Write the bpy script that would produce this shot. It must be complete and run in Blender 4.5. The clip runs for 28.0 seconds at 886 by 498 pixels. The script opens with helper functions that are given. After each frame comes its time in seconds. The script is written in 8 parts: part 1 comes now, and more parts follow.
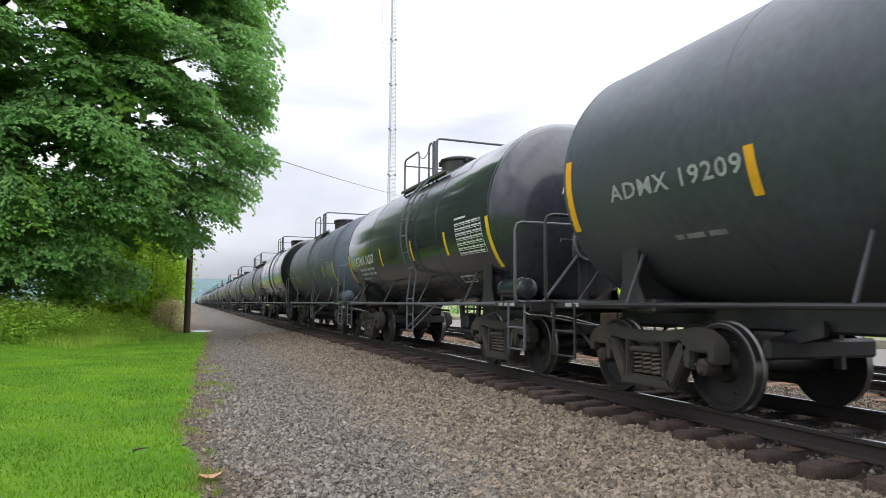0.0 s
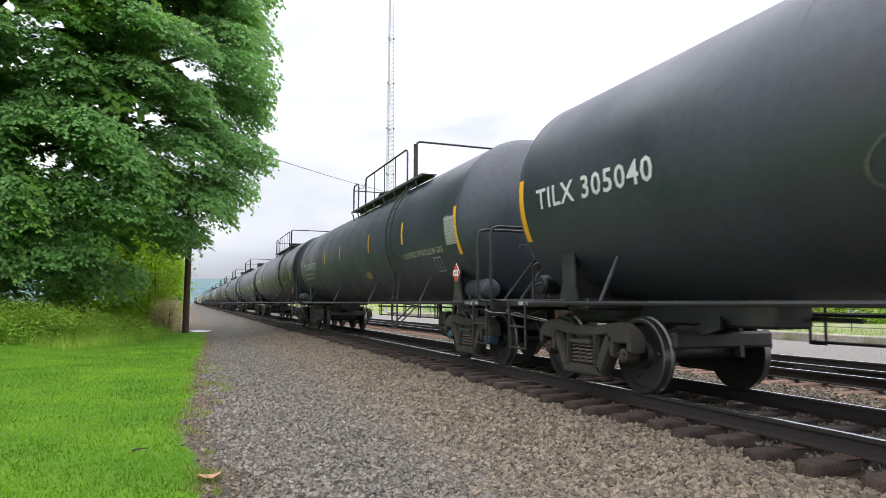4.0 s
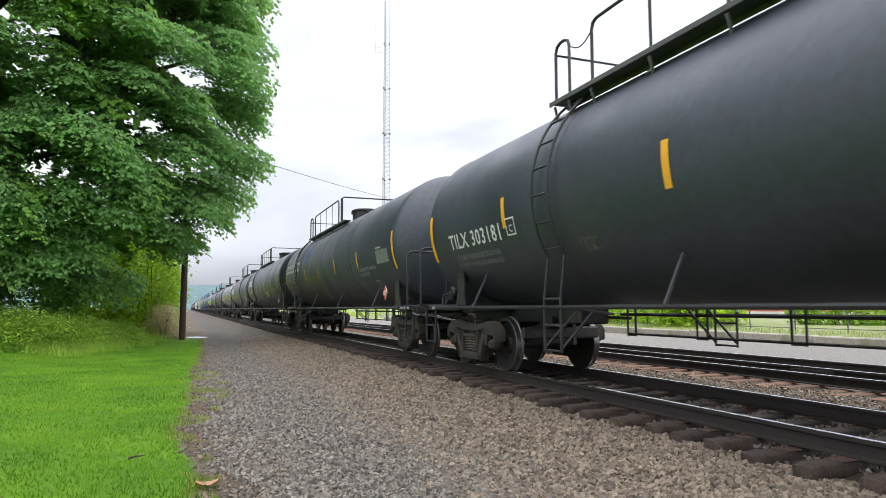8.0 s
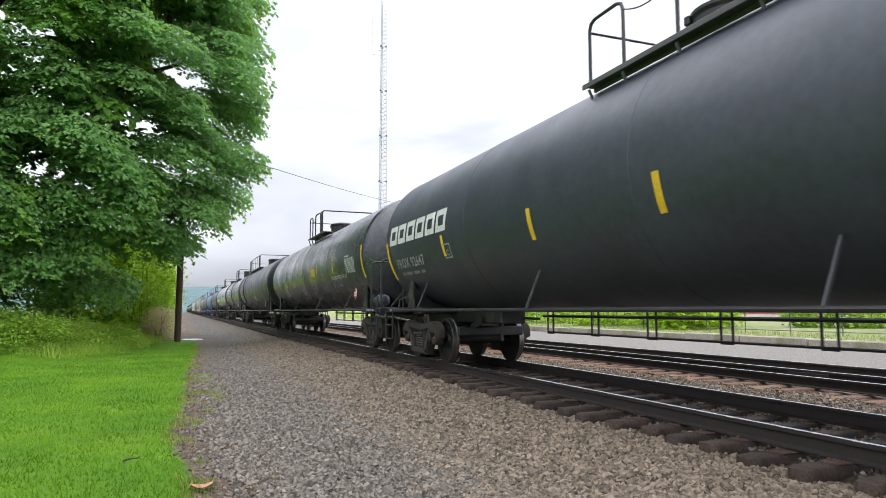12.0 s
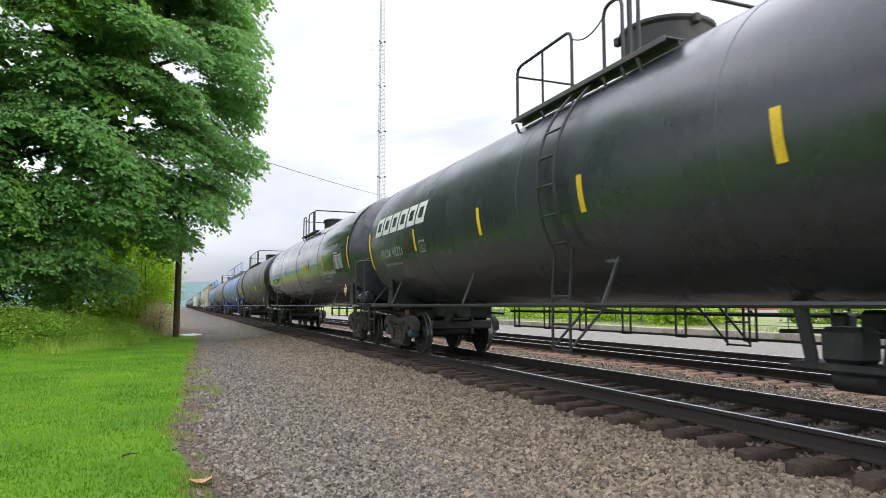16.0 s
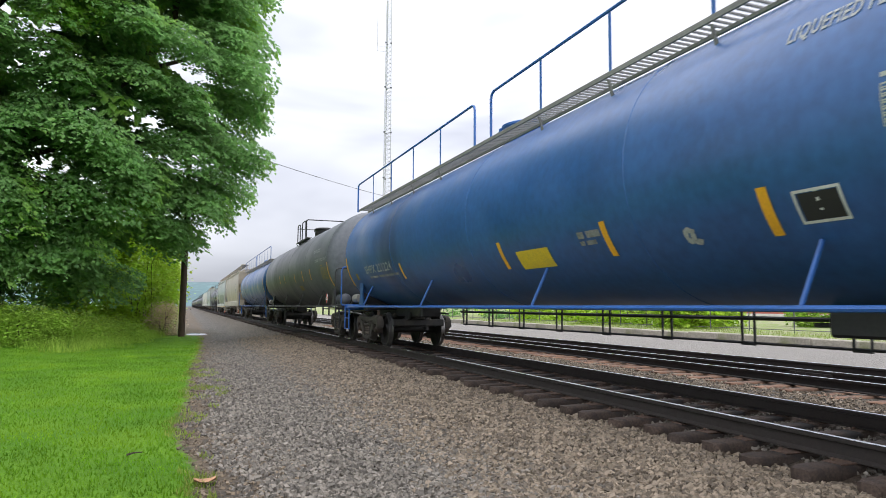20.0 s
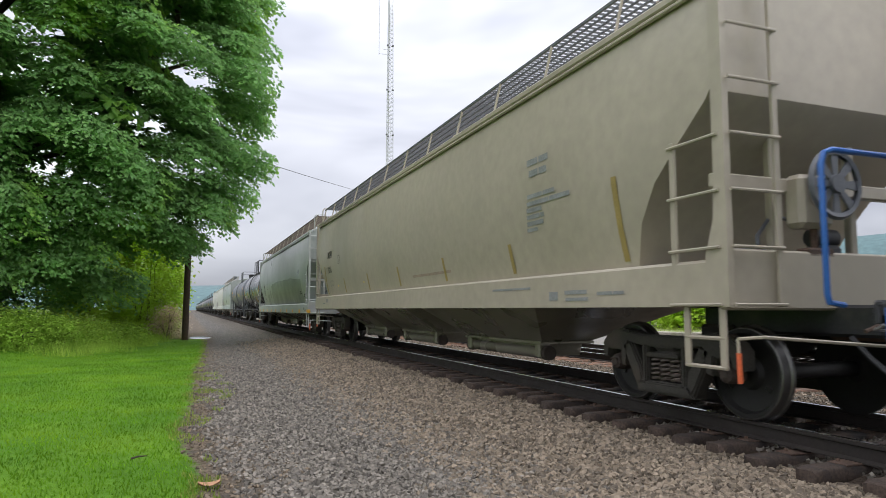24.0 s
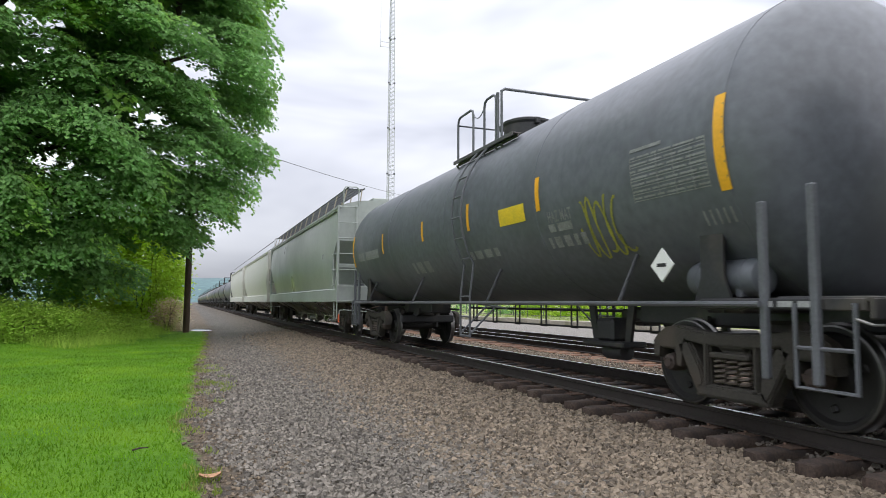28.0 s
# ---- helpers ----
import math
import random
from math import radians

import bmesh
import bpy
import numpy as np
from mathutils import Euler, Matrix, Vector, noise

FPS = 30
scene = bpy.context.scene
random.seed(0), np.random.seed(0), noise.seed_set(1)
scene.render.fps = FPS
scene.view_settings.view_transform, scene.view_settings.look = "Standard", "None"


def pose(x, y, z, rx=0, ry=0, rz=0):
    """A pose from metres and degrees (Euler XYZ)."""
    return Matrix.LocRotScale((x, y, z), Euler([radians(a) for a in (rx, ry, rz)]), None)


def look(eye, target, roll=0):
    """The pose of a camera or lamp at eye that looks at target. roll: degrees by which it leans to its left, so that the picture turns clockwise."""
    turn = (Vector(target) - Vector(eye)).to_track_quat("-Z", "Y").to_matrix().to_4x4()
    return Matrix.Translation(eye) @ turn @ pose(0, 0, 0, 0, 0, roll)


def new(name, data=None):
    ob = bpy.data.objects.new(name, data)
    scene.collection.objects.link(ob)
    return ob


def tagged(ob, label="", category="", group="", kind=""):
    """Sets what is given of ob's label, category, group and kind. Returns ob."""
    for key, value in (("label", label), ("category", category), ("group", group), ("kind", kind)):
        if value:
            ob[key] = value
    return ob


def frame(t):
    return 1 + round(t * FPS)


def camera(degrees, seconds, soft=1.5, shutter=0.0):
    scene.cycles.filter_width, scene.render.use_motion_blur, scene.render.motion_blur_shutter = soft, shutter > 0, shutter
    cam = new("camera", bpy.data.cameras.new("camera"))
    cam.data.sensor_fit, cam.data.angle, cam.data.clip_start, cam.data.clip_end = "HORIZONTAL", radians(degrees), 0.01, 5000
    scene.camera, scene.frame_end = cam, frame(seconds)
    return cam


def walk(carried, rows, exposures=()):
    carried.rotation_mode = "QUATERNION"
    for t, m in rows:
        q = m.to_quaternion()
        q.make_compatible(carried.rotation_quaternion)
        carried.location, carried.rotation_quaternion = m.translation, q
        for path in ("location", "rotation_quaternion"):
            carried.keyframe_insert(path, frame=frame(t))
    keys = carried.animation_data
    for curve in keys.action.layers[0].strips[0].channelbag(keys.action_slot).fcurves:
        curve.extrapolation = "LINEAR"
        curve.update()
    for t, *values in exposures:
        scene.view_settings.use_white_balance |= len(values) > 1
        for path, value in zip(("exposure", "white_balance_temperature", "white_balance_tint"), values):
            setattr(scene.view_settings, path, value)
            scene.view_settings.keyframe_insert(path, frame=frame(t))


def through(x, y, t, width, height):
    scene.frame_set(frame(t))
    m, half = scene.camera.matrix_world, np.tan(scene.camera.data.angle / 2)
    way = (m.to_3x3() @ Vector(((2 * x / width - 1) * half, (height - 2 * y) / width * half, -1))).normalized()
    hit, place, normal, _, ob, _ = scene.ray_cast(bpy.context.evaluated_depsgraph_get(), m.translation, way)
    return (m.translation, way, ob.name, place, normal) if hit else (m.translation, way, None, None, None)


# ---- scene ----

import collections

# The camera stands by the track, hand-held: it only turns a little.
EYE = (0.0, 0.0, 1.55)
AIM = [
    (0, 20.794, 4.768, 0.42), (0.5, 20.798, 4.798, 0.52), (1, 20.782, 4.796, 0.53), (1.5, 20.763, 4.790, 0.44),
    (2, 20.750, 4.786, 0.30), (2.5, 20.743, 4.780, 0.25), (3, 20.760, 4.759, 0.26), (3.5, 20.824, 4.696, 0.26),
    (5.5, 21.137, 4.734, 0.03), (6, 21.125, 4.806, -0.01), (6.5, 21.147, 4.849, -0.04), (7, 21.175, 4.890, -0.07),
    (7.5, 21.186, 4.966, -0.15), (8, 21.190, 5.099, -0.17), (8.5, 21.268, 5.244, -0.02), (9, 21.384, 5.322, 0.11),
    (9.5, 21.426, 5.338, 0.08), (10, 21.458, 5.368, -0.03), (10.5, 21.502, 5.403, -0.05), (11, 21.508, 5.406, 0.02),
    (11.5, 21.511, 5.375, 0.02), (12, 21.520, 5.300, -0.07), (12.5, 21.491, 5.209, -0.19), (14.5, 21.569, 5.104, -0.03),
    (15, 21.602, 4.956, 0.02), (15.5, 21.623, 4.896, -0.02), (16, 21.632, 4.910, -0.04), (16.5, 21.629, 4.942, 0.02),
    (17, 21.601, 4.969, 0.13), (17.5, 21.533, 4.994, 0.20), (18, 21.444, 4.996, 0.21), (18.5, 21.367, 4.962, 0.20),
    (19, 21.291, 4.952, 0.24), (19.5, 21.226, 4.990, 0.30), (20, 21.191, 5.040, 0.35), (20.5, 21.187, 5.077, 0.31),
    (21, 21.197, 5.098, 0.24), (21.5, 21.173, 5.118, 0.21), (23.5, 21.037, 5.222, 0.05), (24, 20.946, 5.232, 0.05),
    (24.5, 20.856, 5.168, 0.06), (25, 20.785, 4.987, 0.19), (25.5, 20.751, 4.816, 0.29), (26, 20.771, 4.737, 0.28),
    (26.5, 20.808, 4.693, 0.23), (27, 20.830, 4.659, 0.21), (27.5, 20.851, 4.656, 0.24), (28, 20.865, 4.675, 0.29),
]


def aim(yaw, pitch, roll):
    return pose(*EYE, 0, 0, -yaw) @ pose(0, 0, 0, 90 + pitch) @ pose(0, 0, 0, 0, 0, roll)


cam = camera(67.7, 28.0, soft=0.75, shutter=0.06)
walk(cam, [(t, aim(y, p, r)) for t, y, p, r in AIM], [(0.0, 0.50), (1.5, 0.59), (18.0, 0.57), (20.5, 0.44), (23.5, 0.29), (28.0, 0.34)])

# ---- light: an overcast noon, the clouds brighter over the tracks ----
world = bpy.data.worlds.new("overcast")
scene.world = world
world.use_nodes = True
wn, wl = world.node_tree.nodes, world.node_tree.links
wn.clear()
SUN_EL, SUN_AZ = radians(62), radians(150)
sky = wn.new("ShaderNodeTexSky")
sky.sky_type, sky.sun_disc, sky.sun_elevation, sky.sun_rotation = "NISHITA", False, SUN_EL, SUN_AZ
sky_gain = wn.new("ShaderNodeVectorMath")
sky_gain.operation = "SCALE"
sky_gain.inputs["Scale"].default_value = 0.10
wl.new(sky.outputs[0], sky_gain.inputs[0])
coord = wn.new("ShaderNodeTexCoord")
flat = wn.new("ShaderNodeMapping")
flat.inputs["Scale"].default_value = (1.0, 1.0, 3.2)
wl.new(coord.outputs["Generated"], flat.inputs[0])
cloud = wn.new("ShaderNodeTexNoise")
cloud.inputs["Scale"].default_value = 1.9
cloud.inputs["Detail"].default_value = 4.0
cloud.inputs["Roughness"].default_value = 0.48
cloud.inputs["Distortion"].default_value = 0.35
wl.new(flat.outputs[0], cloud.inputs["Vector"])
ramp = wn.new("ShaderNodeValToRGB")
ramp.color_ramp.elements[0].position, ramp.color_ramp.elements[0].color = 0.40, (0.42, 0.436, 0.505, 1)
ramp.color_ramp.elements[1].position, ramp.color_ramp.elements[1].color = 0.68, (0.855, 0.868, 0.94, 1)
wl.new(cloud.outputs["Fac"], ramp.inputs[0])
# the cloud sheet grows brighter with height
sep = wn.new("ShaderNodeSeparateXYZ")
wl.new(coord.outputs["Generated"], sep.inputs[0])
lift = wn.new("ShaderNodeMapRange")
for key, value in (("From Min", 0.0), ("From Max", 1.0), ("To Min", 0.74), ("To Max", 2.9)):
    lift.inputs[key].default_value = value
wl.new(sep.outputs[2], lift.inputs[0])
bright = wn.new("ShaderNodeVectorMath")
bright.operation = "SCALE"
wl.new(ramp.outputs[0], bright.inputs[0])
wl.new(lift.outputs[0], bright.inputs["Scale"])
veil = wn.new("ShaderNodeMix")
veil.data_type = "RGBA"
veil.inputs["Factor"].default_value = 0.92
wl.new(sky_gain.outputs[0], veil.inputs[6])
wl.new(bright.outputs[0], veil.inputs[7])
back = wn.new("ShaderNodeBackground")
back.inputs["Strength"].default_value = 1.0
wl.new(veil.outputs[2], back.inputs[0])
wout = wn.new("ShaderNodeOutputWorld")
wl.new(back.outputs[0], wout.inputs[0])

sun = new("sun", bpy.data.lights.new("sun", "SUN"))
sun.data.energy, sun.data.angle, sun.data.color = 1.5, radians(100), (1.0, 0.99, 0.99)
sun.matrix_world = look((4, -7, 15), (0, 0, 0))
scene.view_settings.exposure = 0.5


# ---- materials ----
def mat(name, color, rough=0.6, metal=0.0, vary=0.15, scale=3.0, fine=40.0, bump=0.0, bump_scale=60.0,
        tint=None, tint_at=0.62, coat=0.0, per="", spec=0.5, dist=0.01):
    """A surface with two scales of uneven colour, an optional second colour in patches, and fine relief."""
    m = bpy.data.materials.new(name)
    m.use_nodes = True
    n, l = m.node_tree.nodes, m.node_tree.links
    b = n["Principled BSDF"]
    b.inputs["Roughness"].default_value, b.inputs["Metallic"].default_value = rough, metal
    b.inputs["Coat Weight"].default_value = coat
    b.inputs["Coat Roughness"].default_value = 0.08
    b.inputs["Specular IOR Level"].default_value = spec
    c = n.new("ShaderNodeTexCoord")
    big = n.new("ShaderNodeTexNoise")
    big.inputs["Scale"].default_value, big.inputs["Detail"].default_value = scale, 5.0
    small = n.new("ShaderNodeTexNoise")
    small.inputs["Scale"].default_value, small.inputs["Detail"].default_value = fine, 3.0
    l.new(c.outputs["Object"], big.inputs["Vector"])
    l.new(c.outputs["Object"], small.inputs["Vector"])
    add = n.new("ShaderNodeMath")
    add.operation = "ADD"
    l.new(big.outputs["Fac"], add.inputs[0])
    l.new(small.outputs["Fac"], add.inputs[1])
    shade = n.new("ShaderNodeMapRange")
    for key, value in (("From Min", 0.7), ("From Max", 1.3), ("To Min", 1 - vary), ("To Max", 1 + vary)):
        shade.inputs[key].default_value = value
    l.new(add.outputs[0], shade.inputs[0])
    value = shade.outputs[0]
    if per:
        info = n.new("ShaderNodeObjectInfo" if per == "object" else "ShaderNodeNewGeometry")
        rnd = n.new("ShaderNodeMapRange")
        rnd.inputs["To Min"].default_value, rnd.inputs["To Max"].default_value = (0.72, 1.28) if per == "object" else (0.48, 1.52)
        l.new(info.outputs["Random" if per == "object" else "Random Per Island"], rnd.inputs[0])
        mul = n.new("ShaderNodeMath")
        mul.operation = "MULTIPLY"
        l.new(value, mul.inputs[0])
        l.new(rnd.outputs[0], mul.inputs[1])
        value = mul.outputs[0]
    base = n.new("ShaderNodeVectorMath")
    base.operation = "SCALE"
    base.inputs[0].default_value = color
    l.new(value, base.inputs["Scale"])
    col = base.outputs[0]
    if tint:
        patch = n.new("ShaderNodeTexNoise")
        patch.inputs["Scale"].default_value, patch.inputs["Detail"].default_value = scale * 0.6, 7.0
        l.new(c.outputs["Object"], patch.inputs["Vector"])
        edge = n.new("ShaderNodeMapRange")
        edge.interpolation_type = "SMOOTHSTEP"
        edge.inputs["From Min"].default_value, edge.inputs["From Max"].default_value = tint_at - 0.12, tint_at + 0.08
        l.new(patch.outputs["Fac"], edge.inputs[0])
        mix = n.new("ShaderNodeMix")
        mix.data_type = "RGBA"
        mix.inputs[7].default_value = (*tint, 1)
        l.new(edge.outputs[0], mix.inputs["Factor"])
        l.new(col, mix.inputs[6])
        col = mix.outputs[2]
    l.new(col, b.inputs["Base Color"])
    wear = n.new("ShaderNodeMapRange")
    wear.inputs["From Min"].default_value, wear.inputs["From Max"].default_value = 0.3, 0.7
    wear.inputs["To Min"].default_value, wear.inputs["To Max"].default_value = max(rough - 0.10, 0.03), min(rough + 0.12, 1)
    l.new(big.outputs["Fac"], wear.inputs[0])
    l.new(wear.outputs[0], b.inputs["Roughness"])
    if bump:
        rel = n.new("ShaderNodeTexNoise")
        rel.inputs["Scale"].default_value, rel.inputs["Detail"].default_value = bump_scale, 6.0
        l.new(c.outputs["Object"], rel.inputs["Vector"])
        bp = n.new("ShaderNodeBump")
        bp.inputs["Strength"].default_value, bp.inputs["Distance"].default_value = bump, dist
        l.new(rel.outputs["Fac"], bp.inputs["Height"])
        l.new(bp.outputs[0], b.inputs["Normal"])
    return m


M_BLACK = mat("tank_black", (0.033, 0.040, 0.054), 0.44, spec=0.65, vary=0.3, scale=0.7, fine=9, tint=(0.040, 0.043, 0.050), tint_at=0.66)
M_GLOSS = mat("tank_gloss_black", (0.030, 0.033, 0.040), 0.16, vary=0.3, scale=0.6, fine=8, coat=0.3)
M_SATIN = mat("tank_satin_black", (0.032, 0.035, 0.043), 0.27, spec=0.8, vary=0.3, scale=0.6, fine=8, tint=(0.035, 0.035, 0.033), tint_at=0.68)
M_DUSTY = mat("tank_dusty_black", (0.046, 0.055, 0.068), 0.46, spec=0.6, vary=0.3, scale=0.7, fine=9, tint=(0.060, 0.064, 0.070), tint_at=0.64)
M_GREY = mat("tank_grey", (0.105, 0.113, 0.128), 0.45, vary=0.25, scale=0.7, fine=8, tint=(0.075, 0.08, 0.09), tint_at=0.6)
M_BLUEGREY = mat("tank_blue_grey", (0.088, 0.106, 0.136), 0.45, vary=0.25, scale=0.7, fine=8, tint=(0.062, 0.076, 0.098), tint_at=0.6)
M_WARM = mat("tank_warm_black", (0.046, 0.048, 0.052), 0.42, spec=0.65, vary=0.3, scale=0.7, fine=8, tint=(0.062, 0.060, 0.058), tint_at=0.68)
M_BLUE = mat("tank_blue", (0.018, 0.086, 0.25), 0.36, spec=0.7, vary=0.25, scale=0.6, fine=8, tint=(0.012, 0.04, 0.12), tint_at=0.62)
M_BLUE2 = mat("blue_paint", (0.025, 0.11, 0.36), 0.4, vary=0.15)
M_TAN = mat("tank_tan", (0.30, 0.28, 0.25), 0.5, vary=0.2, scale=0.6, tint=(0.16, 0.14, 0.12), tint_at=0.6)
M_BEIGE = mat("hopper_beige", (0.365, 0.318, 0.246), 0.42, vary=0.10, scale=0.5, fine=6, tint=(0.31, 0.275, 0.215), tint_at=0.6)
M_SAGE = mat("hopper_sage", (0.32, 0.345, 0.32), 0.35, vary=0.09, scale=0.5, fine=6, tint=(0.285, 0.31, 0.288), tint_at=0.62)
M_SAGEPALE = mat("hopper_sill_paint", (0.40, 0.41, 0.385), 0.4, vary=0.12, scale=0.6, fine=6, tint=(0.33, 0.345, 0.33), tint_at=0.58)
M_TANRUST = mat("worn_primer", (0.24, 0.20, 0.165), 0.6, vary=0.25, scale=3, tint=(0.12, 0.10, 0.085), tint_at=0.6)
M_WALK = mat("walkway_steel", (0.085, 0.085, 0.088), 0.6, vary=0.3, scale=3, fine=40, tint=(0.13, 0.10, 0.08), tint_at=0.66)
M_GRATE = mat("walkway_grating", (0.20, 0.195, 0.185), 0.6, vary=0.25, scale=2, fine=40)
M_WALKRUST = mat("rusty_grating", (0.19, 0.15, 0.125), 0.8, vary=0.3, scale=3)
M_ORANGE = mat("orange_grip", (0.62, 0.12, 0.04), 0.6, vary=0.2)
M_RUSTTEXT = mat("faded_red_lettering", (0.31, 0.24, 0.19), 0.6, vary=0.3, scale=5)
M_SAGE2 = mat("hopper_overpaint", (0.175, 0.195, 0.18), 0.38, vary=0.10, scale=0.8, fine=6)
M_PALE = mat("hopper_pale", (0.56, 0.55, 0.50), 0.45, vary=0.1, scale=0.6)
M_HOPBOT = mat("hopper_bottom", (0.28, 0.255, 0.205), 0.30, metal=0.3, vary=0.2, scale=0.9, tint=(0.10, 0.09, 0.07), tint_at=0.6)
M_FRAME = mat("frame_black", (0.022, 0.022, 0.024), 0.5, vary=0.35, scale=3, fine=30, tint=(0.06, 0.052, 0.045), tint_at=0.62)
M_RAILING = mat("railing_black", (0.025, 0.025, 0.027), 0.45, vary=0.2)
M_BRACKET = mat("dusty_black_bracket", (0.042, 0.043, 0.047), 0.5, vary=0.3, scale=4)
M_RAILGREY = mat("railing_grey", (0.10, 0.105, 0.115), 0.45, vary=0.2)
M_BOGIE = mat("bogie_cast_steel", (0.040, 0.036, 0.029), 0.78, vary=0.4, scale=3, fine=40, bump=0.4, bump_scale=50, tint=(0.060, 0.048, 0.036), tint_at=0.6)
M_WHEEL = mat("wheel_steel", (0.016, 0.015, 0.014), 0.6, metal=0.2, vary=0.3, scale=5)
M_TREAD = mat("wheel_tread", (0.16, 0.155, 0.15), 0.36, metal=0.9, vary=0.15)
M_CAPRUST = mat("bearing_cap_rusty", (0.050, 0.036, 0.029), 0.8, vary=0.4, scale=6)
M_CAPBLUE = mat("bearing_cap_blue", (0.05, 0.10, 0.15), 0.5, vary=0.3, scale=6)
M_SPRING = mat("spring_steel", (0.10, 0.08, 0.065), 0.6, vary=0.4, scale=8)
M_YELLOW = mat("reflector_orange", (0.80, 0.40, 0.02), 0.45, vary=0.12, scale=4)
M_YELLOW2 = mat("reflector_yellow", (0.75, 0.50, 0.03), 0.45, vary=0.2, scale=4)
M_OLIVE = mat("reflector_faded", (0.30, 0.22, 0.07), 0.6, vary=0.2, scale=4)
M_YSIGN = mat("yellow_panel", (0.72, 0.52, 0.03), 0.5, vary=0.15, scale=6)
M_WHITE = mat("white_lettering", (0.62, 0.63, 0.60), 0.6, vary=0.15, scale=5)
M_PALETEXT = mat("faded_lettering", (0.34, 0.35, 0.34), 0.6, vary=0.3, scale=5)
M_PALEOLIVE = mat("yellowed_lettering", (0.36, 0.355, 0.25), 0.6, vary=0.3, scale=5)
M_GREYTEXT = mat("grey_lettering", (0.22, 0.225, 0.22), 0.6, vary=0.3, scale=5)
M_GRAFF = mat("faint_spray_paint", (0.085, 0.09, 0.075), 0.6, vary=0.3, scale=5)
M_GRAFFG = mat("grey_spray_paint", (0.17, 0.18, 0.175), 0.6, vary=0.4, scale=9)
M_GRAFFY = mat("yellow_spray_paint", (0.27, 0.26, 0.04), 0.6, vary=0.3, scale=6)
M_GRAFFB = mat("blue_spray_paint", (0.05, 0.14, 0.30), 0.6, vary=0.3, scale=6)
M_INK = mat("black_lettering", (0.02, 0.02, 0.02), 0.6, vary=0.1)
M_PANEL = mat("data_panel", (0.38, 0.40, 0.36), 0.6, vary=0.15, scale=6)
M_RED = mat("placard_red", (0.62, 0.07, 0.04), 0.5, vary=0.1)
M_PLWHITE = mat("placard_white", (0.75, 0.75, 0.72), 0.5, vary=0.06)
M_BARE = mat("bare_steel_rod", (0.26, 0.255, 0.245), 0.45, metal=0.5, vary=0.3, scale=8)
M_RUST = mat("rusty_iron", (0.085, 0.052, 0.036), 0.85, vary=0.4, scale=8)
M_RAILTOP = mat("rail_head_polished", (0.80, 0.80, 0.82), 0.22, metal=1.0, vary=0.1, scale=4)
M_RAILWEB = mat("rail_web_rusty", (0.022, 0.017, 0.014), 0.8, vary=0.3, scale=4, fine=40)
M_TIE = mat("creosoted_tie", (0.058, 0.040, 0.030), 0.88, vary=0.5, scale=5, fine=45, bump=0.6, bump_scale=35, tint=(0.02, 0.018, 0.017), tint_at=0.62, per="object")
M_TIERED = mat("rusty_tie", (0.15, 0.082, 0.05), 0.9, vary=0.4, scale=5, fine=45, bump=0.5, bump_scale=35, tint=(0.08, 0.05, 0.035), tint_at=0.6, per="object")
M_STONE = mat("ballast_stone", (0.176, 0.140, 0.100), 0.85, vary=0.25, scale=9, fine=60, per="island")
M_STONEB = mat("soiled_stone", (0.140, 0.108, 0.074), 0.9, vary=0.3, scale=9, fine=60, per="island")
M_STONEG = mat("path_stone", (0.156, 0.138, 0.114), 0.85, vary=0.25, scale=9, fine=60, per="island")
M_BARK = mat("bark", (0.055, 0.042, 0.032), 0.9, vary=0.4, scale=4, fine=30, bump=0.8, bump_scale=18, dist=0.03)
M_POLE = mat("creosoted_pole", (0.065, 0.042, 0.028), 0.85, vary=0.35, scale=2, fine=30, bump=0.5, bump_scale=25)
M_STEEL = mat("galvanised_steel", (0.50, 0.51, 0.53), 0.5, metal=0.3, vary=0.15)
M_WIRE = mat("wire_dark", (0.10, 0.10, 0.11), 0.6)


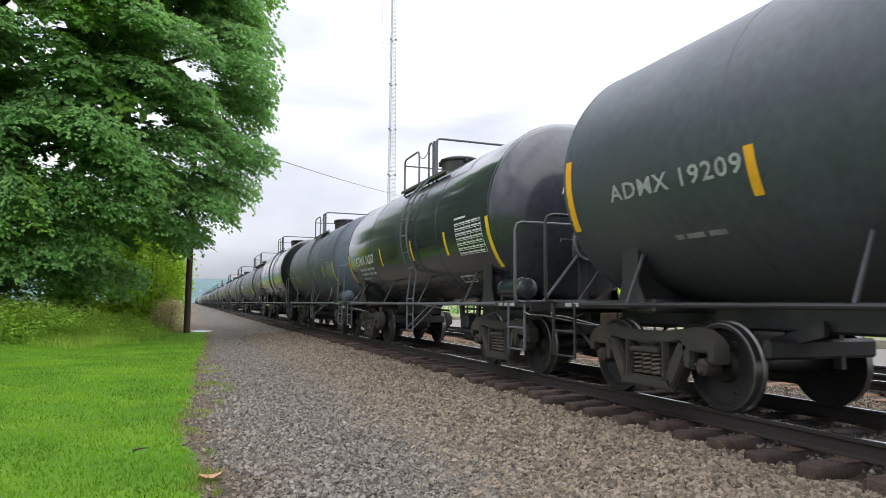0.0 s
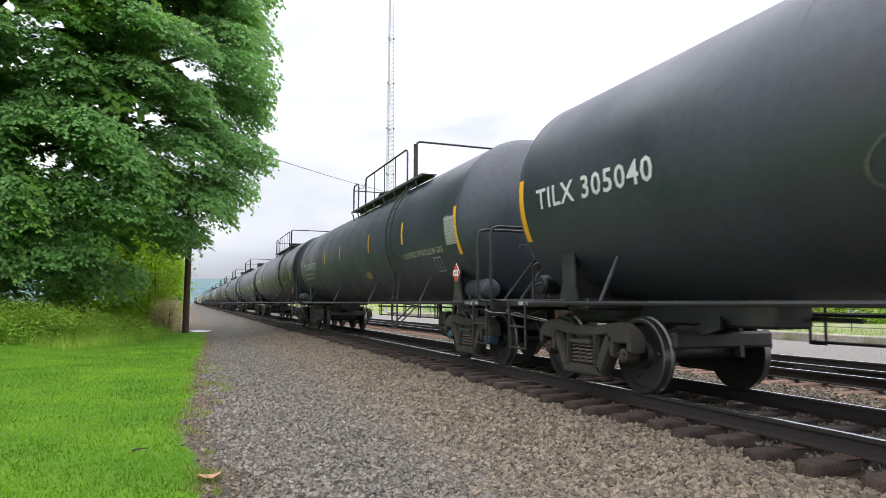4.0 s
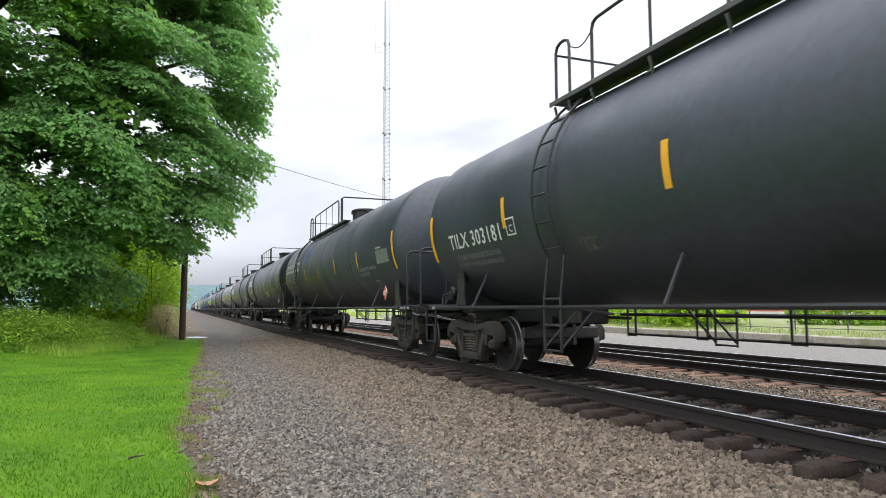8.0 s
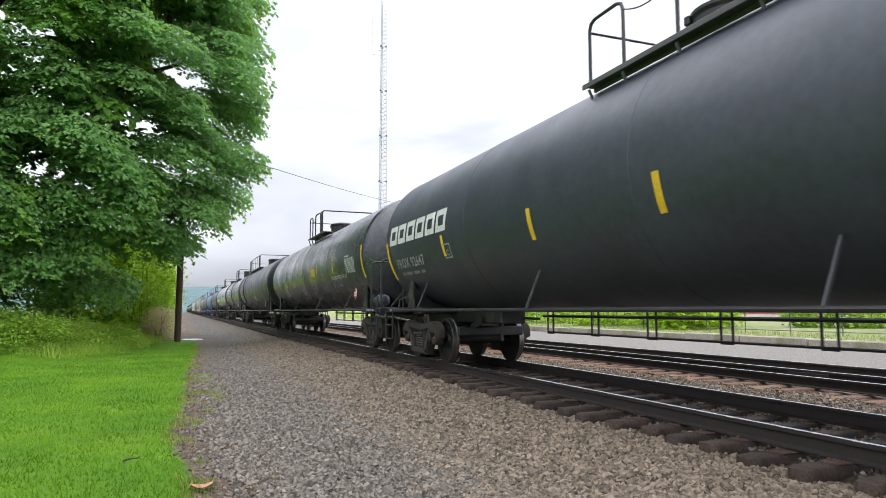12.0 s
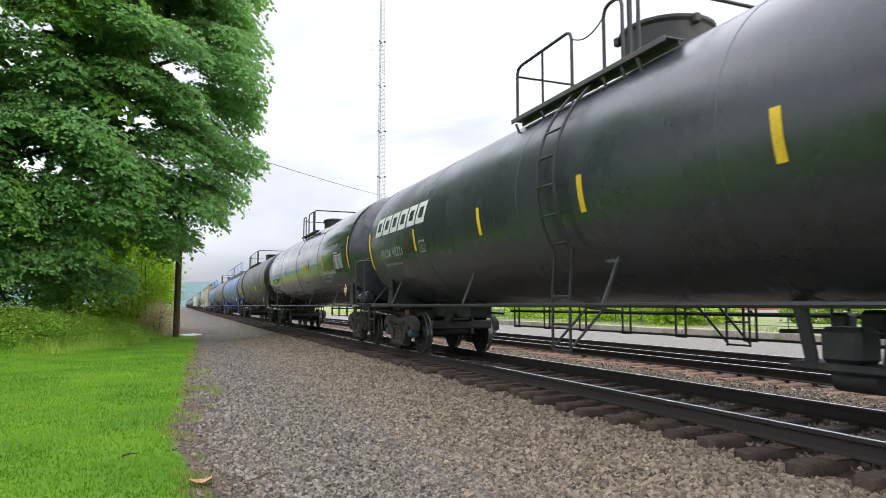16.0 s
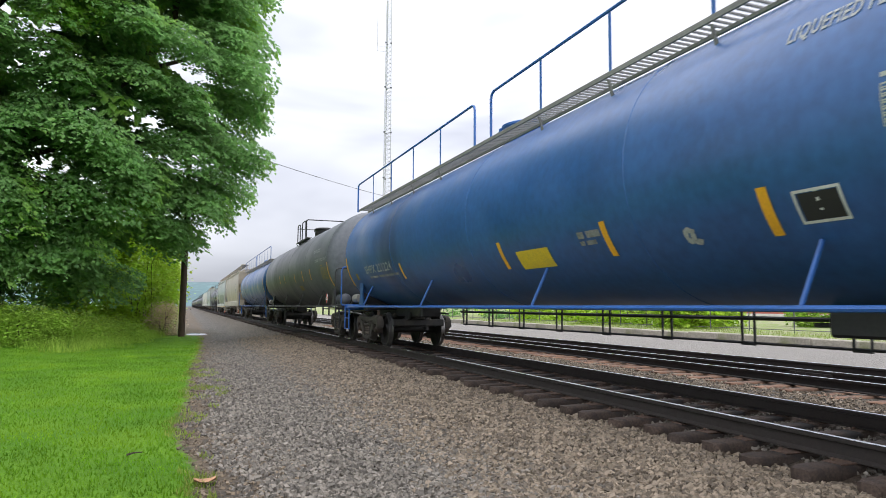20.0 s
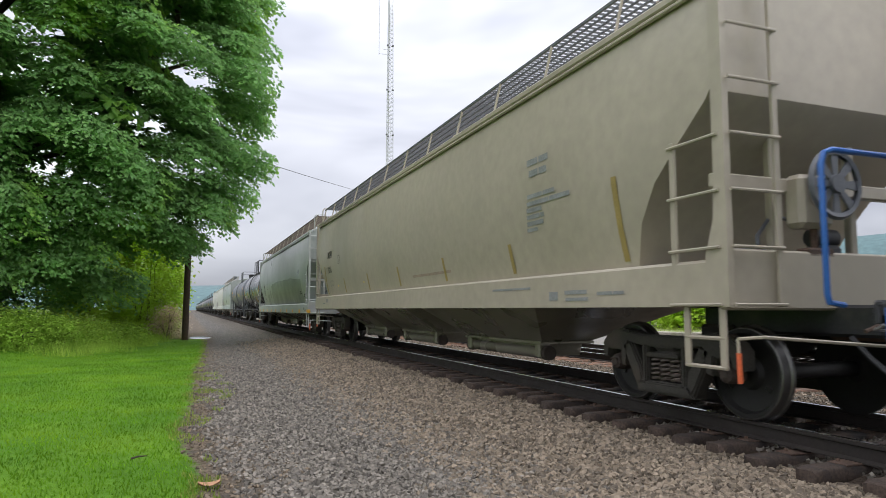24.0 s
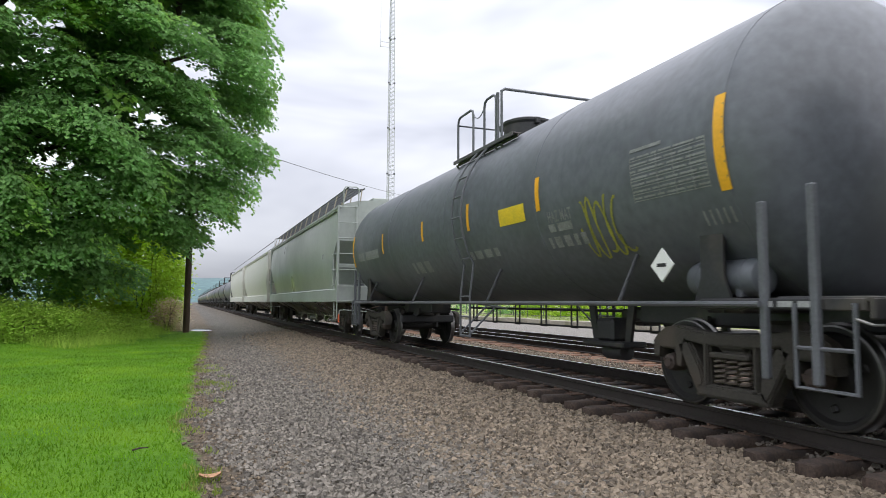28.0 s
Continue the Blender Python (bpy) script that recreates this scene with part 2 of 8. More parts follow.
# ---- mesh building ----
class Mb:
    """Collects vertices and faces of one mesh."""

    def __init__(self):
        self.v, self.f = [], []

    def add(self, verts, faces):
        k = len(self.v)
        self.v += [tuple(p) for p in verts]
        self.f += [tuple(i + k for i in q) for q in faces]
        return self

    def box(self, c, s, bevel=0.0, m=None):
        """A box with chamfered edges."""
        hx, hy, hz = (a / 2 for a in s)
        b = min(bevel, 0.45 * min(s))
        if b <= 0:
            p = [(x, y, z) for x in (-hx, hx) for y in (-hy, hy) for z in (-hz, hz)]
            q = [(0, 1, 3, 2), (4, 6, 7, 5), (0, 4, 5, 1), (2, 3, 7, 6), (0, 2, 6, 4), (1, 5, 7, 3)]
        else:
            p, idx = [], {}
            for sx in (-1, 1):
                for sy in (-1, 1):
                    for sz in (-1, 1):
                        for a in range(3):
                            k = [sx * (hx - b), sy * (hy - b), sz * (hz - b)]
                            k[a] = (sx * hx, sy * hy, sz * hz)[a]
                            idx[sx, sy, sz, a] = len(p)
                            p.append(tuple(k))
            q = []
            for a in range(3):
                o = [i for i in range(3) if i != a]
                for s1 in (-1, 1):
                    loop = []
                    for e in ((-1, -1), (1, -1), (1, 1), (-1, 1)):
                        k = [0, 0, 0]
                        k[a], k[o[0]], k[o[1]] = s1, e[0], e[1]
                        loop.append(idx[(*k, a)])
                    q.append(tuple(loop if (s1 > 0) == (a != 1) else loop[::-1]))
            for a in range(3):
                o = [i for i in range(3) if i != a]
                for e0 in (-1, 1):
                    for e1 in (-1, 1):
                        k0, k1 = [0, 0, 0], [0, 0, 0]
                        k0[a], k1[a] = -1, 1
                        for k in (k0, k1):
                            k[o[0]], k[o[1]] = e0, e1
                        loop = [idx[(*k0, o[0])], idx[(*k0, o[1])], idx[(*k1, o[1])], idx[(*k1, o[0])]]
                        q.append(tuple(loop if (e0 * e1 > 0) == (a != 1) else loop[::-1]))
            for sx in (-1, 1):
                for sy in (-1, 1):
                    for sz in (-1, 1):
                        loop = [idx[sx, sy, sz, a] for a in range(3)]
                        q.append(tuple(loop if sx * sy * sz > 0 else loop[::-1]))
        t = Matrix.Translation(c) @ (m or Matrix())
        return self.add([t @ Vector(k) for k in p], q)

    def tube(self, pts, r, n=8, caps=True):
        """A round bar along the points."""
        pts = [Vector(p) for p in pts]
        rings = []
        side = None
        for i, p in enumerate(pts):
            d = ((pts[i] - pts[i - 1]).normalized() if i else Vector()) + ((pts[i + 1] - pts[i]).normalized() if i + 1 < len(pts) else Vector())
            d.normalize()
            if side is None:
                side = d.orthogonal().normalized()
            side = (side - d * side.dot(d)).normalized()
            up = d.cross(side)
            rr = r[i] if isinstance(r, (list, tuple)) else r
            rings.append([p + (side * math.cos(a) + up * math.sin(a)) * rr for a in (2 * math.pi * k / n for k in range(n))])
        v = [p for ring in rings for p in ring]
        f = [(i * n + k, i * n + (k + 1) % n, (i + 1) * n + (k + 1) % n, (i + 1) * n + k) for i in range(len(pts) - 1) for k in range(n)]
        if caps:
            f += [tuple(range(n - 1, -1, -1)), tuple(range((len(pts) - 1) * n, len(pts) * n))]
        return self.add(v, f)

    def turn(self, prof, axis="y", n=24, c=(0, 0, 0), arc=(0, 360), close=True):
        """A profile of (along, radius) turned round an axis through c."""
        v, f = [], []
        whole = arc == (0, 360)
        m = n if whole else n + 1
        for along, r in prof:
            for k in range(m):
                a = radians(arc[0] + (arc[1] - arc[0]) * k / n)
                e, g = r * math.cos(a), r * math.sin(a)
                v.append({"y": (c[0] + e, c[1] + along, c[2] + g), "x": (c[0] + along, c[1] + e, c[2] + g), "z": (c[0] + e, c[1] + g, c[2] + along)}[axis])
        for i in range(len(prof) - 1):
            for k in range(n):
                q = (i * m + k, i * m + (k + 1) % m, (i + 1) * m + (k + 1) % m, (i + 1) * m + k)
                f.append(q if axis == "y" else q[::-1])
        if whole and close:
            for i in (0, len(prof) - 1):
                if prof[i][1] > 1e-4:
                    f.append(tuple(range(i * m, i * m + m)) if (i == 0) == (axis != "y") else tuple(range(i * m + m - 1, i * m - 1, -1)))
        return self.add(v, f)

    def plate(self, poly, axis, at, thick):
        """A flat polygon given in the two other axes, with thickness along the axis, centred at `at`."""
        n = len(poly)
        put = {"x": lambda a, b, w: (w, a, b), "y": lambda a, b, w: (a, w, b), "z": lambda a, b, w: (a, b, w)}[axis]
        v = [put(a, b, at + s * thick / 2) for s in (-1, 1) for a, b in poly]
        f = [tuple(range(n - 1, -1, -1)), tuple(range(n, 2 * n))] + [(i, (i + 1) % n, n + (i + 1) % n, n + i) for i in range(n)]
        return self.add(v, f)

    def mesh(self, name, smooth=35):
        me = bpy.data.meshes.new(name)
        me.from_pydata(self.v, [], self.f)
        bm = bmesh.new()
        bm.from_mesh(me)
        bmesh.ops.recalc_face_normals(bm, faces=bm.faces)
        bm.to_mesh(me)
        bm.free()
        if smooth:
            me.polygons.foreach_set("use_smooth", [True] * len(me.polygons))
            me.set_sharp_from_angle(angle=radians(smooth))
        me.update()
        return me


STORE = {}


def shared(key, make, material, smooth=35):
    """A mesh that alike pieces share."""
    if key not in STORE:
        me = make().mesh(key[0], smooth)
        me.materials.append(material)
        STORE[key] = me
    return STORE[key]


def part(name, mb, material, parent=None, label="", at=(0, 0, 0), smooth=35):
    me = mb if isinstance(mb, bpy.types.Mesh) else mb.mesh(name, smooth)
    if not me.materials:
        me.materials.append(material)
    ob = new(name, me)
    ob.parent, ob.location = parent, at
    return tagged(ob, label) if label else ob


# ---- the ground ----
RAIL = 0.465          # top of the rails
TRACK = 6.0           # centre line of the main track
TRACK2 = 11.52        # centre line of the second track
GAUGE = 0.7525        # centre line to rail head


def ease(a, b, x):
    x = min(max((x - a) / (b - a), 0), 1)
    return x * x * (3 - 2 * x)


def ground_z(x, y):
    z = 0.170 * ease(2.2, 4.3, x) + 0.055 * ease(4.9, 5.3, x)
    z += 0.06 * ease(12.9, 14.5, x)
    z += 0.9 * ease(-1.5, -9, x) * ease(18, 34, y)
    return z + 0.012 * noise.noise((x * 0.9, y * 0.9, 0.3)) * ease(60, 20, abs(y))


# the lawn's wavering edge: distance along the track, and how far it reaches towards it
EDGE_Y, EDGE_X = (6.06, 6.89, 7.66, 9.0, 11.61, 18.06, 23.83, 33.54), (0.12, 0.13, 0.02, -0.11, 0.04, 0.16, 0.45, 0.68)


def grass_edge(y):
    return np.interp(y, EDGE_Y, EDGE_X) + 0.04 * np.sin(y * 7.1) + 0.03 * np.sin(y * 17.3 + 1)


def ground_material():
    m = bpy.data.materials.new("ground_gravel_and_lawn")
    m.use_nodes = True
    n, l = m.node_tree.nodes, m.node_tree.links
    b = n["Principled BSDF"]
    b.inputs["Roughness"].default_value = 0.9
    b.inputs["Specular IOR Level"].default_value = 0.25
    g = n.new("ShaderNodeNewGeometry")
    sp = n.new("ShaderNodeSeparateXYZ")
    l.new(g.outputs["Position"], sp.inputs[0])

    def tex(scale, detail=4.0, rough=0.5):
        t = n.new("ShaderNodeTexNoise")
        t.inputs["Scale"].default_value, t.inputs["Detail"].default_value, t.inputs["Roughness"].default_value = scale, detail, rough
        l.new(g.outputs["Position"], t.inputs["Vector"])
        return t.outputs["Fac"]

    def span(v, a, b_, c=0.0, d=1.0, smooth=True):
        r = n.new("ShaderNodeMapRange")
        if smooth:
            r.interpolation_type = "SMOOTHSTEP"
        for key, value in (("From Min", a), ("From Max", b_), ("To Min", c), ("To Max", d)):
            r.inputs[key].default_value = value
        l.new(v, r.inputs[0])
        return r.outputs[0]

    def calc(op, a, b_):
        r = n.new("ShaderNodeMath")
        r.operation = op
        for i, v in enumerate((a, b_)):
            if isinstance(v, (int, float)):
                r.inputs[i].default_value = v
            else:
                l.new(v, r.inputs[i])
        return r.outputs[0]

    def blend(fac, a, b_):
        r = n.new("ShaderNodeMix")
        r.data_type = "RGBA"
        if isinstance(fac, float):
            r.inputs["Factor"].default_value = fac
        else:
            l.new(fac, r.inputs["Factor"])
        for i, v in ((6, a), (7, b_)):
            if isinstance(v, tuple):
                r.inputs[i].default_value = (*v, 1)
            else:
                l.new(v, r.inputs[i])
        return r.outputs[2]

    stones = n.new("ShaderNodeTexVoronoi")
    stones.inputs["Scale"].default_value = 17.0
    l.new(g.outputs["Position"], stones.inputs["Vector"])
    cell = n.new("ShaderNodeSeparateXYZ")
    l.new(stones.outputs["Color"], cell.inputs[0])
    lum = span(cell.outputs[0], 0, 1, 0.50, 1.55, False)
    # cells darken towards their rims: shade between stones, put into the colour
    gap = span(stones.outputs["Distance"], 0.28, 0.70, 1.12, 0.48)
    tone = calc("MULTIPLY", lum, gap)
    path = blend(span(sp.outputs[0], 1.8, 4.2), (0.153, 0.141, 0.123), (0.175, 0.150, 0.118))
    path = blend(calc("MULTIPLY", span(tex(0.35, 5), 0.55, 0.68), span(sp.outputs[0], 3.0, 1.4)), path, (0.115, 0.098, 0.082))
    shaded = n.new("ShaderNodeVectorMath")
    shaded.operation = "SCALE"
    l.new(path, shaded.inputs[0])
    l.new(tone, shaded.inputs["Scale"])
    gravel = shaded.outputs[0]
    # ground near the camera is darkened: shade between loose stones put into its colour
    gap_shade = blend(span(tex(40, 4, 0.7), 0.35, 0.65), (0.050, 0.044, 0.036), (0.095, 0.082, 0.066))
    gravel = blend(span(sp.outputs[1], 19.0, 8.0), gravel, gap_shade)
    # rust-brown dirt along the rails
    rusty = calc("MULTIPLY", span(sp.outputs[0], 4.55, 4.95), span(sp.outputs[0], 7.4, 7.0))
    gravel = blend(calc("MULTIPLY", rusty, span(tex(2.2, 5, 0.6), 0.30, 0.62)), gravel, (0.060, 0.040, 0.027))
    # bare brown earth along the lawn's edge
    wob = calc("ADD", sp.outputs[0], calc("MULTIPLY", calc("SUBTRACT", tex(1.3, 5), 0.5), 0.9))
    earth = blend(span(tex(14, 5, 0.6), 0.35, 0.65), (0.095, 0.072, 0.050), (0.175, 0.135, 0.092))
    far_dirt = span(sp.outputs[1], 10, 45, 0.45, 1.1)
    gravel = blend(calc("MULTIPLY", span(calc("SUBTRACT", wob, far_dirt), 0.35, -0.15), span(tex(3.0, 5, 0.6), 0.36, 0.56)), gravel, earth)
    # lawn
    lawn = blend(span(tex(0.8, 5), 0.35, 0.68), (0.065, 0.172, 0.005), (0.138, 0.272, 0.010))
    lawn = blend(span(tex(55, 4, 0.7), 0.35, 0.7), lawn, (0.075, 0.19, 0.006))
    lawn = blend(span(tex(5, 5, 0.7), 0.6, 0.75, 0.0, 0.5), lawn, (0.20, 0.36, 0.016))
    reach = n.new("ShaderNodeValToRGB")
    reach.color_ramp.elements.remove(reach.color_ramp.elements[1])
    for i, (yy, xx) in enumerate(zip(EDGE_Y, EDGE_X)):
        e = reach.color_ramp.elements[0] if i == 0 else reach.color_ramp.elements.new(yy / 40)
        e.position, e.color = yy / 40, ((xx + 1) / 2, (xx + 1) / 2, (xx + 1) / 2, 1)
    l.new(calc("DIVIDE", sp.outputs[1], 40.0), reach.inputs[0])
    reach_x = calc("SUBTRACT", calc("MULTIPLY", reach.outputs[0], 2.0), 1.0)
    edge = calc("ADD", calc("SUBTRACT", sp.outputs[0], reach_x), calc("MULTIPLY", calc("SUBTRACT", tex(2.6, 6, 0.65), 0.5), 0.5))
    on_lawn = calc("MULTIPLY", span(edge, 0.10, -0.06), span(sp.outputs[1], 39, 36))
    wild = calc("MULTIPLY", span(edge, -0.5, -2.0), span(sp.outputs[1], 35, 40))
    col = blend(on_lawn, gravel, lawn)
    col = blend(wild, col, (0.14, 0.19, 0.04))
    # grey road and grass beyond the second track
    road = blend(span(tex(30, 5, 0.7), 0.3, 0.7), (0.19, 0.176, 0.158), (0.27, 0.252, 0.226))
    col = blend(span(sp.outputs[0], 13.2, 13.8), col, road)
    verge = calc("ADD", sp.outputs[0], calc("MULTIPLY", calc("SUBTRACT", tex(0.5, 5), 0.5), 3.0))
    col = blend(span(verge, 20.0, 20.9), col, blend(span(tex(1.2, 6, 0.7), 0.4, 0.62), (0.30, 0.28, 0.19), (0.17, 0.26, 0.035)))
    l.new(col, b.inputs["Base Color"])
    h = calc("ADD", calc("MULTIPLY", stones.outputs["Distance"], -1.0), tex(60, 4, 0.7))
    bp = n.new("ShaderNodeBump")
    bp.inputs["Strength"].default_value, bp.inputs["Distance"].default_value = 0.9, 0.03
    l.new(h, bp.inputs["Height"])
    l.new(bp.outputs[0], b.inputs["Normal"])
    return m


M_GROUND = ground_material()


def build_ground():
    xs = [-900, -300, -100, -50, -30, -20, -15, -12] + [-10 + 0.5 * i for i in range(18)] + [-1 + 0.2 * i for i in range(46)] + [9, 10, 11, 12, 13, 14, 16, 20, 30, 60, 150, 400, 900]
    ys = [-300, -100, -40, -15, -5, 0, 2, 3] + [4 + 0.4 * i for i in range(40)] + [20 + 1.5 * i for i in range(24)] + [58, 65, 80, 110, 160, 240, 400, 700, 1200, 2000]
    mb = Mb()
    mb.v = [(x, y, ground_z(x, y)) for y in ys for x in xs]
    w = len(xs)
    mb.f = [(j * w + i, j * w + i + 1, (j + 1) * w + i + 1, (j + 1) * w + i) for j in range(len(ys) - 1) for i in range(w - 1)]
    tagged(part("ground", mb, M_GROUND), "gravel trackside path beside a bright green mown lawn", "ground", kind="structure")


build_ground()


# ---- the tracks ----
def rail_mesh(y0, y1):
    """Rail: foot, web and head."""
    prof = [(-0.07, -0.17), (0.07, -0.17), (0.07, -0.158), (0.012, -0.142), (0.010, -0.045), (0.036, -0.036), (0.036, -0.008), (0.027, -0.001),
            (-0.027, -0.001), (-0.036, -0.008), (-0.036, -0.036), (-0.010, -0.045), (-0.012, -0.142), (-0.07, -0.158)]
    return Mb().plate(prof, "y", (y0 + y1) / 2, y1 - y0)


def worn_tie(length, seed):
    """A hewn timber with weathered, rounded ends."""
    rnd = random.Random(seed + 31)
    hx, hy, hz = length / 2, 0.105, 0.085
    mb, ring = Mb(), 8
    cuts = [(-hx, 0.80), (-hx + 0.015, 0.95), (-hx + 0.08, 1.0), (-hx * 0.6, 1.0), (0, 1.0), (hx * 0.6, 1.0), (hx - 0.08, 1.0), (hx - 0.015, 0.95), (hx, 0.80)]
    for x, k in cuts:
        c = 0.012 + rnd.uniform(0, 0.016)
        y1, z1 = hy * k * rnd.uniform(0.93, 1.05), hz * (0.45 + 0.55 * k) * rnd.uniform(0.93, 1.03)
        mb.v += [(x + rnd.uniform(-0.012, 0.012), a, b) for a, b in ((-y1, -z1 + c), (-y1, z1 - c), (-y1 + c, z1), (y1 - c, z1), (y1, z1 - c), (y1, -z1 + c), (y1 - c, -z1), (-y1 + c, -z1))]
    n = len(cuts)
    mb.f = [(i * ring + j, i * ring + (j + 1) % ring, (i + 1) * ring + (j + 1) % ring, (i + 1) * ring + j) for i in range(n - 1) for j in range(ring)]
    mb.f += [tuple(range(ring)), tuple(range((n - 1) * ring, n * ring))]
    return mb


def build_track(cx, top, name, label, tie_mat, near):
    track = tagged(new(name), label, "railway track", kind="structure")
    track.location = (cx, 0, top)
    for s in (-1, 1) if near else (-1, 1, -2.38):
        r = part("rail", shared(("rail", near), lambda: rail_mesh(-30, 560), M_RAILWEB, 20), M_RAILWEB, track, "rusty steel rail", (s * GAUGE, 0, 0))
        part("running_surface", shared(("running_surface", near), lambda: Mb().box((0, 265, 0), (0.05, 590, 0.004), 0.0015), M_RAILTOP), M_RAILTOP, r, "polished bright running surface", (0.008 if s > 0 else -0.008, 0, 0.0015))
    rnd = random.Random(5 if near else 6)
    tie = [shared(("tie", near, k), lambda: worn_tie(2.62 if near else 3.9, k), tie_mat, 50) for k in range(6)]
    n = 150 if near else 90
    for i in range(n):
        y = 1.0 + 0.508 * i + rnd.uniform(-0.02, 0.02)
        t = part("tie", tie[rnd.randrange(6)], tie_mat, track, "", (rnd.uniform(-0.11, 0.09) - (0 if near else 0.6), y, -0.262 + rnd.uniform(-0.022, 0.008)))
        t.rotation_euler = (0, rnd.uniform(-0.004, 0.004), rnd.uniform(-0.035, 0.035))
        if i < 60:
            for s in (-1, 1):
                part("tie_plate", shared(("tie_plate", 0), lambda: Mb().box((0, 0, 0), (0.36, 0.18, 0.014), 0.004).box((-0.10, 0.05, 0.014), (0.03, 0.03, 0.03), 0.006).box((0.10, -0.05, 0.014), (0.03, 0.03, 0.03), 0.006), M_RUST), M_RUST, t, "", (s * GAUGE, 0, 0.085))
    rest = Mb()
    for i in range(n, 700):
        rest.box((0, 1.0 + 0.508 * i, -0.26), (2.59, 0.225, 0.17))
    tagged(part("far_ties", rest, tie_mat, track, "dark wooden ties running into the distance", smooth=0), kind="stuff")
    return track


main_track = build_track(TRACK, RAIL, "railway_track", "main railway track on dark creosoted ties", M_TIE, True)
second_track = build_track(TRACK2, RAIL - 0.02, "railway_track", "second railway track on rusty brown ties", M_TIERED, False)
for y in (9.0, 29):
    bar = part("joint_bar", shared(("joint_bar", 0), lambda: Mb().box((0, 0, 0), (0.03, 0.9, 0.09), 0.008).tube([(-0.03, -0.3, 0), (0.01, -0.3, 0)], 0.016).tube([(-0.03, 0.3, 0), (0.01, 0.3, 0)], 0.016).tube([(-0.03, 0.1, 0), (0.01, 0.1, 0)], 0.016), M_RAILWEB), M_RAILWEB, second_track, "bolted steel joint bar", (-GAUGE - 0.03, y, -0.09))


# ---- railway cars ----
V = 14.54             # speed of the train, m/s
CAR_AT = 9.49         # where a car's rear coupler is at its own time


def bogie_side():
    """Cast side frame: arched top member, two slanting members down to the spring seat, jaws over the bearings."""
    mb = Mb()
    right = [(0.0, 0.80), (0.30, 0.80), (0.55, 0.83), (0.76, 0.86), (0.93, 0.84), (1.06, 0.77), (1.12, 0.66), (1.12, 0.50), (1.04, 0.50), (1.02, 0.60), (0.77, 0.60), (0.75, 0.42), (0.69, 0.42), (0.66, 0.62), (0.60, 0.70), (0.34, 0.665), (0.0, 0.66)]
    for k, t in ((0.0, 0.12), (0.016, 0.17), (0.034, 0.20)):
        for s in (-1, 1):
            n = len(right)
            mid = (0.62, 0.70)
            p = [(s * (a + (k if a < mid[0] and 0 < a else -k if a else 0) * 0.6), b + (k if b < 0.72 else -k) * 0.7) for a, b in right]
            mb.plate(p, "x", 0, t)
            mb.plate([(s * (0.73 - k), 0.66), (s * (0.54 + k), 0.69), (s * (0.36 + k), 0.40), (s * (0.33 + k), 0.16 + k), (s * (0.46 - k), 0.17 + k), (s * (0.53 - k), 0.30)], "x", 0, t)
            mb.plate([(s * (0.37 - k), 0.69), (s * (0.27 + k), 0.69), (s * (0.27 + k), 0.24), (s * (0.37 - k), 0.24)], "x", 0, t)
        mb.plate([(-0.46 + k, 0.15 + k), (0.46 - k, 0.15 + k), (0.42 - k, 0.29 - k), (-0.42 + k, 0.29 - k)], "x", 0, t + 0.03)
    return mb


def spring():
    return Mb().tube([(0.062 * math.cos(a), 0.062 * math.sin(a), 0.30 + 0.25 * a / 31.4) for a in (i * 0.7 for i in range(46))], 0.016, 5)


def wheelset():
    mb = Mb()
    for s in (-1, 1):
        prof = [(0.68, 0.0), (0.68, 0.12), (0.71, 0.15), (0.715, 0.36), (0.69, 0.41), (0.69, 0.482), (0.716, 0.482), (0.730, 0.459), (0.815, 0.455), (0.822, 0.44), (0.818, 0.40), (0.765, 0.37), (0.745, 0.17), (0.80, 0.14), (0.80, 0.0)]
        mb.turn([(s * a, r) for a, r in prof], "x", 40)
    mb.turn([(-0.72, 0.09), (-0.1, 0.078), (0.1, 0.078), (0.72, 0.09)], "x", 16)
    for s in (-1, 1):   # pour marks and balance holes that show the turning
        for k in range(3):
            a = k * 2.1
            mb.box((s * 0.766, 0.27 * math.cos(a), 0.27 * math.sin(a)), (0.03, 0.07, 0.07), 0.015)
    return mb


def wheelset_mesh():
    """The wheelset with its rims and treads worn bright."""
    if ("wheelset",) not in STORE:
        me = shared(("wheelset",), wheelset, M_WHEEL)
        me.materials.append(M_TREAD)
        for f in me.polygons:
            c = f.center
            rad = math.hypot(c.y, c.z)
            if rad > 0.445 and abs(c.x) > 0.70:
                f.material_index = 1
    return STORE[("wheelset",)]


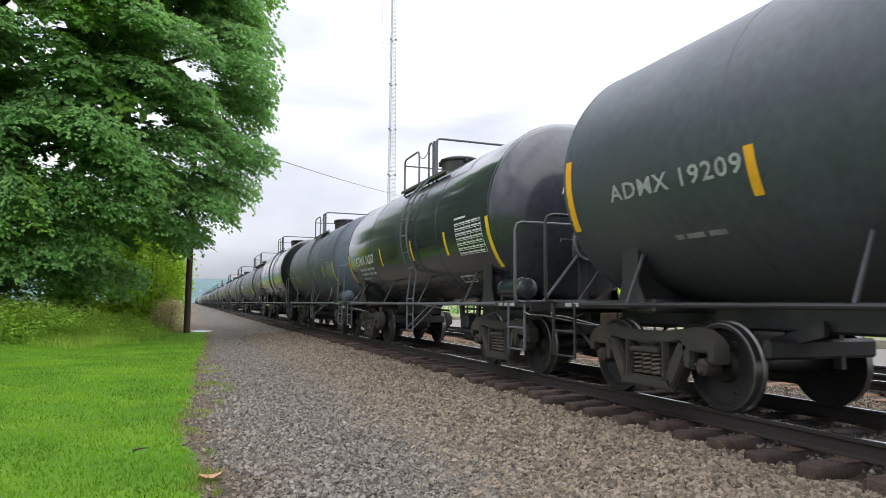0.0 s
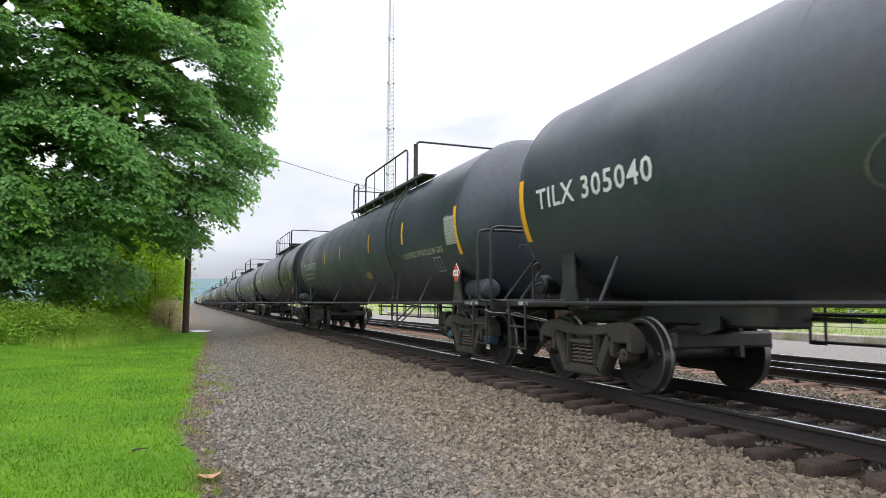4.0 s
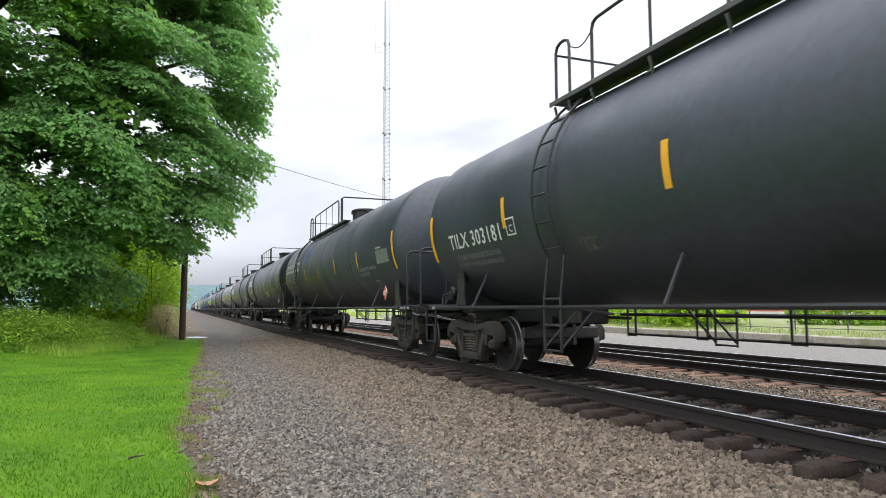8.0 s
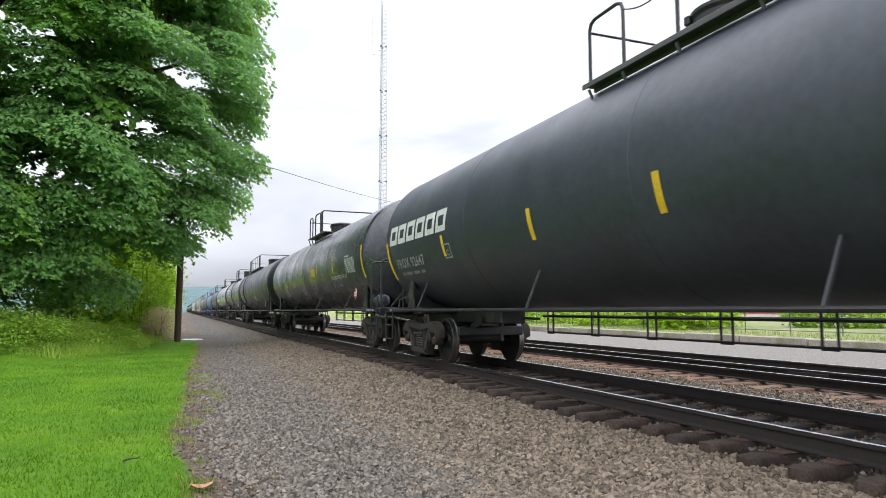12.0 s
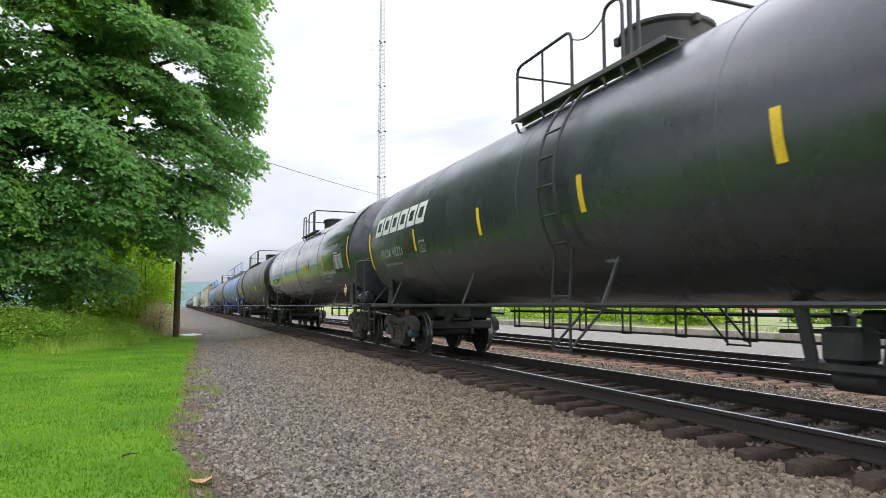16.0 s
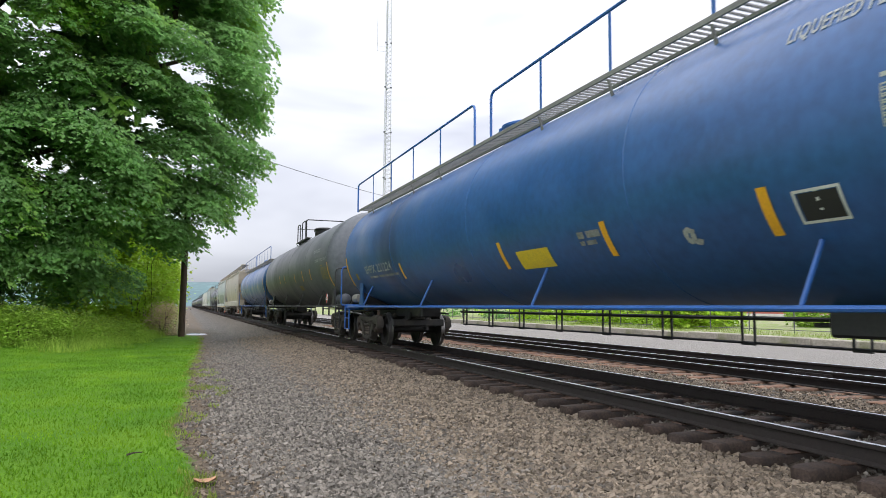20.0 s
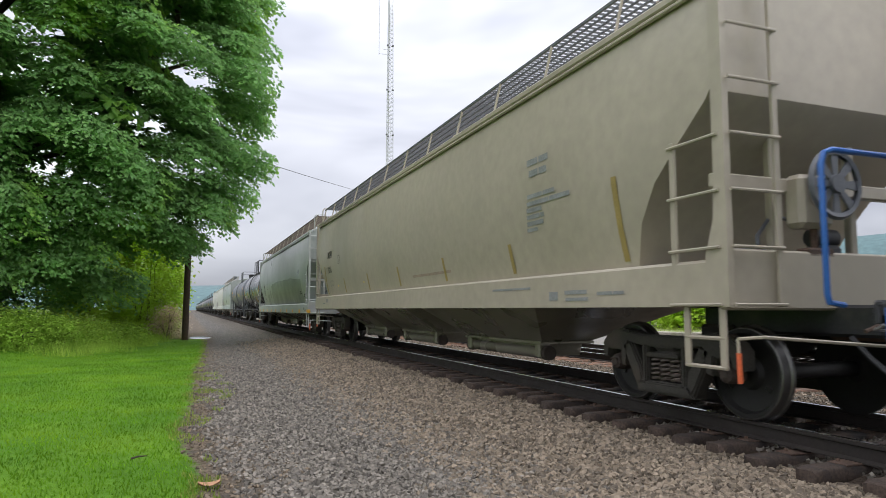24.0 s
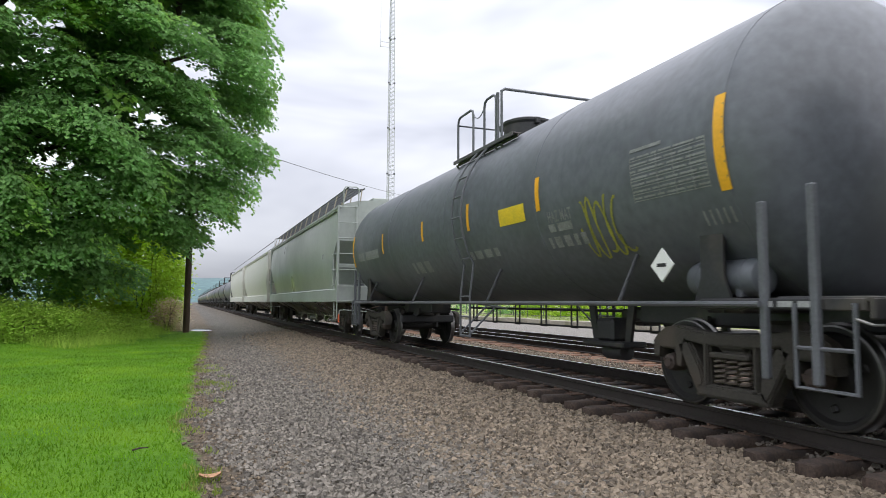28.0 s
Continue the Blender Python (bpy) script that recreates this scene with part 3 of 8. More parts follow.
def add_bogie(car, y, cap_mat, far, roll):
    b = part("bogie", shared(("bolster",), lambda: Mb().box((0, 0, 0.66), (2.1, 0.36, 0.26), 0.05).box((0, 0, 0.84), (0.7, 0.5, 0.16), 0.04)
                             .tube([(-0.75, 0.62, 0.42), (0.75, 0.62, 0.42)], 0.05).tube([(-0.75, -0.62, 0.42), (0.75, -0.62, 0.42)], 0.05)
                             .tube([(0, -0.62, 0.45), (0, 0.62, 0.40)], 0.03), M_BOGIE), M_BOGIE, car, "two-axle cast steel freight bogie", (0, y, 0))
    for s in (-1, 1):
        part("side_frame", shared(("side_frame",), bogie_side, M_BOGIE), M_BOGIE, b, "", (s * 1.0, 0, 0))
        if not far:
            for k in (-0.16, 0.0, 0.16):
                part("spring", shared(("spring",), spring, M_SPRING), M_SPRING, b, "", (s * 1.03, k, 0))
            part("spring_seat", shared(("spring_seat",), lambda: Mb().box((0, 0, 0.58), (0.24, 0.50, 0.06), 0.015).box((0, 0, 0.70), (0.16, 0.36, 0.14), 0.03), M_BOGIE), M_BOGIE, b, "", (s * 1.0, 0, 0))
    for a in (-0.89, 0.89):
        w = part("wheelset", wheelset_mesh(), M_WHEEL, b, "pair of steel wheels on an axle", (0, a, 0.457))
        if not far:
            roll.append(w)
        for s in (-1, 1):
            if not far or s < 0:
                part("bearing", shared(("bearing", cap_mat.name), lambda: Mb().turn([(-0.105, 0.0), (-0.105, 0.05), (-0.095, 0.06), (-0.08, 0.085), (-0.02, 0.10), (0.10, 0.10), (0.10, 0.0)], "x", 18)
                                                                .tube([(-0.12, 0.05, 0.03), (-0.10, 0.05, 0.03)], 0.015, 6).tube([(-0.12, -0.05, 0.03), (-0.10, -0.05, 0.03)], 0.015, 6).tube([(-0.12, 0, -0.055), (-0.10, 0, -0.055)], 0.015, 6), cap_mat),
                     cap_mat, b, "round axle bearing cap", (s * 0.99, a, 0.457)).rotation_euler = (0, 0, 0 if s < 0 else math.pi)
    for s in (-1, 1):
        if not far:
            part("brake_shoe", shared(("brake_shoe",), lambda: Mb().box((0, -0.47, 0), (0.08, 0.06, 0.32), 0.015).box((0, 0.47, 0), (0.08, 0.06, 0.32), 0.015).tube([(0, -0.47, 0.1), (0, 0.47, 0.1)], 0.02, 6), M_RUST), M_RUST, b, "", (s * 0.77, 0, 0.46))
    return b


def coupler():
    mb = Mb().box((0, -0.45, 0), (0.16, 0.9, 0.18), 0.03).box((0.03, 0.06, 0), (0.30, 0.26, 0.26), 0.05)
    mb.plate([(-0.14, 0.10), (0.02, 0.16), (0.06, 0.30), (-0.04, 0.33), (-0.16, 0.24)], "z", 0, 0.24)
    mb.tube([(0.10, -0.1, 0.10), (0.35, -0.1, 0.10), (0.60, -0.12, 0.02)], 0.018, 6)
    return mb


def air_hose(s):
    return Mb().tube([(0.30, -0.2, 0.05), (0.34, 0.0, -0.12), (0.30, 0.22, -0.32), (0.16, 0.42, -0.38), (0.02, 0.52, -0.30)], 0.026, 7)


class Wrap:
    """Places flat marks on the near side of a tank: u runs from the mark's left, v up the shell."""

    def __init__(self, r, zc, lift=0.006):
        self.r, self.zc, self.lift = r, zc, lift

    def at(self, y, phi, u, v, extra=0.0):
        a = radians(phi) + v / self.r
        r = self.r + self.lift + extra
        return (-r * math.cos(a), y - u, self.zc + r * math.sin(a))

    def quad(self, mb, y, phi, u0, v0, u1, v1, skew=0.0, extra=0.0):
        n = max(1, int(abs(v1 - v0) / 0.08)) if self.r < 100 else 1
        p = []
        for i in range(n + 1):
            v = v0 + (v1 - v0) * i / n
            p += [self.at(y, phi, u0 + skew * v, v, extra), self.at(y, phi, u1 + skew * v, v, extra)]
        return mb.add(p, [(2 * i, 2 * i + 1, 2 * i + 3, 2 * i + 2) for i in range(n)])


class Flat(Wrap):
    """The same on an upright side at x."""

    def __init__(self, x):
        self.x, self.r = x, 1e9

    def at(self, y, z, u, v, extra=0.0):
        return (self.x - 0.006 - extra, y - u, z + v)


# half width of a hopper's bowed side at each height
BOW_Z, BOW_X = (1.30, 1.50, 2.0, 2.5, 2.95, 3.4, 3.9, 4.22), (1.33, 1.40, 1.52, 1.60, 1.62, 1.61, 1.56, 1.50)


class Bowed(Wrap):
    """The same on the bowed side of a hopper."""

    def __init__(self):
        self.r, self.lift = 10.0, 0.006

    def at(self, y, z, u, v, extra=0.0):
        return (-float(np.interp(z + v, BOW_Z, BOW_X)) - self.lift - extra, y - u, z + v)


def letters(body):
    """Flat lettering: vertices and faces, height 1, from the built-in font."""
    c = bpy.data.curves.new("lettering", "FONT")
    c.body, c.size, c.resolution_u, c.offset = body, 1.42, 2, 0.022
    c.space_character = 1.10
    ob = bpy.data.objects.new("lettering", c)
    me = bpy.data.meshes.new_from_object(ob)
    bm = bmesh.new()
    bm.from_mesh(me)
    for k in range(1, 4):
        bmesh.ops.bisect_plane(bm, geom=bm.verts[:] + bm.edges[:] + bm.faces[:], plane_co=(0, k * 0.25, 0), plane_no=(0, 1, 0))
    v, f = [tuple(p.co) for p in bm.verts], [tuple(x.index for x in q.verts) for q in bm.faces]
    bm.verts.index_update()
    bm.free()
    bpy.data.meshes.remove(me)
    bpy.data.objects.remove(ob)
    bpy.data.curves.remove(c)
    return v, f


def write(wrap, mb, body, y, phi, h, width=0.0):
    """Lettering of height h, squeezed to the width if one is given."""
    v, f = letters(body)
    k = width / max(p[0] for p in v) if width else h * 0.8
    return mb.add([wrap.at(y, phi, p[0] * k, p[1] * h) for p in v], f)


def words(wrap, body, y, phi, h, width=0.0):
    """The same, one mesh for each word."""
    v, f = letters(body)
    k = width / max(p[0] for p in v) if width else h * 0.8
    root = list(range(len(v)))

    def find(i):
        while root[i] != i:
            i = root[i]
        return i

    for q in f:
        for i in q[1:]:
            root[find(i)] = find(q[0])
    span = collections.defaultdict(list)
    for i in range(len(v)):
        span[find(i)].append(i)
    groups, reach = [], -9.0
    for ids in sorted(span.values(), key=lambda s: min(v[i][0] for i in s)):
        if min(v[i][0] for i in ids) - reach > 0.24:
            groups.append([])
        groups[-1] += ids
        reach = max(reach, max(v[i][0] for i in ids))
    for ids in groups:
        place = {i: n for n, i in enumerate(ids)}
        yield Mb().add([wrap.at(y, phi, v[i][0] * k, v[i][1] * h) for i in ids], [tuple(place[i] for i in q) for q in f if q[0] in place])


def blocks(wrap, mb, y, phi, w, h, i):
    """One slanted frame of the owner's row of six."""
    step, lean = w / 6, 0.22
    if step:
        u, a, t = i * step, step * 0.86, 0.12
        for u0, v0, u1, v1 in ((u, 0, u + t, h), (u + a - t, 0, u + a, h), (u + t, h - 0.11, u + a - t, h), (u + t, 0, u + a - t, 0.11)):
            wrap.quad(mb, y, phi, u0, v0, u1, v1, lean)
    return mb


def bars(wrap, mb, y, phi, h, widths, gap=0.35):
    """Unreadable writing as plain bars, one per word."""
    u = 0.0
    for w in widths:
        wrap.quad(mb, y, phi, u, 0, u + w, h)
        u += w + gap * h
    return mb


def ribbon(wrap, mb, y, phi, pts, r):
    """One sprayed stroke along pts, a joined strip that swells and thins a little."""
    verts, n = [], len(pts)
    for i, (u, v) in enumerate(pts):
        (ua, va), (ub, vb) = pts[max(i - 1, 0)], pts[min(i + 1, n - 1)]
        d = math.hypot(ub - ua, vb - va) or 1
        k = r * (1 + 0.18 * math.sin(1.7 * i + u * 9))
        nx, ny = -(vb - va) / d * k, (ub - ua) / d * k
        verts += [wrap.at(y, phi, u + nx, v + ny), wrap.at(y, phi, u - nx, v - ny)]
    mb.add(verts, [(2 * i, 2 * i + 2, 2 * i + 3, 2 * i + 1) for i in range(n - 1)])


def scrawl(wrap, mb, y, phi, w, h, seed, n=5, r=0.018):
    """Sprayed loops."""
    rnd = random.Random(seed)
    for k in range(n):
        cx, a0 = w * (k + 0.5) / n, rnd.uniform(0, 6)
        rx, ry, t = w / n * rnd.uniform(0.4, 0.75), h * rnd.uniform(0.3, 0.55), rnd.uniform(3.5, 7)
        pts = [(cx + rx * math.cos(a0 + t * i / 14) + 0.15 * rx * math.sin(3 * i / 5), h / 2 + ry * math.sin(a0 + t * i / 14 * rnd.choice((1, 1, 1.02)))) for i in range(15)]
        ribbon(wrap, mb, y, phi, pts, r)
    return mb


def bubbles(wrap, mb, y, phi, w, h, seed, n, r):
    """Sprayed outlines of fat round shapes in a row, rising a little."""
    rnd = random.Random(seed)
    for k in range(n):
        cx, cy = w * (k + 0.5) / n, h * (0.45 + 0.25 * k / n)
        rx, ry, lean = w / n * rnd.uniform(0.50, 0.68), h * rnd.uniform(0.34, 0.50), rnd.uniform(-0.25, 0.25)
        for a0, a1, q in ((rnd.uniform(-0.9, -0.2), 5.3, 1.0), (rnd.uniform(0, 3), rnd.uniform(4, 7), rnd.uniform(0.3, 0.5))):
            pts = []
            for i in range(19):
                a = a0 + (a1 - a0) * i / 18
                v = q * ry * math.sin(a) * (1 + 0.15 * math.sin(3 * a + k))
                pts.append((cx + q * rx * math.cos(a) + lean * v, cy + v))
            ribbon(wrap, mb, y, phi, pts, r)
    return mb


def hoop(x, y0, y1, z0, z1, r=0.024, mid=True):
    """An inverted U of pipe in the plane of x, with rounded corners."""
    c = 0.12 if y1 > y0 else -0.12
    mb = Mb().tube([(x, y0, z0), (x, y0, z1 - 0.12), (x, y0 + c * 0.3, z1 - 0.035), (x, y0 + c, z1), (x, y1 - c, z1), (x, y1 - c * 0.3, z1 - 0.035), (x, y1, z1 - 0.12), (x, y1, z0)], r, 7)
    if mid:
        mb.tube([(x, y0, (z0 + z1) / 2), (x, y1, (z0 + z1) / 2)], r * 0.8, 6)
    return mb


def diamond(parent, x, y, z, size, face, code, name="hazard_placard", label="red diamond hazard placard"):
    """A placard on its point, in a holder plate facing the near side."""
    d = size / 2
    p = part(name, Mb().plate([(y - d, z), (y, z - d), (y + d, z), (y, z + d)], "x", x, 0.012), M_GREYTEXT if face is M_BLUEGREY else M_PLWHITE, parent, label)
    k = d * 0.95
    part("placard_face", Mb().plate([(y - k, z), (y, z - k), (y + k, z), (y, z + k)], "x", x - 0.008, 0.005), face, p)
    if code:
        part("number_panel", Mb().box((x - 0.013, y, z), (0.005, size * 0.62, size * 0.32)), M_PLWHITE, p)
        mb = Mb()
        write(Flat(x - 0.012), mb, code, y + size * 0.21, z - size * 0.065, size * 0.14, size * 0.40)
        part("number", mb, M_INK, p, smooth=0)
    else:
        part("number", Mb().box((x - 0.013, y, z), (0.005, size * 0.4, size * 0.10)), M_INK, p)
    return p


def hand_brake(car, x, y, z):
    """Geared hand brake: spoked wheel, gear case, chain and post on the end platform."""
    hb = part("hand_brake", Mb().box((x, y + 0.13, z - 0.04), (0.36, 0.16, 0.46), 0.05).turn([(-0.09, 0), (-0.09, 0.13), (0.05, 0.16), (0.05, 0)], "y", 16, (x, y + 0.05, z)), M_FRAME, car, "black geared hand brake")
    part("brake_wheel", Mb().turn([(-0.02, 0.24), (-0.025, 0.27), (0, 0.285), (0.025, 0.27), (0.02, 0.24)], "y", 28, (x, y - 0.04, z), close=False), M_RAILGREY, hb)
    for k in range(5):
        a = k * 1.2566 + 0.3
        part("spoke", Mb().plate([(x + r * math.cos(a + d), z + r * math.sin(a + d)) for r, d in ((0.06, -0.6), (0.25, -0.28), (0.25, 0.28), (0.06, 0.6))], "y", y - 0.03, 0.02), M_FRAME, hb)
    part("post", Mb().box((x + 0.02, y + 0.16, (z + 0.95) / 2), (0.12, 0.06, z - 1.2), 0.01), M_FRAME, hb)
    part("chain", Mb().tube([(x - 0.08, y + 0.1, z - 0.25), (x - 0.09, y + 0.1, 1.15)], 0.022, 6), M_FRAME, hb)
    part("release_handle", Mb().tube([(x - 0.18, y + 0.1, z + 0.05), (x - 0.42, y + 0.08, z + 0.06), (x - 0.43, y + 0.08, z + 0.01)], 0.012, 5), M_RAILGREY, hb)


def valve_cluster(car, y):
    """Brake control valve on its bracket, with caps, flanges and pipes."""
    x = -0.45
    vc = part("control_valve", Mb().box((x, y, 1.40), (0.34, 0.26, 0.36), 0.05).box((x, y, 1.19), (0.50, 0.34, 0.08), 0.02), M_FRAME, car, "black cast brake control valve")
    for dx in (-0.32, 0.32):
        part("valve_cap", Mb().turn([(-0.13, 0), (-0.13, 0.12), (-0.09, 0.15), (0.09, 0.15), (0.13, 0.12), (0.13, 0)], "x", 14, (x + dx, y, 1.40 + 0.06 * dx)), M_FRAME, vc)
    part("relay", Mb().turn([(0, 0.12), (0.14, 0.12), (0.17, 0.08), (0.20, 0)], "z", 14, (x + 0.12, y - 0.05, 1.57)).box((x - 0.14, y + 0.02, 1.64), (0.16, 0.14, 0.12), 0.02), M_FRAME, vc)
    part("guard", Mb().tube([(x - 0.52, y + 0.1, 1.16), (x - 0.52, y + 0.1, 1.68), (x - 0.40, y + 0.1, 1.74), (x + 0.40, y + 0.1, 1.74), (x + 0.52, y + 0.1, 1.66), (x + 0.52, y + 0.1, 1.16)], 0.018, 6), M_RAILING, vc)
    for k, dx in enumerate((-0.5, 0.05, 0.45)):
        part("pipe", Mb().tube([(x + dx, y - 0.1, 1.40 - 0.08 * k), (x + dx * 1.4, y - 0.22, 1.34 - 0.06 * k), (x + dx * 1.5, y - 0.30, 1.16)], 0.018, 6), M_FRAME, vc)


def tank_car(s, far=False):
    """A tank car along y: its front at -y, its near side at -x, rail top at z 0."""
    L, R, zc = s["L"], s.get("R", 1.55), s.get("zc", 2.645)
    body, trim = s["mat"], s.get("trim", M_RAILING)
    car = tagged(new("tank_car"), s["label"], "tank car", group="cars of the freight train")
    roll = []
    fore, end = L / 2 - s.get("lead", 1.38), L / 2 - s.get("over", 1.12)   # where the shell meets its heads
    hd = s.get("head", 0.62)
    dip = s.get("dip", 0.0)                   # funnel-flow sag towards the middle
    head = [(end + hd * math.sin(a), R * math.cos(a)) for a in (radians(k) for k in (0, 5, 10, 16, 22, 28, 35, 42, 49, 56, 63, 70, 76, 82, 87))] + [(end + hd, 0.0)]
    prof = [(end - fore - a, r) for a, r in head[::-1]] + [(-end * 0.5, R), (0, R + 0.001), (end * 0.5, R)] + head
    tank = part("tank", Mb().turn(prof, "y", 72, (0, 0, zc)), body, car, s.get("tank_label", ""), smooth=40)
    if not far:
        for y in (-fore, -fore / 2, 0, end / 2, end):
            part("weld_seam", shared(("weld_seam", R, zc, body.name), lambda: Mb().turn([(-0.012, R), (-0.006, R + 0.006), (0.006, R + 0.006), (0.012, R)], "y", 72, (0, 0, zc), close=False), body), body, tank, "", (0, y, 0))
    bz = L / 2 - s.get("bogie", 1.97)
    cap = s.get("cap", M_CAPRUST)
    for y in (-bz, bz):
        add_bogie(car, y, cap, far, roll)
    # stub sills, bolsters and end platforms
    for e in (-1, 1):
        plat = part("end_platform", Mb().box((0, e * (L / 2 - 0.72), 1.13), (2.7, 0.86, 0.05), 0.012).box((0, e * (L / 2 - 0.31), 1.06), (2.7, 0.05, 0.16), 0.01).box((-1.33, e * (L / 2 - 1.2), 1.09), (0.06, 1.7, 0.10), 0.01).box((1.33, e * (L / 2 - 1.2), 1.09), (0.06, 1.7, 0.10), 0.01), s.get("platmat", M_FRAME), car)
        part("draft_sill", Mb().box((0, e * (L / 2 - 2.4), 0.98), (0.55, 4.0, 0.32), 0.03), M_FRAME, car)
        ys = L / 2 - s.get("bogie", 1.97)
        bolster = part("body_bolster", Mb().box((0, e * ys, 1.08), (2.3, 0.5, 0.16), 0.03), M_FRAME, car)
        if not far:
            part("cross_web", Mb().plate([(-1.15, 1.0), (1.15, 1.0), (1.2, 1.5), (0.7, 1.25), (-0.7, 1.25), (-1.2, 1.5)], "y", e * ys, 0.04), M_FRAME, bolster)
        if not far:
            yb = e * (L / 2 - s.get("bogie", 1.97) - 1.40)
            rig = part("brake_rigging", Mb().box((0, yb, 0.66), (1.5, 0.10, 0.20), 0.03).plate([(yb - 0.05, 0.45), (yb + 0.05, 0.45), (yb + 0.09, 1.0), (yb - 0.02, 1.0)], "x", 0.25, 0.06).tube([(0.25, yb, 0.95), (0.25, yb - e * 1.6, 0.92)], 0.025, 6), M_FRAME, car)
            part("brake_lever", Mb().plate([(yb - 0.35, 0.80), (yb + 0.30, 0.62), (yb + 0.30, 0.74), (yb - 0.35, 0.95)], "x", -0.35, 0.05), M_FRAME, rig)
            part("cut_lever", Mb().tube([(-1.40, e * (L / 2 - 0.40), 0.98), (-1.36, e * (L / 2 - 0.30), 0.94), (-1.15, e * (L / 2 - 0.26), 0.93), (-0.50, e * (L / 2 - 0.14), 0.80), (-0.22, e * (L / 2 - 0.10), 0.78)], 0.011, 6), M_BARE, car, "thin bare steel uncoupling rod")
            stencil = part("stencil_plate", Mb().box((-1.366, e * (L / 2 - 1.12), 1.09), (0.008, 0.86, 0.075), 0.002), s.get("platmat", M_FRAME), plat)
            for k in range(4):
                part("text_bar", Mb().box((-1.372, e * (L / 2 - 1.12) + 0.33 - 0.2 * k, 1.09), (0.004, 0.15, 0.05)), M_PALETEXT, stencil, smooth=0)
        for sx in (-1, 1):
            ys = L / 2 - s.get("bogie", 1.97)
            web = Mb()
            web.plate([(e * (ys + 0.24), 1.12), (e * (ys - 0.24), 1.12), (e * (ys - 0.15), 1.35), (e * (ys - 0.15), zc - 0.62), (e * (ys - 0.10), zc - 0.52), (e * (ys + 0.10), zc - 0.52), (e * (ys + 0.15), zc - 0.62), (e * (ys + 0.15), 1.35)], "x", sx * 1.26, 0.03)
            web.box((sx * 1.2, e * ys, 1.55), (0.14, 0.03, 0.9), 0.005)
            part("saddle", web, s.get("saddle", M_FRAME), car)
        if not far:
            co = part("coupler", shared(("coupler",), coupler, M_RUST), M_RUST, car, "cast steel knuckle coupler", (0, e * (L / 2 - 0.22), 0.88))
            co.rotation_euler = (0, 0, 0 if e > 0 else math.pi)
            ho = part("air_hose", shared(("air_hose",), lambda: air_hose(1), M_RAILING), M_RAILING, car, "black rubber brake hose", (0, e * (L / 2 - 0.5), 0.78))
            ho.rotation_euler = (0, 0, 0 if e > 0 else math.pi)
            for sx in (-1, 1):
                part("corner_step", Mb().tube([(sx * 1.38, e * (L / 2 - 0.42), 1.1), (sx * 1.38, e * (L / 2 - 0.42), 0.42), (sx * 1.38, e * (L / 2 - 0.95), 0.42), (sx * 1.38, e * (L / 2 - 0.95), 1.1)], 0.022, 6).tube([(sx * 1.38, e * (L / 2 - 0.42), 0.74), (sx * 1.38, e * (L / 2 - 0.95), 0.74)], 0.018, 6), trim, car)
            yh = e * (L / 2 - max(0.06, s.get("handrail", 0.85) - 0.40))
            if s.get("hoop", True):
                part("end_handrail", Mb().tube([(-1.35, yh, 1.12), (-1.50, yh, 1.14), (-1.52, yh, 1.20), (-1.52, yh, 2.20), (-1.485, yh, 2.29), (-1.40, yh, 2.32), (1.40, yh, 2.32), (1.485, yh, 2.29), (1.52, yh, 2.20), (1.52, yh, 1.20), (1.50, yh, 1.14), (1.35, yh, 1.12)], 0.024, 8), trim, car)
                for sx in (-1, 1) if s.get("braces", True) else ():
                    part("brace", Mb().tube([(sx * 0.06, yh, 2.30), (sx * 1.02, yh - e * 0.04, 1.14)], 0.022, 6), trim, car)
            else:
                part("head_grab", Mb().tube([(-0.85, yh, 2.40), (0.95, yh, 2.38)], 0.016, 6).tube([(-0.2, yh, 2.40), (-0.2, yh - e * 0.4, 2.46)], 0.016, 6).tube([(0.6, yh, 2.39), (0.6, yh - e * 0.4, 2.44)], 0.016, 6), trim, car)
                for dy, h in ((0.50, 2.06), (1.00, 1.98)):
                    part("corner_stanchion", Mb().box((-1.38, yh - e * dy, (0.45 + h) / 2), (0.07, 0.07, h - 0.45), 0.012), trim, car)
    # side handrails with their brackets
    for sx in (-1, 1):
        pipe = part("side_handrail", Mb().tube([(sx * 1.47, -end + 0.1, 1.09), (sx * 1.47, end - 0.1, 1.09)], 0.028, 8), s.get("pipe", trim), car)
        if not far or sx < 0:
            for y in s.get("brackets", (-0.36, -0.12, 0.14, 0.4)):
                y = y * 2 * end
                a = radians(-40)
                part("bracket", Mb().tube([(sx * 1.47, y, 1.09), (sx * (R * math.cos(a) + 0.01), y, zc + R * math.sin(a))], 0.022, 6), s.get("bracketmat", M_BRACKET), pipe)
    # far-side pipe frame under the shell
    if not far:
        frame_ = Mb()
        frame_.tube([(1.32, -bz + 1.5, 0.62), (1.32, bz - 1.5, 0.62)], 0.02, 6).tube([(1.32, -bz + 1.3, 0.96), (1.32, bz - 1.3, 0.96)], 0.03, 6)
        part("brake_pipe", frame_, M_FRAME, car)
        for k in range(9):
            y = (-1 + k / 4) * (bz - 1.6)
            part("pipe_hanger", shared(("pipe_hanger",), lambda: Mb().tube([(1.32, -0.11, 1.22), (1.32, -0.11, 0.60), (1.32, 0.11, 0.60), (1.32, 0.11, 1.22)], 0.022, 6), M_FRAME), M_FRAME, car, "", (0, y, 0))
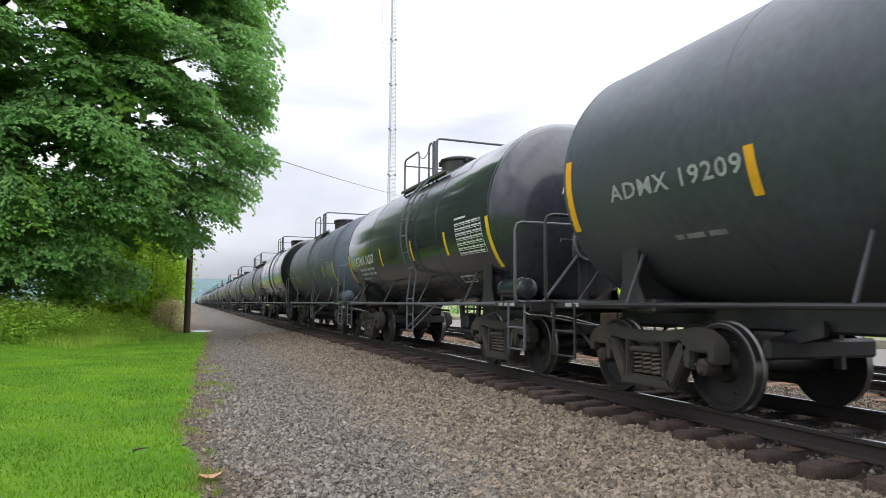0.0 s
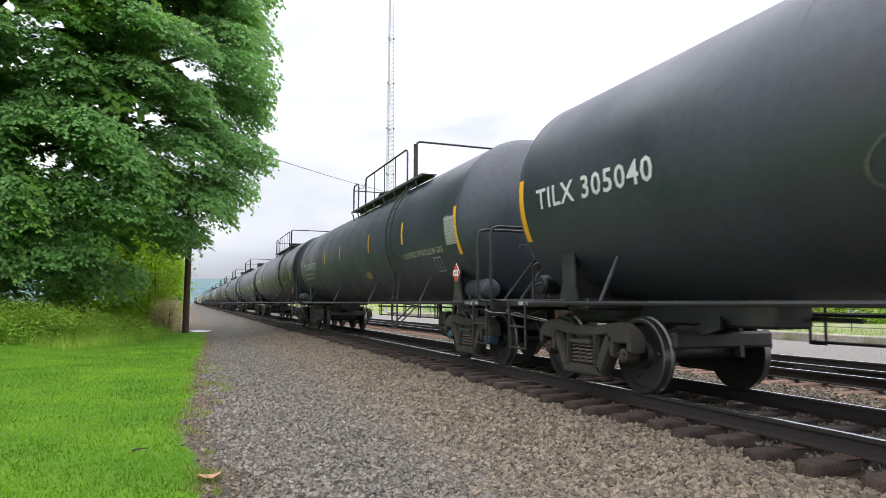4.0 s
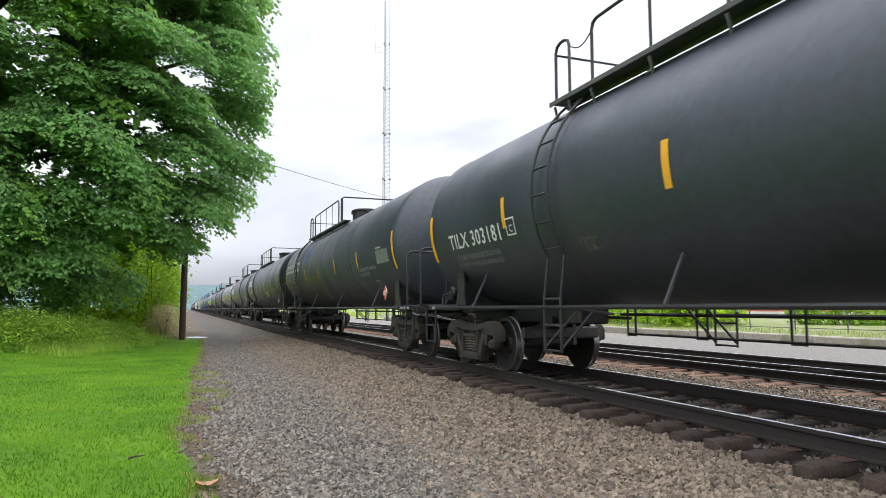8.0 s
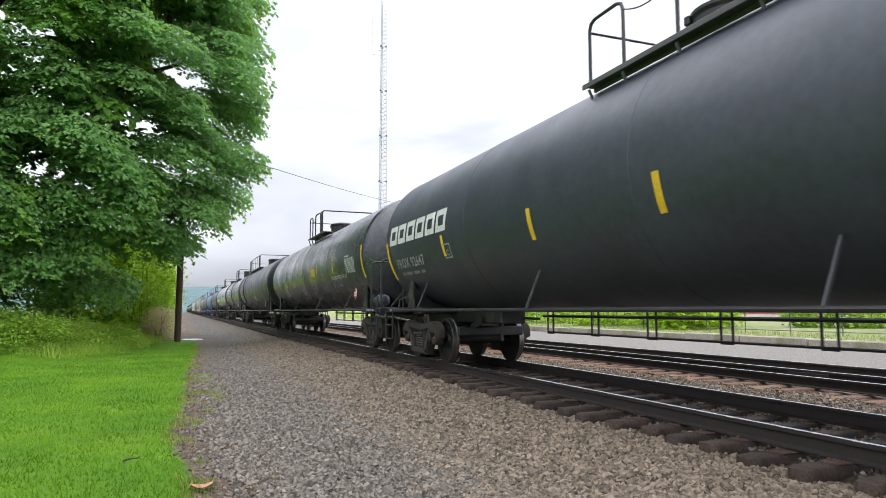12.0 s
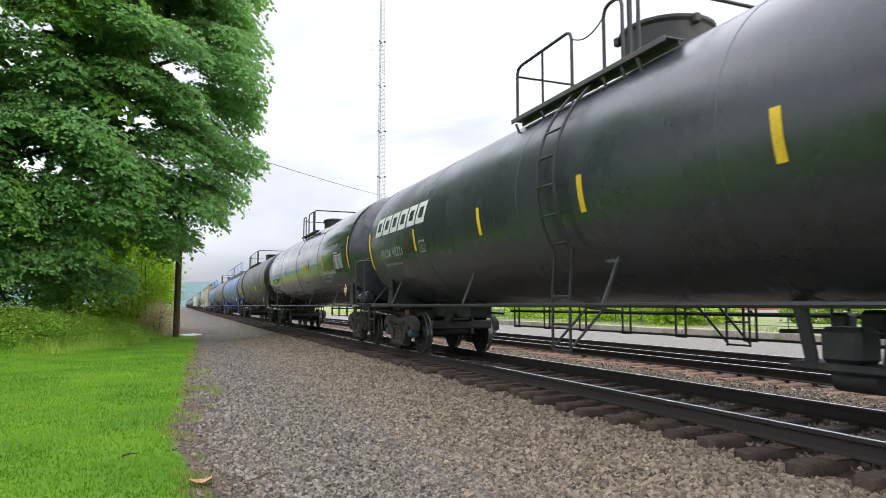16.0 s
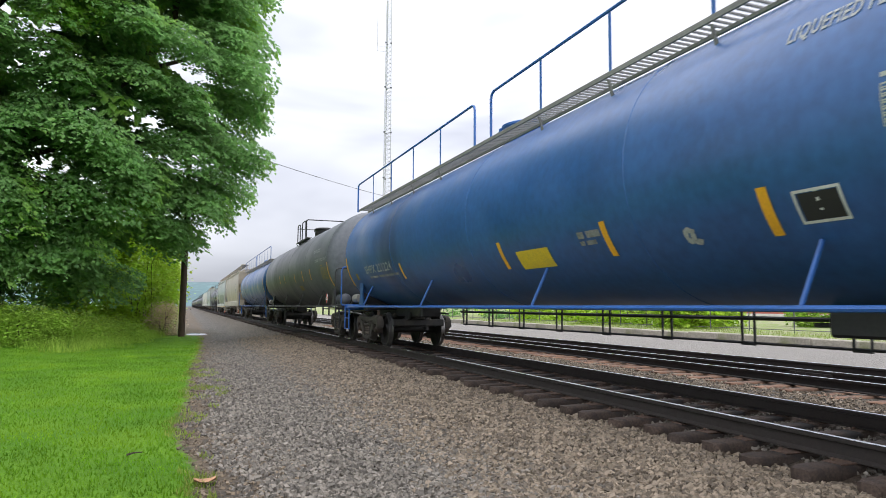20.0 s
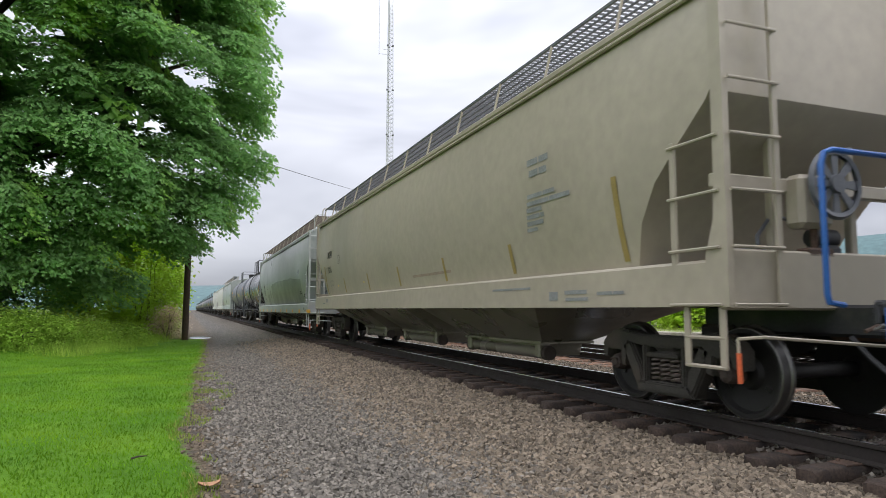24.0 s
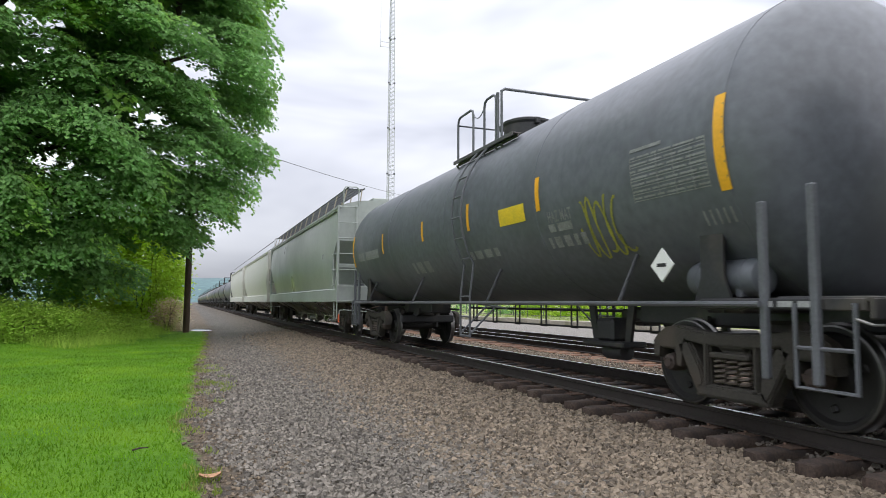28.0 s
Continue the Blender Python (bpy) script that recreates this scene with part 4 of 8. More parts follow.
        # brake gear between the bogies
        if body is not M_BLUE:
            part("brake_cylinder", Mb().turn([(-0.32, 0.0), (-0.32, 0.10), (-0.28, 0.12), (0.1, 0.125), (0.14, 0.08), (0.3, 0.04), (0.3, 0)], "y", 18, (0.2, -bz + 2.3, 0.86)).tube([(0.2, -bz + 2.6, 0.86), (0.2, -bz + 4.2, 0.80)], 0.025, 6), M_FRAME, car)
        if s.get("valve_box", True):
            yv = -bz + 3.0
            part("equipment_hanger", Mb().plate([(yv - 0.55, 1.15), (yv - 0.40, 1.15), (yv - 0.30, 0.55), (yv - 0.42, 0.55)], "x", -0.30, 0.05).plate([(yv + 0.45, 1.15), (yv + 0.60, 1.15), (yv + 0.46, 0.55), (yv + 0.34, 0.55)], "x", -0.30, 0.05)
                 .box((-0.30, yv, 0.52), (0.42, 1.0, 0.08), 0.02), M_FRAME, car)
            part("brake_valve", Mb().box((-0.30, yv, 0.72), (0.34, 0.40, 0.34), 0.05).turn([(-0.24, 0), (-0.22, 0.12), (0.22, 0.12), (0.24, 0)], "y", 14, (-0.30, yv - 0.1, 0.42)), M_FRAME, car)
            part("valve_box", Mb().box((0.45, -bz + 3.2, 0.90), (0.32, 0.30, 0.28), 0.04).box((0.42, -bz + 3.6, 0.92), (0.16, 0.2, 0.18), 0.03), M_FRAME, car)
        if s.get("tankres", True):
            part("air_reservoir", Mb().turn([(-0.47, 0.0), (-0.46, 0.09), (-0.42, 0.165), (-0.36, 0.185), (-0.30, 0.185), (-0.295, 0.192), (-0.27, 0.192), (-0.265, 0.185), (0.265, 0.185), (0.27, 0.192), (0.295, 0.192), (0.30, 0.185), (0.36, 0.185), (0.42, 0.165), (0.46, 0.09), (0.47, 0.0)], "y", 24, (-1.02, -L / 2 + s.get("resat", 1.40), 1.34)).box((-1.02, -L / 2 + s.get("resat", 1.40) - 0.25, 1.25), (0.3, 0.08, 0.2), 0.01).box((-1.02, -L / 2 + s.get("resat", 1.40) + 0.25, 1.25), (0.3, 0.08, 0.2), 0.01), s.get("resmat", body), car, "horizontal air reservoir on the end platform")
        if s.get("valves"):
            for e in (-1, 1):
                yv = e * (L / 2 - 0.72)
                part("valve_body", Mb().turn([(-0.20, 0), (-0.20, 0.13), (-0.14, 0.17), (0.14, 0.17), (0.20, 0.13), (0.20, 0)], "x", 18, (-0.55, yv, 1.42)).box((-0.55, yv, 1.25), (0.34, 0.30, 0.14), 0.02), M_BLUE2, car, "blue painted brake valve")
                part("valve_flange", Mb().turn([(-0.03, 0), (-0.03, 0.21), (0.03, 0.21), (0.03, 0)], "x", 18, (-0.80, yv, 1.42)), M_BLUE2, car)
                part("regulator", Mb().turn([(-0.32, 0), (-0.30, 0.13), (0.30, 0.13), (0.32, 0)], "y", 16, (-1.05, yv, 1.34)), M_TAN, car, "grey painted slack regulator")
                part("bent_pipe", Mb().tube([(-0.55, yv, 1.58), (-0.50, yv - e * 0.1, 1.85), (-0.2, yv - e * 0.25, 1.95), (0.2, yv - e * 0.3, 1.7)], 0.028, 7), M_BLUE2, car)
        if s.get("brake", True):
            hand_brake(car, -0.30, -(L / 2 - max(0.06, s.get("handrail", 0.85) - 0.40)) - 0.06, 2.04)
        if s.get("cluster"):
            valve_cluster(car, L / 2 - 0.55)
        if s.get("head_ladder"):
            yl = -(L / 2 - max(0.06, s.get("handrail", 0.85) - 0.40)) + 0.05
            hl = part("head_ladder", Mb().box((-0.95, yl, 2.10), (0.05, 0.03, 1.9), 0.006).box((-0.40, yl, 2.10), (0.05, 0.03, 1.9), 0.006), trim, car)
            for k in range(5):
                part("rung", Mb().tube([(-0.95, yl, 1.4 + 0.38 * k), (-0.40, yl, 1.4 + 0.38 * k)], 0.016, 6), trim, hl)
    # side walkways round the dome, their railings and end hoops
    top = zc + R
    rear, low_end, run0, run1, front = s.get("rails", (1.2, 0.6, 0.0, -1.0, -1.4))
    hw, deck, rt = s.get("platw", 1.10), s.get("deck", 4.0), s.get("rail_top", 4.87)
    dy = s.get("dome_y", 0.0)
    if s.get("dome", True):
        dr, dh = s.get("dome_r", 0.46), s.get("dome_h", 0.42)
        dome = part("dome", Mb().turn([(0, dr), (dh - 0.08, dr), (dh - 0.04, dr + 0.03), (dh, dr + 0.03), (dh + 0.05, dr * 0.8), (dh + 0.06, 0)], "z", 28, (0, dy, top - 0.06)), s.get("domemat", M_FRAME), car, "round valve housing on top")
        if not far:
            for k in range(3):
                a = k * 2.1 + 0.4
                part("dome_latch", Mb().box(((dr + 0.04) * math.cos(a), dy + (dr + 0.04) * math.sin(a), top + dh - 0.12), (0.09, 0.09, 0.12), 0.015), s.get("domemat", M_FRAME), dome)
            part("valve", Mb().turn([(0, 0.10), (0.25, 0.10), (0.27, 0.14), (0.33, 0.14), (0.35, 0.0)], "z", 14, (0.05, dy + dr + 0.35, top - 0.05)), M_FRAME, car)
    w0, w1 = front - 0.5, rear + (-0.30 if s.get("long") else 0.12)
    wm = s.get("walkmat", M_WALK)
    for sx in (-1, 1):
        xin = math.sqrt(R * R - (deck - 0.03 - zc) ** 2) - 0.02
        plank = Mb()
        if s.get("long"):
            m = int((w1 - w0) / 0.10)
            for k in range(m):
                plank.box((sx * (xin + hw + 0.03) / 2, w0 + (k + 0.5) * (w1 - w0) / m, deck + 0.03), (hw + 0.03 - xin, 0.022, 0.024))
        else:
            plank.box((sx * (xin + hw + 0.03) / 2, (w0 + w1) / 2, deck + 0.03), (hw + 0.03 - xin, w1 - w0, 0.022), 0.006)
        wk = part("walkway", plank, wm, car)
        part("edge_beam", Mb().box((sx * (hw + 0.045), (w0 + w1) / 2, deck + 0.015), (0.025, w1 - w0, 0.07), 0.006), wm, wk)
        part("inner_beam", Mb().box((sx * (xin + 0.06), (w0 + w1) / 2, deck - 0.008), (0.03, w1 - w0, 0.05), 0.006), wm, wk)
        spots = [rear, low_end, run0, run1, front] if not s.get("long") else []
        for a, b in ((low_end, rear), (run1, run0)):
            rail = part("railing", hoop(sx * hw, a, b, deck + 0.02, rt, 0.024, False), trim, car)
            n = int(round((b - a) / 2.0)) if s.get("long") else int((b - a) / 1.3)
            for i in range(1, n + 1):
                y = a + (b - a) * i / (n + 1)
                spots.append(y)
                if not far or s.get("long"):
                    part("railing_post", shared(("railing_post", deck, rt, trim.name), lambda: Mb().box((0, 0, (deck + rt) / 2), (0.012, 0.055, rt - deck - 0.04), 0.003), trim), trim, rail, "", (sx * hw, y, 0))
        if not far:
            for y in spots:
                part("walkway_bracket", shared(("walkway_bracket", sx, hw, deck, R, zc, wm.name), lambda: Mb().tube([(sx * (hw + 0.03), 0, deck - 0.04), (sx * (hw - 0.03), 0, zc + math.sqrt(R * R - (hw - 0.03) ** 2) - 0.02)], 0.022, 5), wm), wm, car, "", (0, y, 0))
    if not s.get("long"):
        part("end_hoop", Mb().tube([(-hw, front, deck), (-hw, front, rt - 0.02), (-hw + 0.06, front, rt + 0.02), (hw - 0.06, front, rt + 0.02), (hw, front, rt - 0.02), (hw, front, deck)], 0.026, 7), trim, car)
        part("end_railing", Mb().tube([(-hw, rear, deck), (-hw, rear, rt - 0.14), (hw, rear, rt - 0.14), (hw, rear, deck)], 0.024, 7), trim, car)
        if not far:
            ch = Mb().tube([(-hw, low_end + (run0 - low_end) * i / 8, rt - 0.12 - 0.12 * (1 - (i / 4 - 1) ** 2)) for i in range(9)], 0.010, 5)
            part("safety_chain", ch, trim, car)
            for sx in (-1, 1):
                part("corner_post", Mb().box((sx * hw, front + 0.16, (deck + rt) / 2), (0.05, 0.05, rt - deck), 0.006), trim, car)
    # ladder on the near side, following the shell
    if not far and "ladder" in s:
        y0 = s["ladder"]
        for sx in (-1, 1):
            lad = Mb()
            a0, a1 = s.get("ladder_span", (-32, 62))
            off = R + 0.10
            for dy in (-0.21, 0.21):
                pts = [(sx * off * math.cos(radians(a)), y0 + dy, zc + off * math.sin(radians(a))) for a in range(a0, a1 + 1, 6)]
                if a0 < 0:
                    pts = [(sx * 1.47, y0 + dy, 0.50), (sx * 1.47, y0 + dy, 1.20)] + pts
                lad.tube(pts, 0.020, 6)
            if a0 < 0:
                lad.tube([(sx * 1.47, y0 - 0.21, 1.1), (sx * 1.0, y0 - 0.7, 1.0)], 0.018, 6).tube([(sx * 1.47, y0 + 0.21, 0.55), (sx * 0.9, y0 + 0.2, 1.1)], 0.018, 6).tube([(sx * 1.47, y0 - 0.21, 0.55), (sx * 0.9, y0 - 0.2, 1.1)], 0.018, 6)
            lad = part("ladder", lad, s.get("laddermat", trim), car)
            spots = [(1.47, z) for z in (0.52, 0.85, 1.2)] if a0 < 0 else []
            spots += [(off * math.cos(radians(a)), zc + off * math.sin(radians(a))) for a in range(a0 + 4, a1, 13)]
            for x, z in spots:
                part("rung", shared(("rung", trim.name), lambda: Mb().tube([(0, -0.21, 0), (0, 0.21, 0)], 0.016, 6), s.get("laddermat", trim)), trim, lad, "", (sx * x, y0, z))
    # marks on the near side
    w = Wrap(R, zc)
    ymat = s.get("strip", M_YELLOW)
    for i, (y, phi, h) in enumerate(s.get("strips", ())):
        part("reflector", w.quad(Mb(), y + 0.05, phi, 0, -h / 2, 0.11, h / 2), ymat, tank, smooth=0)
    for y in (end - 0.05, 0.05 - fore):
        part("end_reflector", w.quad(Mb(), y + 0.06, s.get("end_phi", -9), 0, -0.45, 0.13, 0.45), ymat, tank, smooth=0)
    tm = s.get("textmat", M_WHITE)
    for kind, body_, y, phi, h, *more in s.get("text", ()):
        m = more[0] if more else tm
        mb = Mb()
        if kind == "w":
            for word in words(w, body_, y, phi, h, more[1] if len(more) > 1 else 0.0):
                part("lettering", word, m, tank, smooth=0)
            continue
        elif kind == "b":
            u = 0.0
            for ww in body_:
                part("text_bar", w.quad(Mb(), y, phi, u, 0, u + ww * 0.84, h), m, tank, smooth=0)
                u += ww + 0.35 * h
            continue
        elif kind == "g":
            (bubbles if len(body_) > 4 else scrawl)(w, mb, y, phi, body_[0], body_[1], body_[2], body_[3], h)
        elif kind == "s":
            for i in range(6):
                part("owner_block", blocks(w, Mb(), y, phi, body_[0], body_[1], i), m, tank, smooth=0)
            continue
        elif kind == "q":
            w.quad(mb, y, phi, 0, 0, body_[0], body_[1])
        elif kind == "o":
            a, b, t = body_[0], body_[1], 0.025
            for q in ((0, 0, a, t), (0, b - t, a, b), (0, t, t, b - t), (a - t, t, a, b - t)):
                w.quad(mb, y, phi, *q)
            if len(body_) > 2:
                w.quad(mb, y, phi, a / 2 - t / 2, t, a / 2 + t / 2, b - t)
        elif kind == "t":          # a table of unreadable rows
            a, b = body_
            for i in range(7):
                v, rnd = b * (6.2 - i) / 7, random.Random(i + int(y * 10))
                u = 0.0
                while u < a - 0.05:
                    ww = min(rnd.uniform(0.08, 0.3), a - u)
                    part("text_bar", w.quad(Mb(), y, phi, u, v, u + ww, v + b / 7 * 0.30), m, tank, smooth=0)
                    u += ww + 0.03
                part("ruled_line", w.quad(Mb(), y, phi, 0, v - 0.026, a, v - 0.016), m, tank, smooth=0)
            for u in (0.0, a * 0.38, a * 0.60, a * 0.82, a):
                part("ruled_line", w.quad(Mb(), y, phi, u - 0.005, -0.02, u + 0.005, b * 0.90), m, tank, smooth=0)
            part("text_bar", w.quad(Mb(), y, phi, 0, b + 0.02, a * 0.45, b + 0.055), m, tank, smooth=0)
            continue
        name = {"w": "lettering", "b": "small_lettering", "g": "graffiti", "q": "painted_panel", "o": "stencil_frame", "t": "data_table"}[kind]
        part(name, mb, m, tank, smooth=0)
    if s.get("head_text"):
        rows_ = [Mb()]
        v, f = letters(s["head_text"])
        wide = max(p[0] for p in v)
        def on_head(x, z):
            return (x, -fore - hd * math.sqrt(max(0.02, 1 - (x * x + (z - zc) ** 2) / (R * R))) - 0.008, z)
        rows_[0].add([on_head(-0.50 + 0.86 * p[0] / wide, s.get("head_z", 3.04) + 0.14 * p[1]) for p in v], f)
        for k in range(3):
            b = Mb()
            for x0, x1 in ((-0.30, -0.12), (-0.08, 0.06), (0.10, 0.24 + 0.04 * k)):
                z = s.get("head_z", 3.04) - 0.12 - 0.09 * k
                b.add([on_head(x0, z), on_head(x1, z), on_head(x1, z + 0.038), on_head(x0, z + 0.038)], [(0, 1, 2, 3)])
            rows_.append(b)
        for b in rows_:
            part("head_lettering", b, s.get("textmat", M_WHITE if b is rows_[0] else M_PALETEXT), tank, smooth=0)
    if s.get("ring"):
        ring_ = Mb()
        pts = [(-1.12 + 0.17 * math.cos(a), 2.98 + 0.20 * math.sin(a)) for a in (k * 0.45 for k in range(15))] + [(-1.0, 2.82), (-0.78, 2.93)]
        for (x0, z0), (x1, z1) in zip(pts, pts[1:]):
            ring_.tube([on_head(x0, z0), on_head(x1, z1)], 0.007, 4)
        part("chalk_mark", ring_, M_GRAFFG, tank)
    if any(p[0].isdigit() for p in s.get("placards", ())):
        yp = -(L / 2 - max(0.06, s.get("handrail", 0.85) - 0.40)) - 0.04
        pd = part("head_placard", Mb().plate([(0.01, 1.50), (0.21, 1.30), (0.41, 1.50), (0.21, 1.70)], "y", yp, 0.012), M_RED, car, "red diamond hazard placard on the end rail")
        part("number_panel", Mb().box((0.21, yp - 0.008, 1.50), (0.25, 0.005, 0.12)), M_PLWHITE, pd)
        codes = [p[0] for p in s["placards"] if p[0].isdigit()]
        num = Mb()
        lv, lf = letters(codes[0])
        lw = max(p[0] for p in lv)
        num.add([(0.105 + 0.21 * p[0] / lw, yp - 0.012, 1.455 + 0.09 * p[1]) for p in lv], lf)
        part("number", num, M_INK, pd, smooth=0)
        part("holder", Mb().tube([(0.21, yp + 0.015, 1.14), (0.21, yp + 0.015, 1.45)], 0.015, 6), M_FRAME, pd)
    for code, y, z in s.get("placards", ()):
        x = -1.32
        diamond(car, x - 0.10, y, z, 0.36, {"white": M_PLWHITE, "grey": M_BLUEGREY}.get(code, M_RED), code if code.isdigit() else "",
                label=f"{code} diamond hazard placard" if not code.isdigit() else "red and white diamond hazard placard")
    return car, roll


def hopper_car(s, far=False):
    """A covered hopper: sloping end sheets, outlets below, grated roof walks."""
    L, body = s["L"], s["mat"]
    car = tagged(new("covered_hopper"), s["label"], "hopper car", group="cars of the freight train")
    roll = []
    ye = L / 2 - 0.95
    s0, s1 = s.get("sill", (1.11, 1.54))      # foot and top of the side sill
    rows = [(float(np.interp(z, BOW_Z, BOW_X)), z, y) for z, y in ((s1 - 0.02, ye - 1.36), (2.0, ye - 1.15), (2.38, ye - 0.85), (2.7, ye - 0.45), (3.02, ye - 0.06), (3.1, ye), (3.4, ye), (3.65, ye), (3.9, ye), (4.1, ye), (4.22, ye))]
    rows += [(1.40, 4.30, ye), (0.9, 4.44, ye), (0.0, 4.50, ye)]
    ring = [(-x, z, y) for x, z, y in rows] + [(x, z, y) for x, z, y in rows[-2::-1]]
    mb = Mb()
    n = len(ring)
    cuts = 7
    for k in range(cuts):
        t = -1 + 2 * k / (cuts - 1)
        mb.v += [(x, t * y, z) for x, z, y in ring]
    mb.f += [(k * n + i, k * n + i + 1, (k + 1) * n + i + 1, (k + 1) * n + i) for k in range(cuts - 1) for i in range(n - 1)]
    for k in (0, cuts - 1):
        mb.f += [(k * n + i, k * n + i + 1, k * n + n - 2 - i, k * n + n - 1 - i) for i in range(n // 2)]
    shell = part("body", mb, body, car, smooth=35)
    end_mat = s.get("sillmat", body)
    for sx in (-1, 1):
        part("eave", Mb().box((sx * 1.525, 0, 4.21), (0.09, 2 * ye + 0.1, 0.10), 0.02), body, car)
        part("eave_lip", Mb().box((sx * 1.555, 0, 4.12), (0.05, 2 * ye + 0.06, 0.05), 0.015), body, car)
        part("side_sill", Mb().plate([(-1.62 * -sx, s0), (-1.62 * -sx, s1 - 0.03), (-1.59 * -sx, s1), (-1.30 * -sx, s1 + 0.03), (-1.30 * -sx, s1 - 0.02), (-1.56 * -sx, s1 - 0.05), (-1.56 * -sx, s0 + 0.03), (-1.40 * -sx, s0 + 0.03), (-1.40 * -sx, s0)], "y", 0, L - 1.80), end_mat, car)
    part("underfloor", Mb().box((0, 0, s0 + 0.10), (2.7, 2 * ye - 2.6, 0.04), 0.01), M_HOPBOT, car)
    # bays: outlet's middle and half length, and where the bay meets its neighbours above
    for y, half, y0, y1 in ((-3.2, 1.55, -6.3, -1.2), (1.5, 1.30, -0.1, 3.1), (5.7, 1.20, 4.0, 8.0)):
        hop = Mb()
        top = [(-1.45, y0), (1.45, y0), (1.45, y1), (-1.45, y1)]
        low = [(-0.46, y - half), (0.46, y - half), (0.46, y + half), (-0.46, y + half)]
        hop.add([(a, b, s0 + 0.04) for a, b in top] + [(a, b, 0.54) for a, b in low], [(0, 1, 5, 4), (1, 2, 6, 5), (2, 3, 7, 6), (3, 0, 4, 7), (4, 5, 6, 7), (0, 1, 2, 3)])
        ho = part("hopper_bottom", hop, M_HOPBOT, car, "sloping hopper outlet", smooth=0)
        if not far:
            part("outlet_flange", Mb().box((0, y, 0.53), (1.06, 2 * half + 0.12, 0.05), 0.01), M_HOPBOT, ho)
            part("outlet_trough", Mb().plate([(y - half + 0.06, 0.51), (y + half - 0.06, 0.51), (y + half - 0.14, 0.30), (y - half + 0.14, 0.30)], "x", 0, 0.72), M_HOPBOT, ho)
            part("outlet_pipe", Mb().tube([(-0.36, y - half, 0.36), (-0.36, y + half, 0.36)], 0.10, 12), M_HOPBOT, ho)
            part("gate_bracket", Mb().box((-0.40, y + half - 0.1, 0.42), (0.22, 0.16, 0.30), 0.03).box((-0.40, y - half + 0.1, 0.42), (0.22, 0.16, 0.30), 0.03), M_HOPBOT, ho)
            for e in (-1, 1):
                part("pipe_cap", Mb().turn([(-0.07, 0.0), (-0.07, 0.12), (0.07, 0.12), (0.07, 0)], "y", 14, (-0.36, y + e * (half + 0.02), 0.36)), M_CAPRUST, ho)
    bz = L / 2 - 2.35
    for y in (-bz, bz):
        add_bogie(car, y, s.get("cap", M_CAPRUST), far, roll)
    for e in (-1, 1):
        yc = e * (L / 2 - 0.88)               # the corner posts
        part("end_sill", Mb().box((0, yc - e * 0.02, (s0 + s1) / 2 + 0.03), (3.22, 0.08, s1 - s0 + 0.12), 0.02), end_mat, car)
        part("end_floor", Mb().box((0, e * (L / 2 - 1.55), s0 + 0.03), (3.05, 1.3, 0.05), 0.01), end_mat, car)
        part("draft_sill", Mb().box((0, e * (L / 2 - 1.5), 0.98), (0.55, 2.2, 0.30), 0.03), M_FRAME, car)
        for sx in (-1, 1):
            part("corner_post", Mb().plate([(yc + e * 0.07, s0), (yc + e * 0.07, 4.24), (yc - e * 0.07, 4.24), (yc - e * 0.07, 2.3), (yc - e * 0.09, 1.9), (yc - e * 0.20, s1 + 0.02), (yc - e * 0.20, s0)], "x", sx * 1.585, 0.07), end_mat, car)
        for x in (-0.55, 0.55):
            part("slope_strut", Mb().box((x, e * (ye - 0.35), 2.2), (0.10, 0.09, 1.7), 0.015), end_mat, car)
        part("end_beam", Mb().box((0, e * (ye - 0.12), 2.28), (3.05, 0.10, 0.14), 0.015), end_mat, car)
        if far:
            continue
        for sx in (-1, 1):
            lad = part("corner_ladder", Mb().box((sx * 1.60, yc - e * 0.62, (s0 + 2.72) / 2), (0.04, 0.07, 2.72 - s0), 0.008), end_mat, car)
            part("end_stile", Mb().box((sx * 1.0, yc + e * 0.06, (s0 + 4.25) / 2), (0.07, 0.04, 4.25 - s0), 0.008), end_mat, lad)
            for i in range(4):
                part("rung", shared(("side_rung", end_mat.name), lambda: Mb().tube([(0, 0, 0), (0, -0.66, 0)], 0.016, 6), end_mat), end_mat, lad, "", (sx * 1.635, yc if e > 0 else yc + 0.66, s0 + 0.02 + 0.51 * i))
            for i in range(7):
                part("rung", shared(("end_rung", end_mat.name), lambda: Mb().tube([(0, 0, 0), (0.60, 0, 0)], 0.016, 6), end_mat), end_mat, lad, "", (0.98 if sx > 0 else -1.58, yc + e * 0.10, s0 + 0.02 + 0.51 * i))
            for dy in (0.05, 0.50):
                part("step_hanger", Mb().box((sx * 1.58, yc - e * dy, s0 - 0.27), (0.03, 0.075, 0.56), 0.006), end_mat, car)
            for z in (s0 - 0.28, s0 - 0.54):
                part("step_bar", Mb().tube([(sx * 1.58, yc - e * 0.02, z), (sx * 1.58, yc - e * 0.53, z)], 0.02, 6), end_mat, car)
            part("roof_ladder_loop", Mb().tube([(sx * 1.42, yc, 4.22), (sx * 1.42, yc, 4.78), (sx * 1.36, yc, 4.86), (sx * 1.0, yc, 4.88), (sx * 0.92, yc, 4.80), (sx * 0.92, yc, 4.3)], 0.02, 6), end_mat, car)
        # reservoir, valve and pipes on the end floor, the brake wheel on one end
        part("brake_reservoir", Mb().turn([(-0.42, 0), (-0.40, 0.16), (-0.32, 0.20), (0.32, 0.20), (0.40, 0.16), (0.42, 0)], "x", 18, (-0.55, e * (ye - 0.62), 1.52)), M_RAILGREY, car)
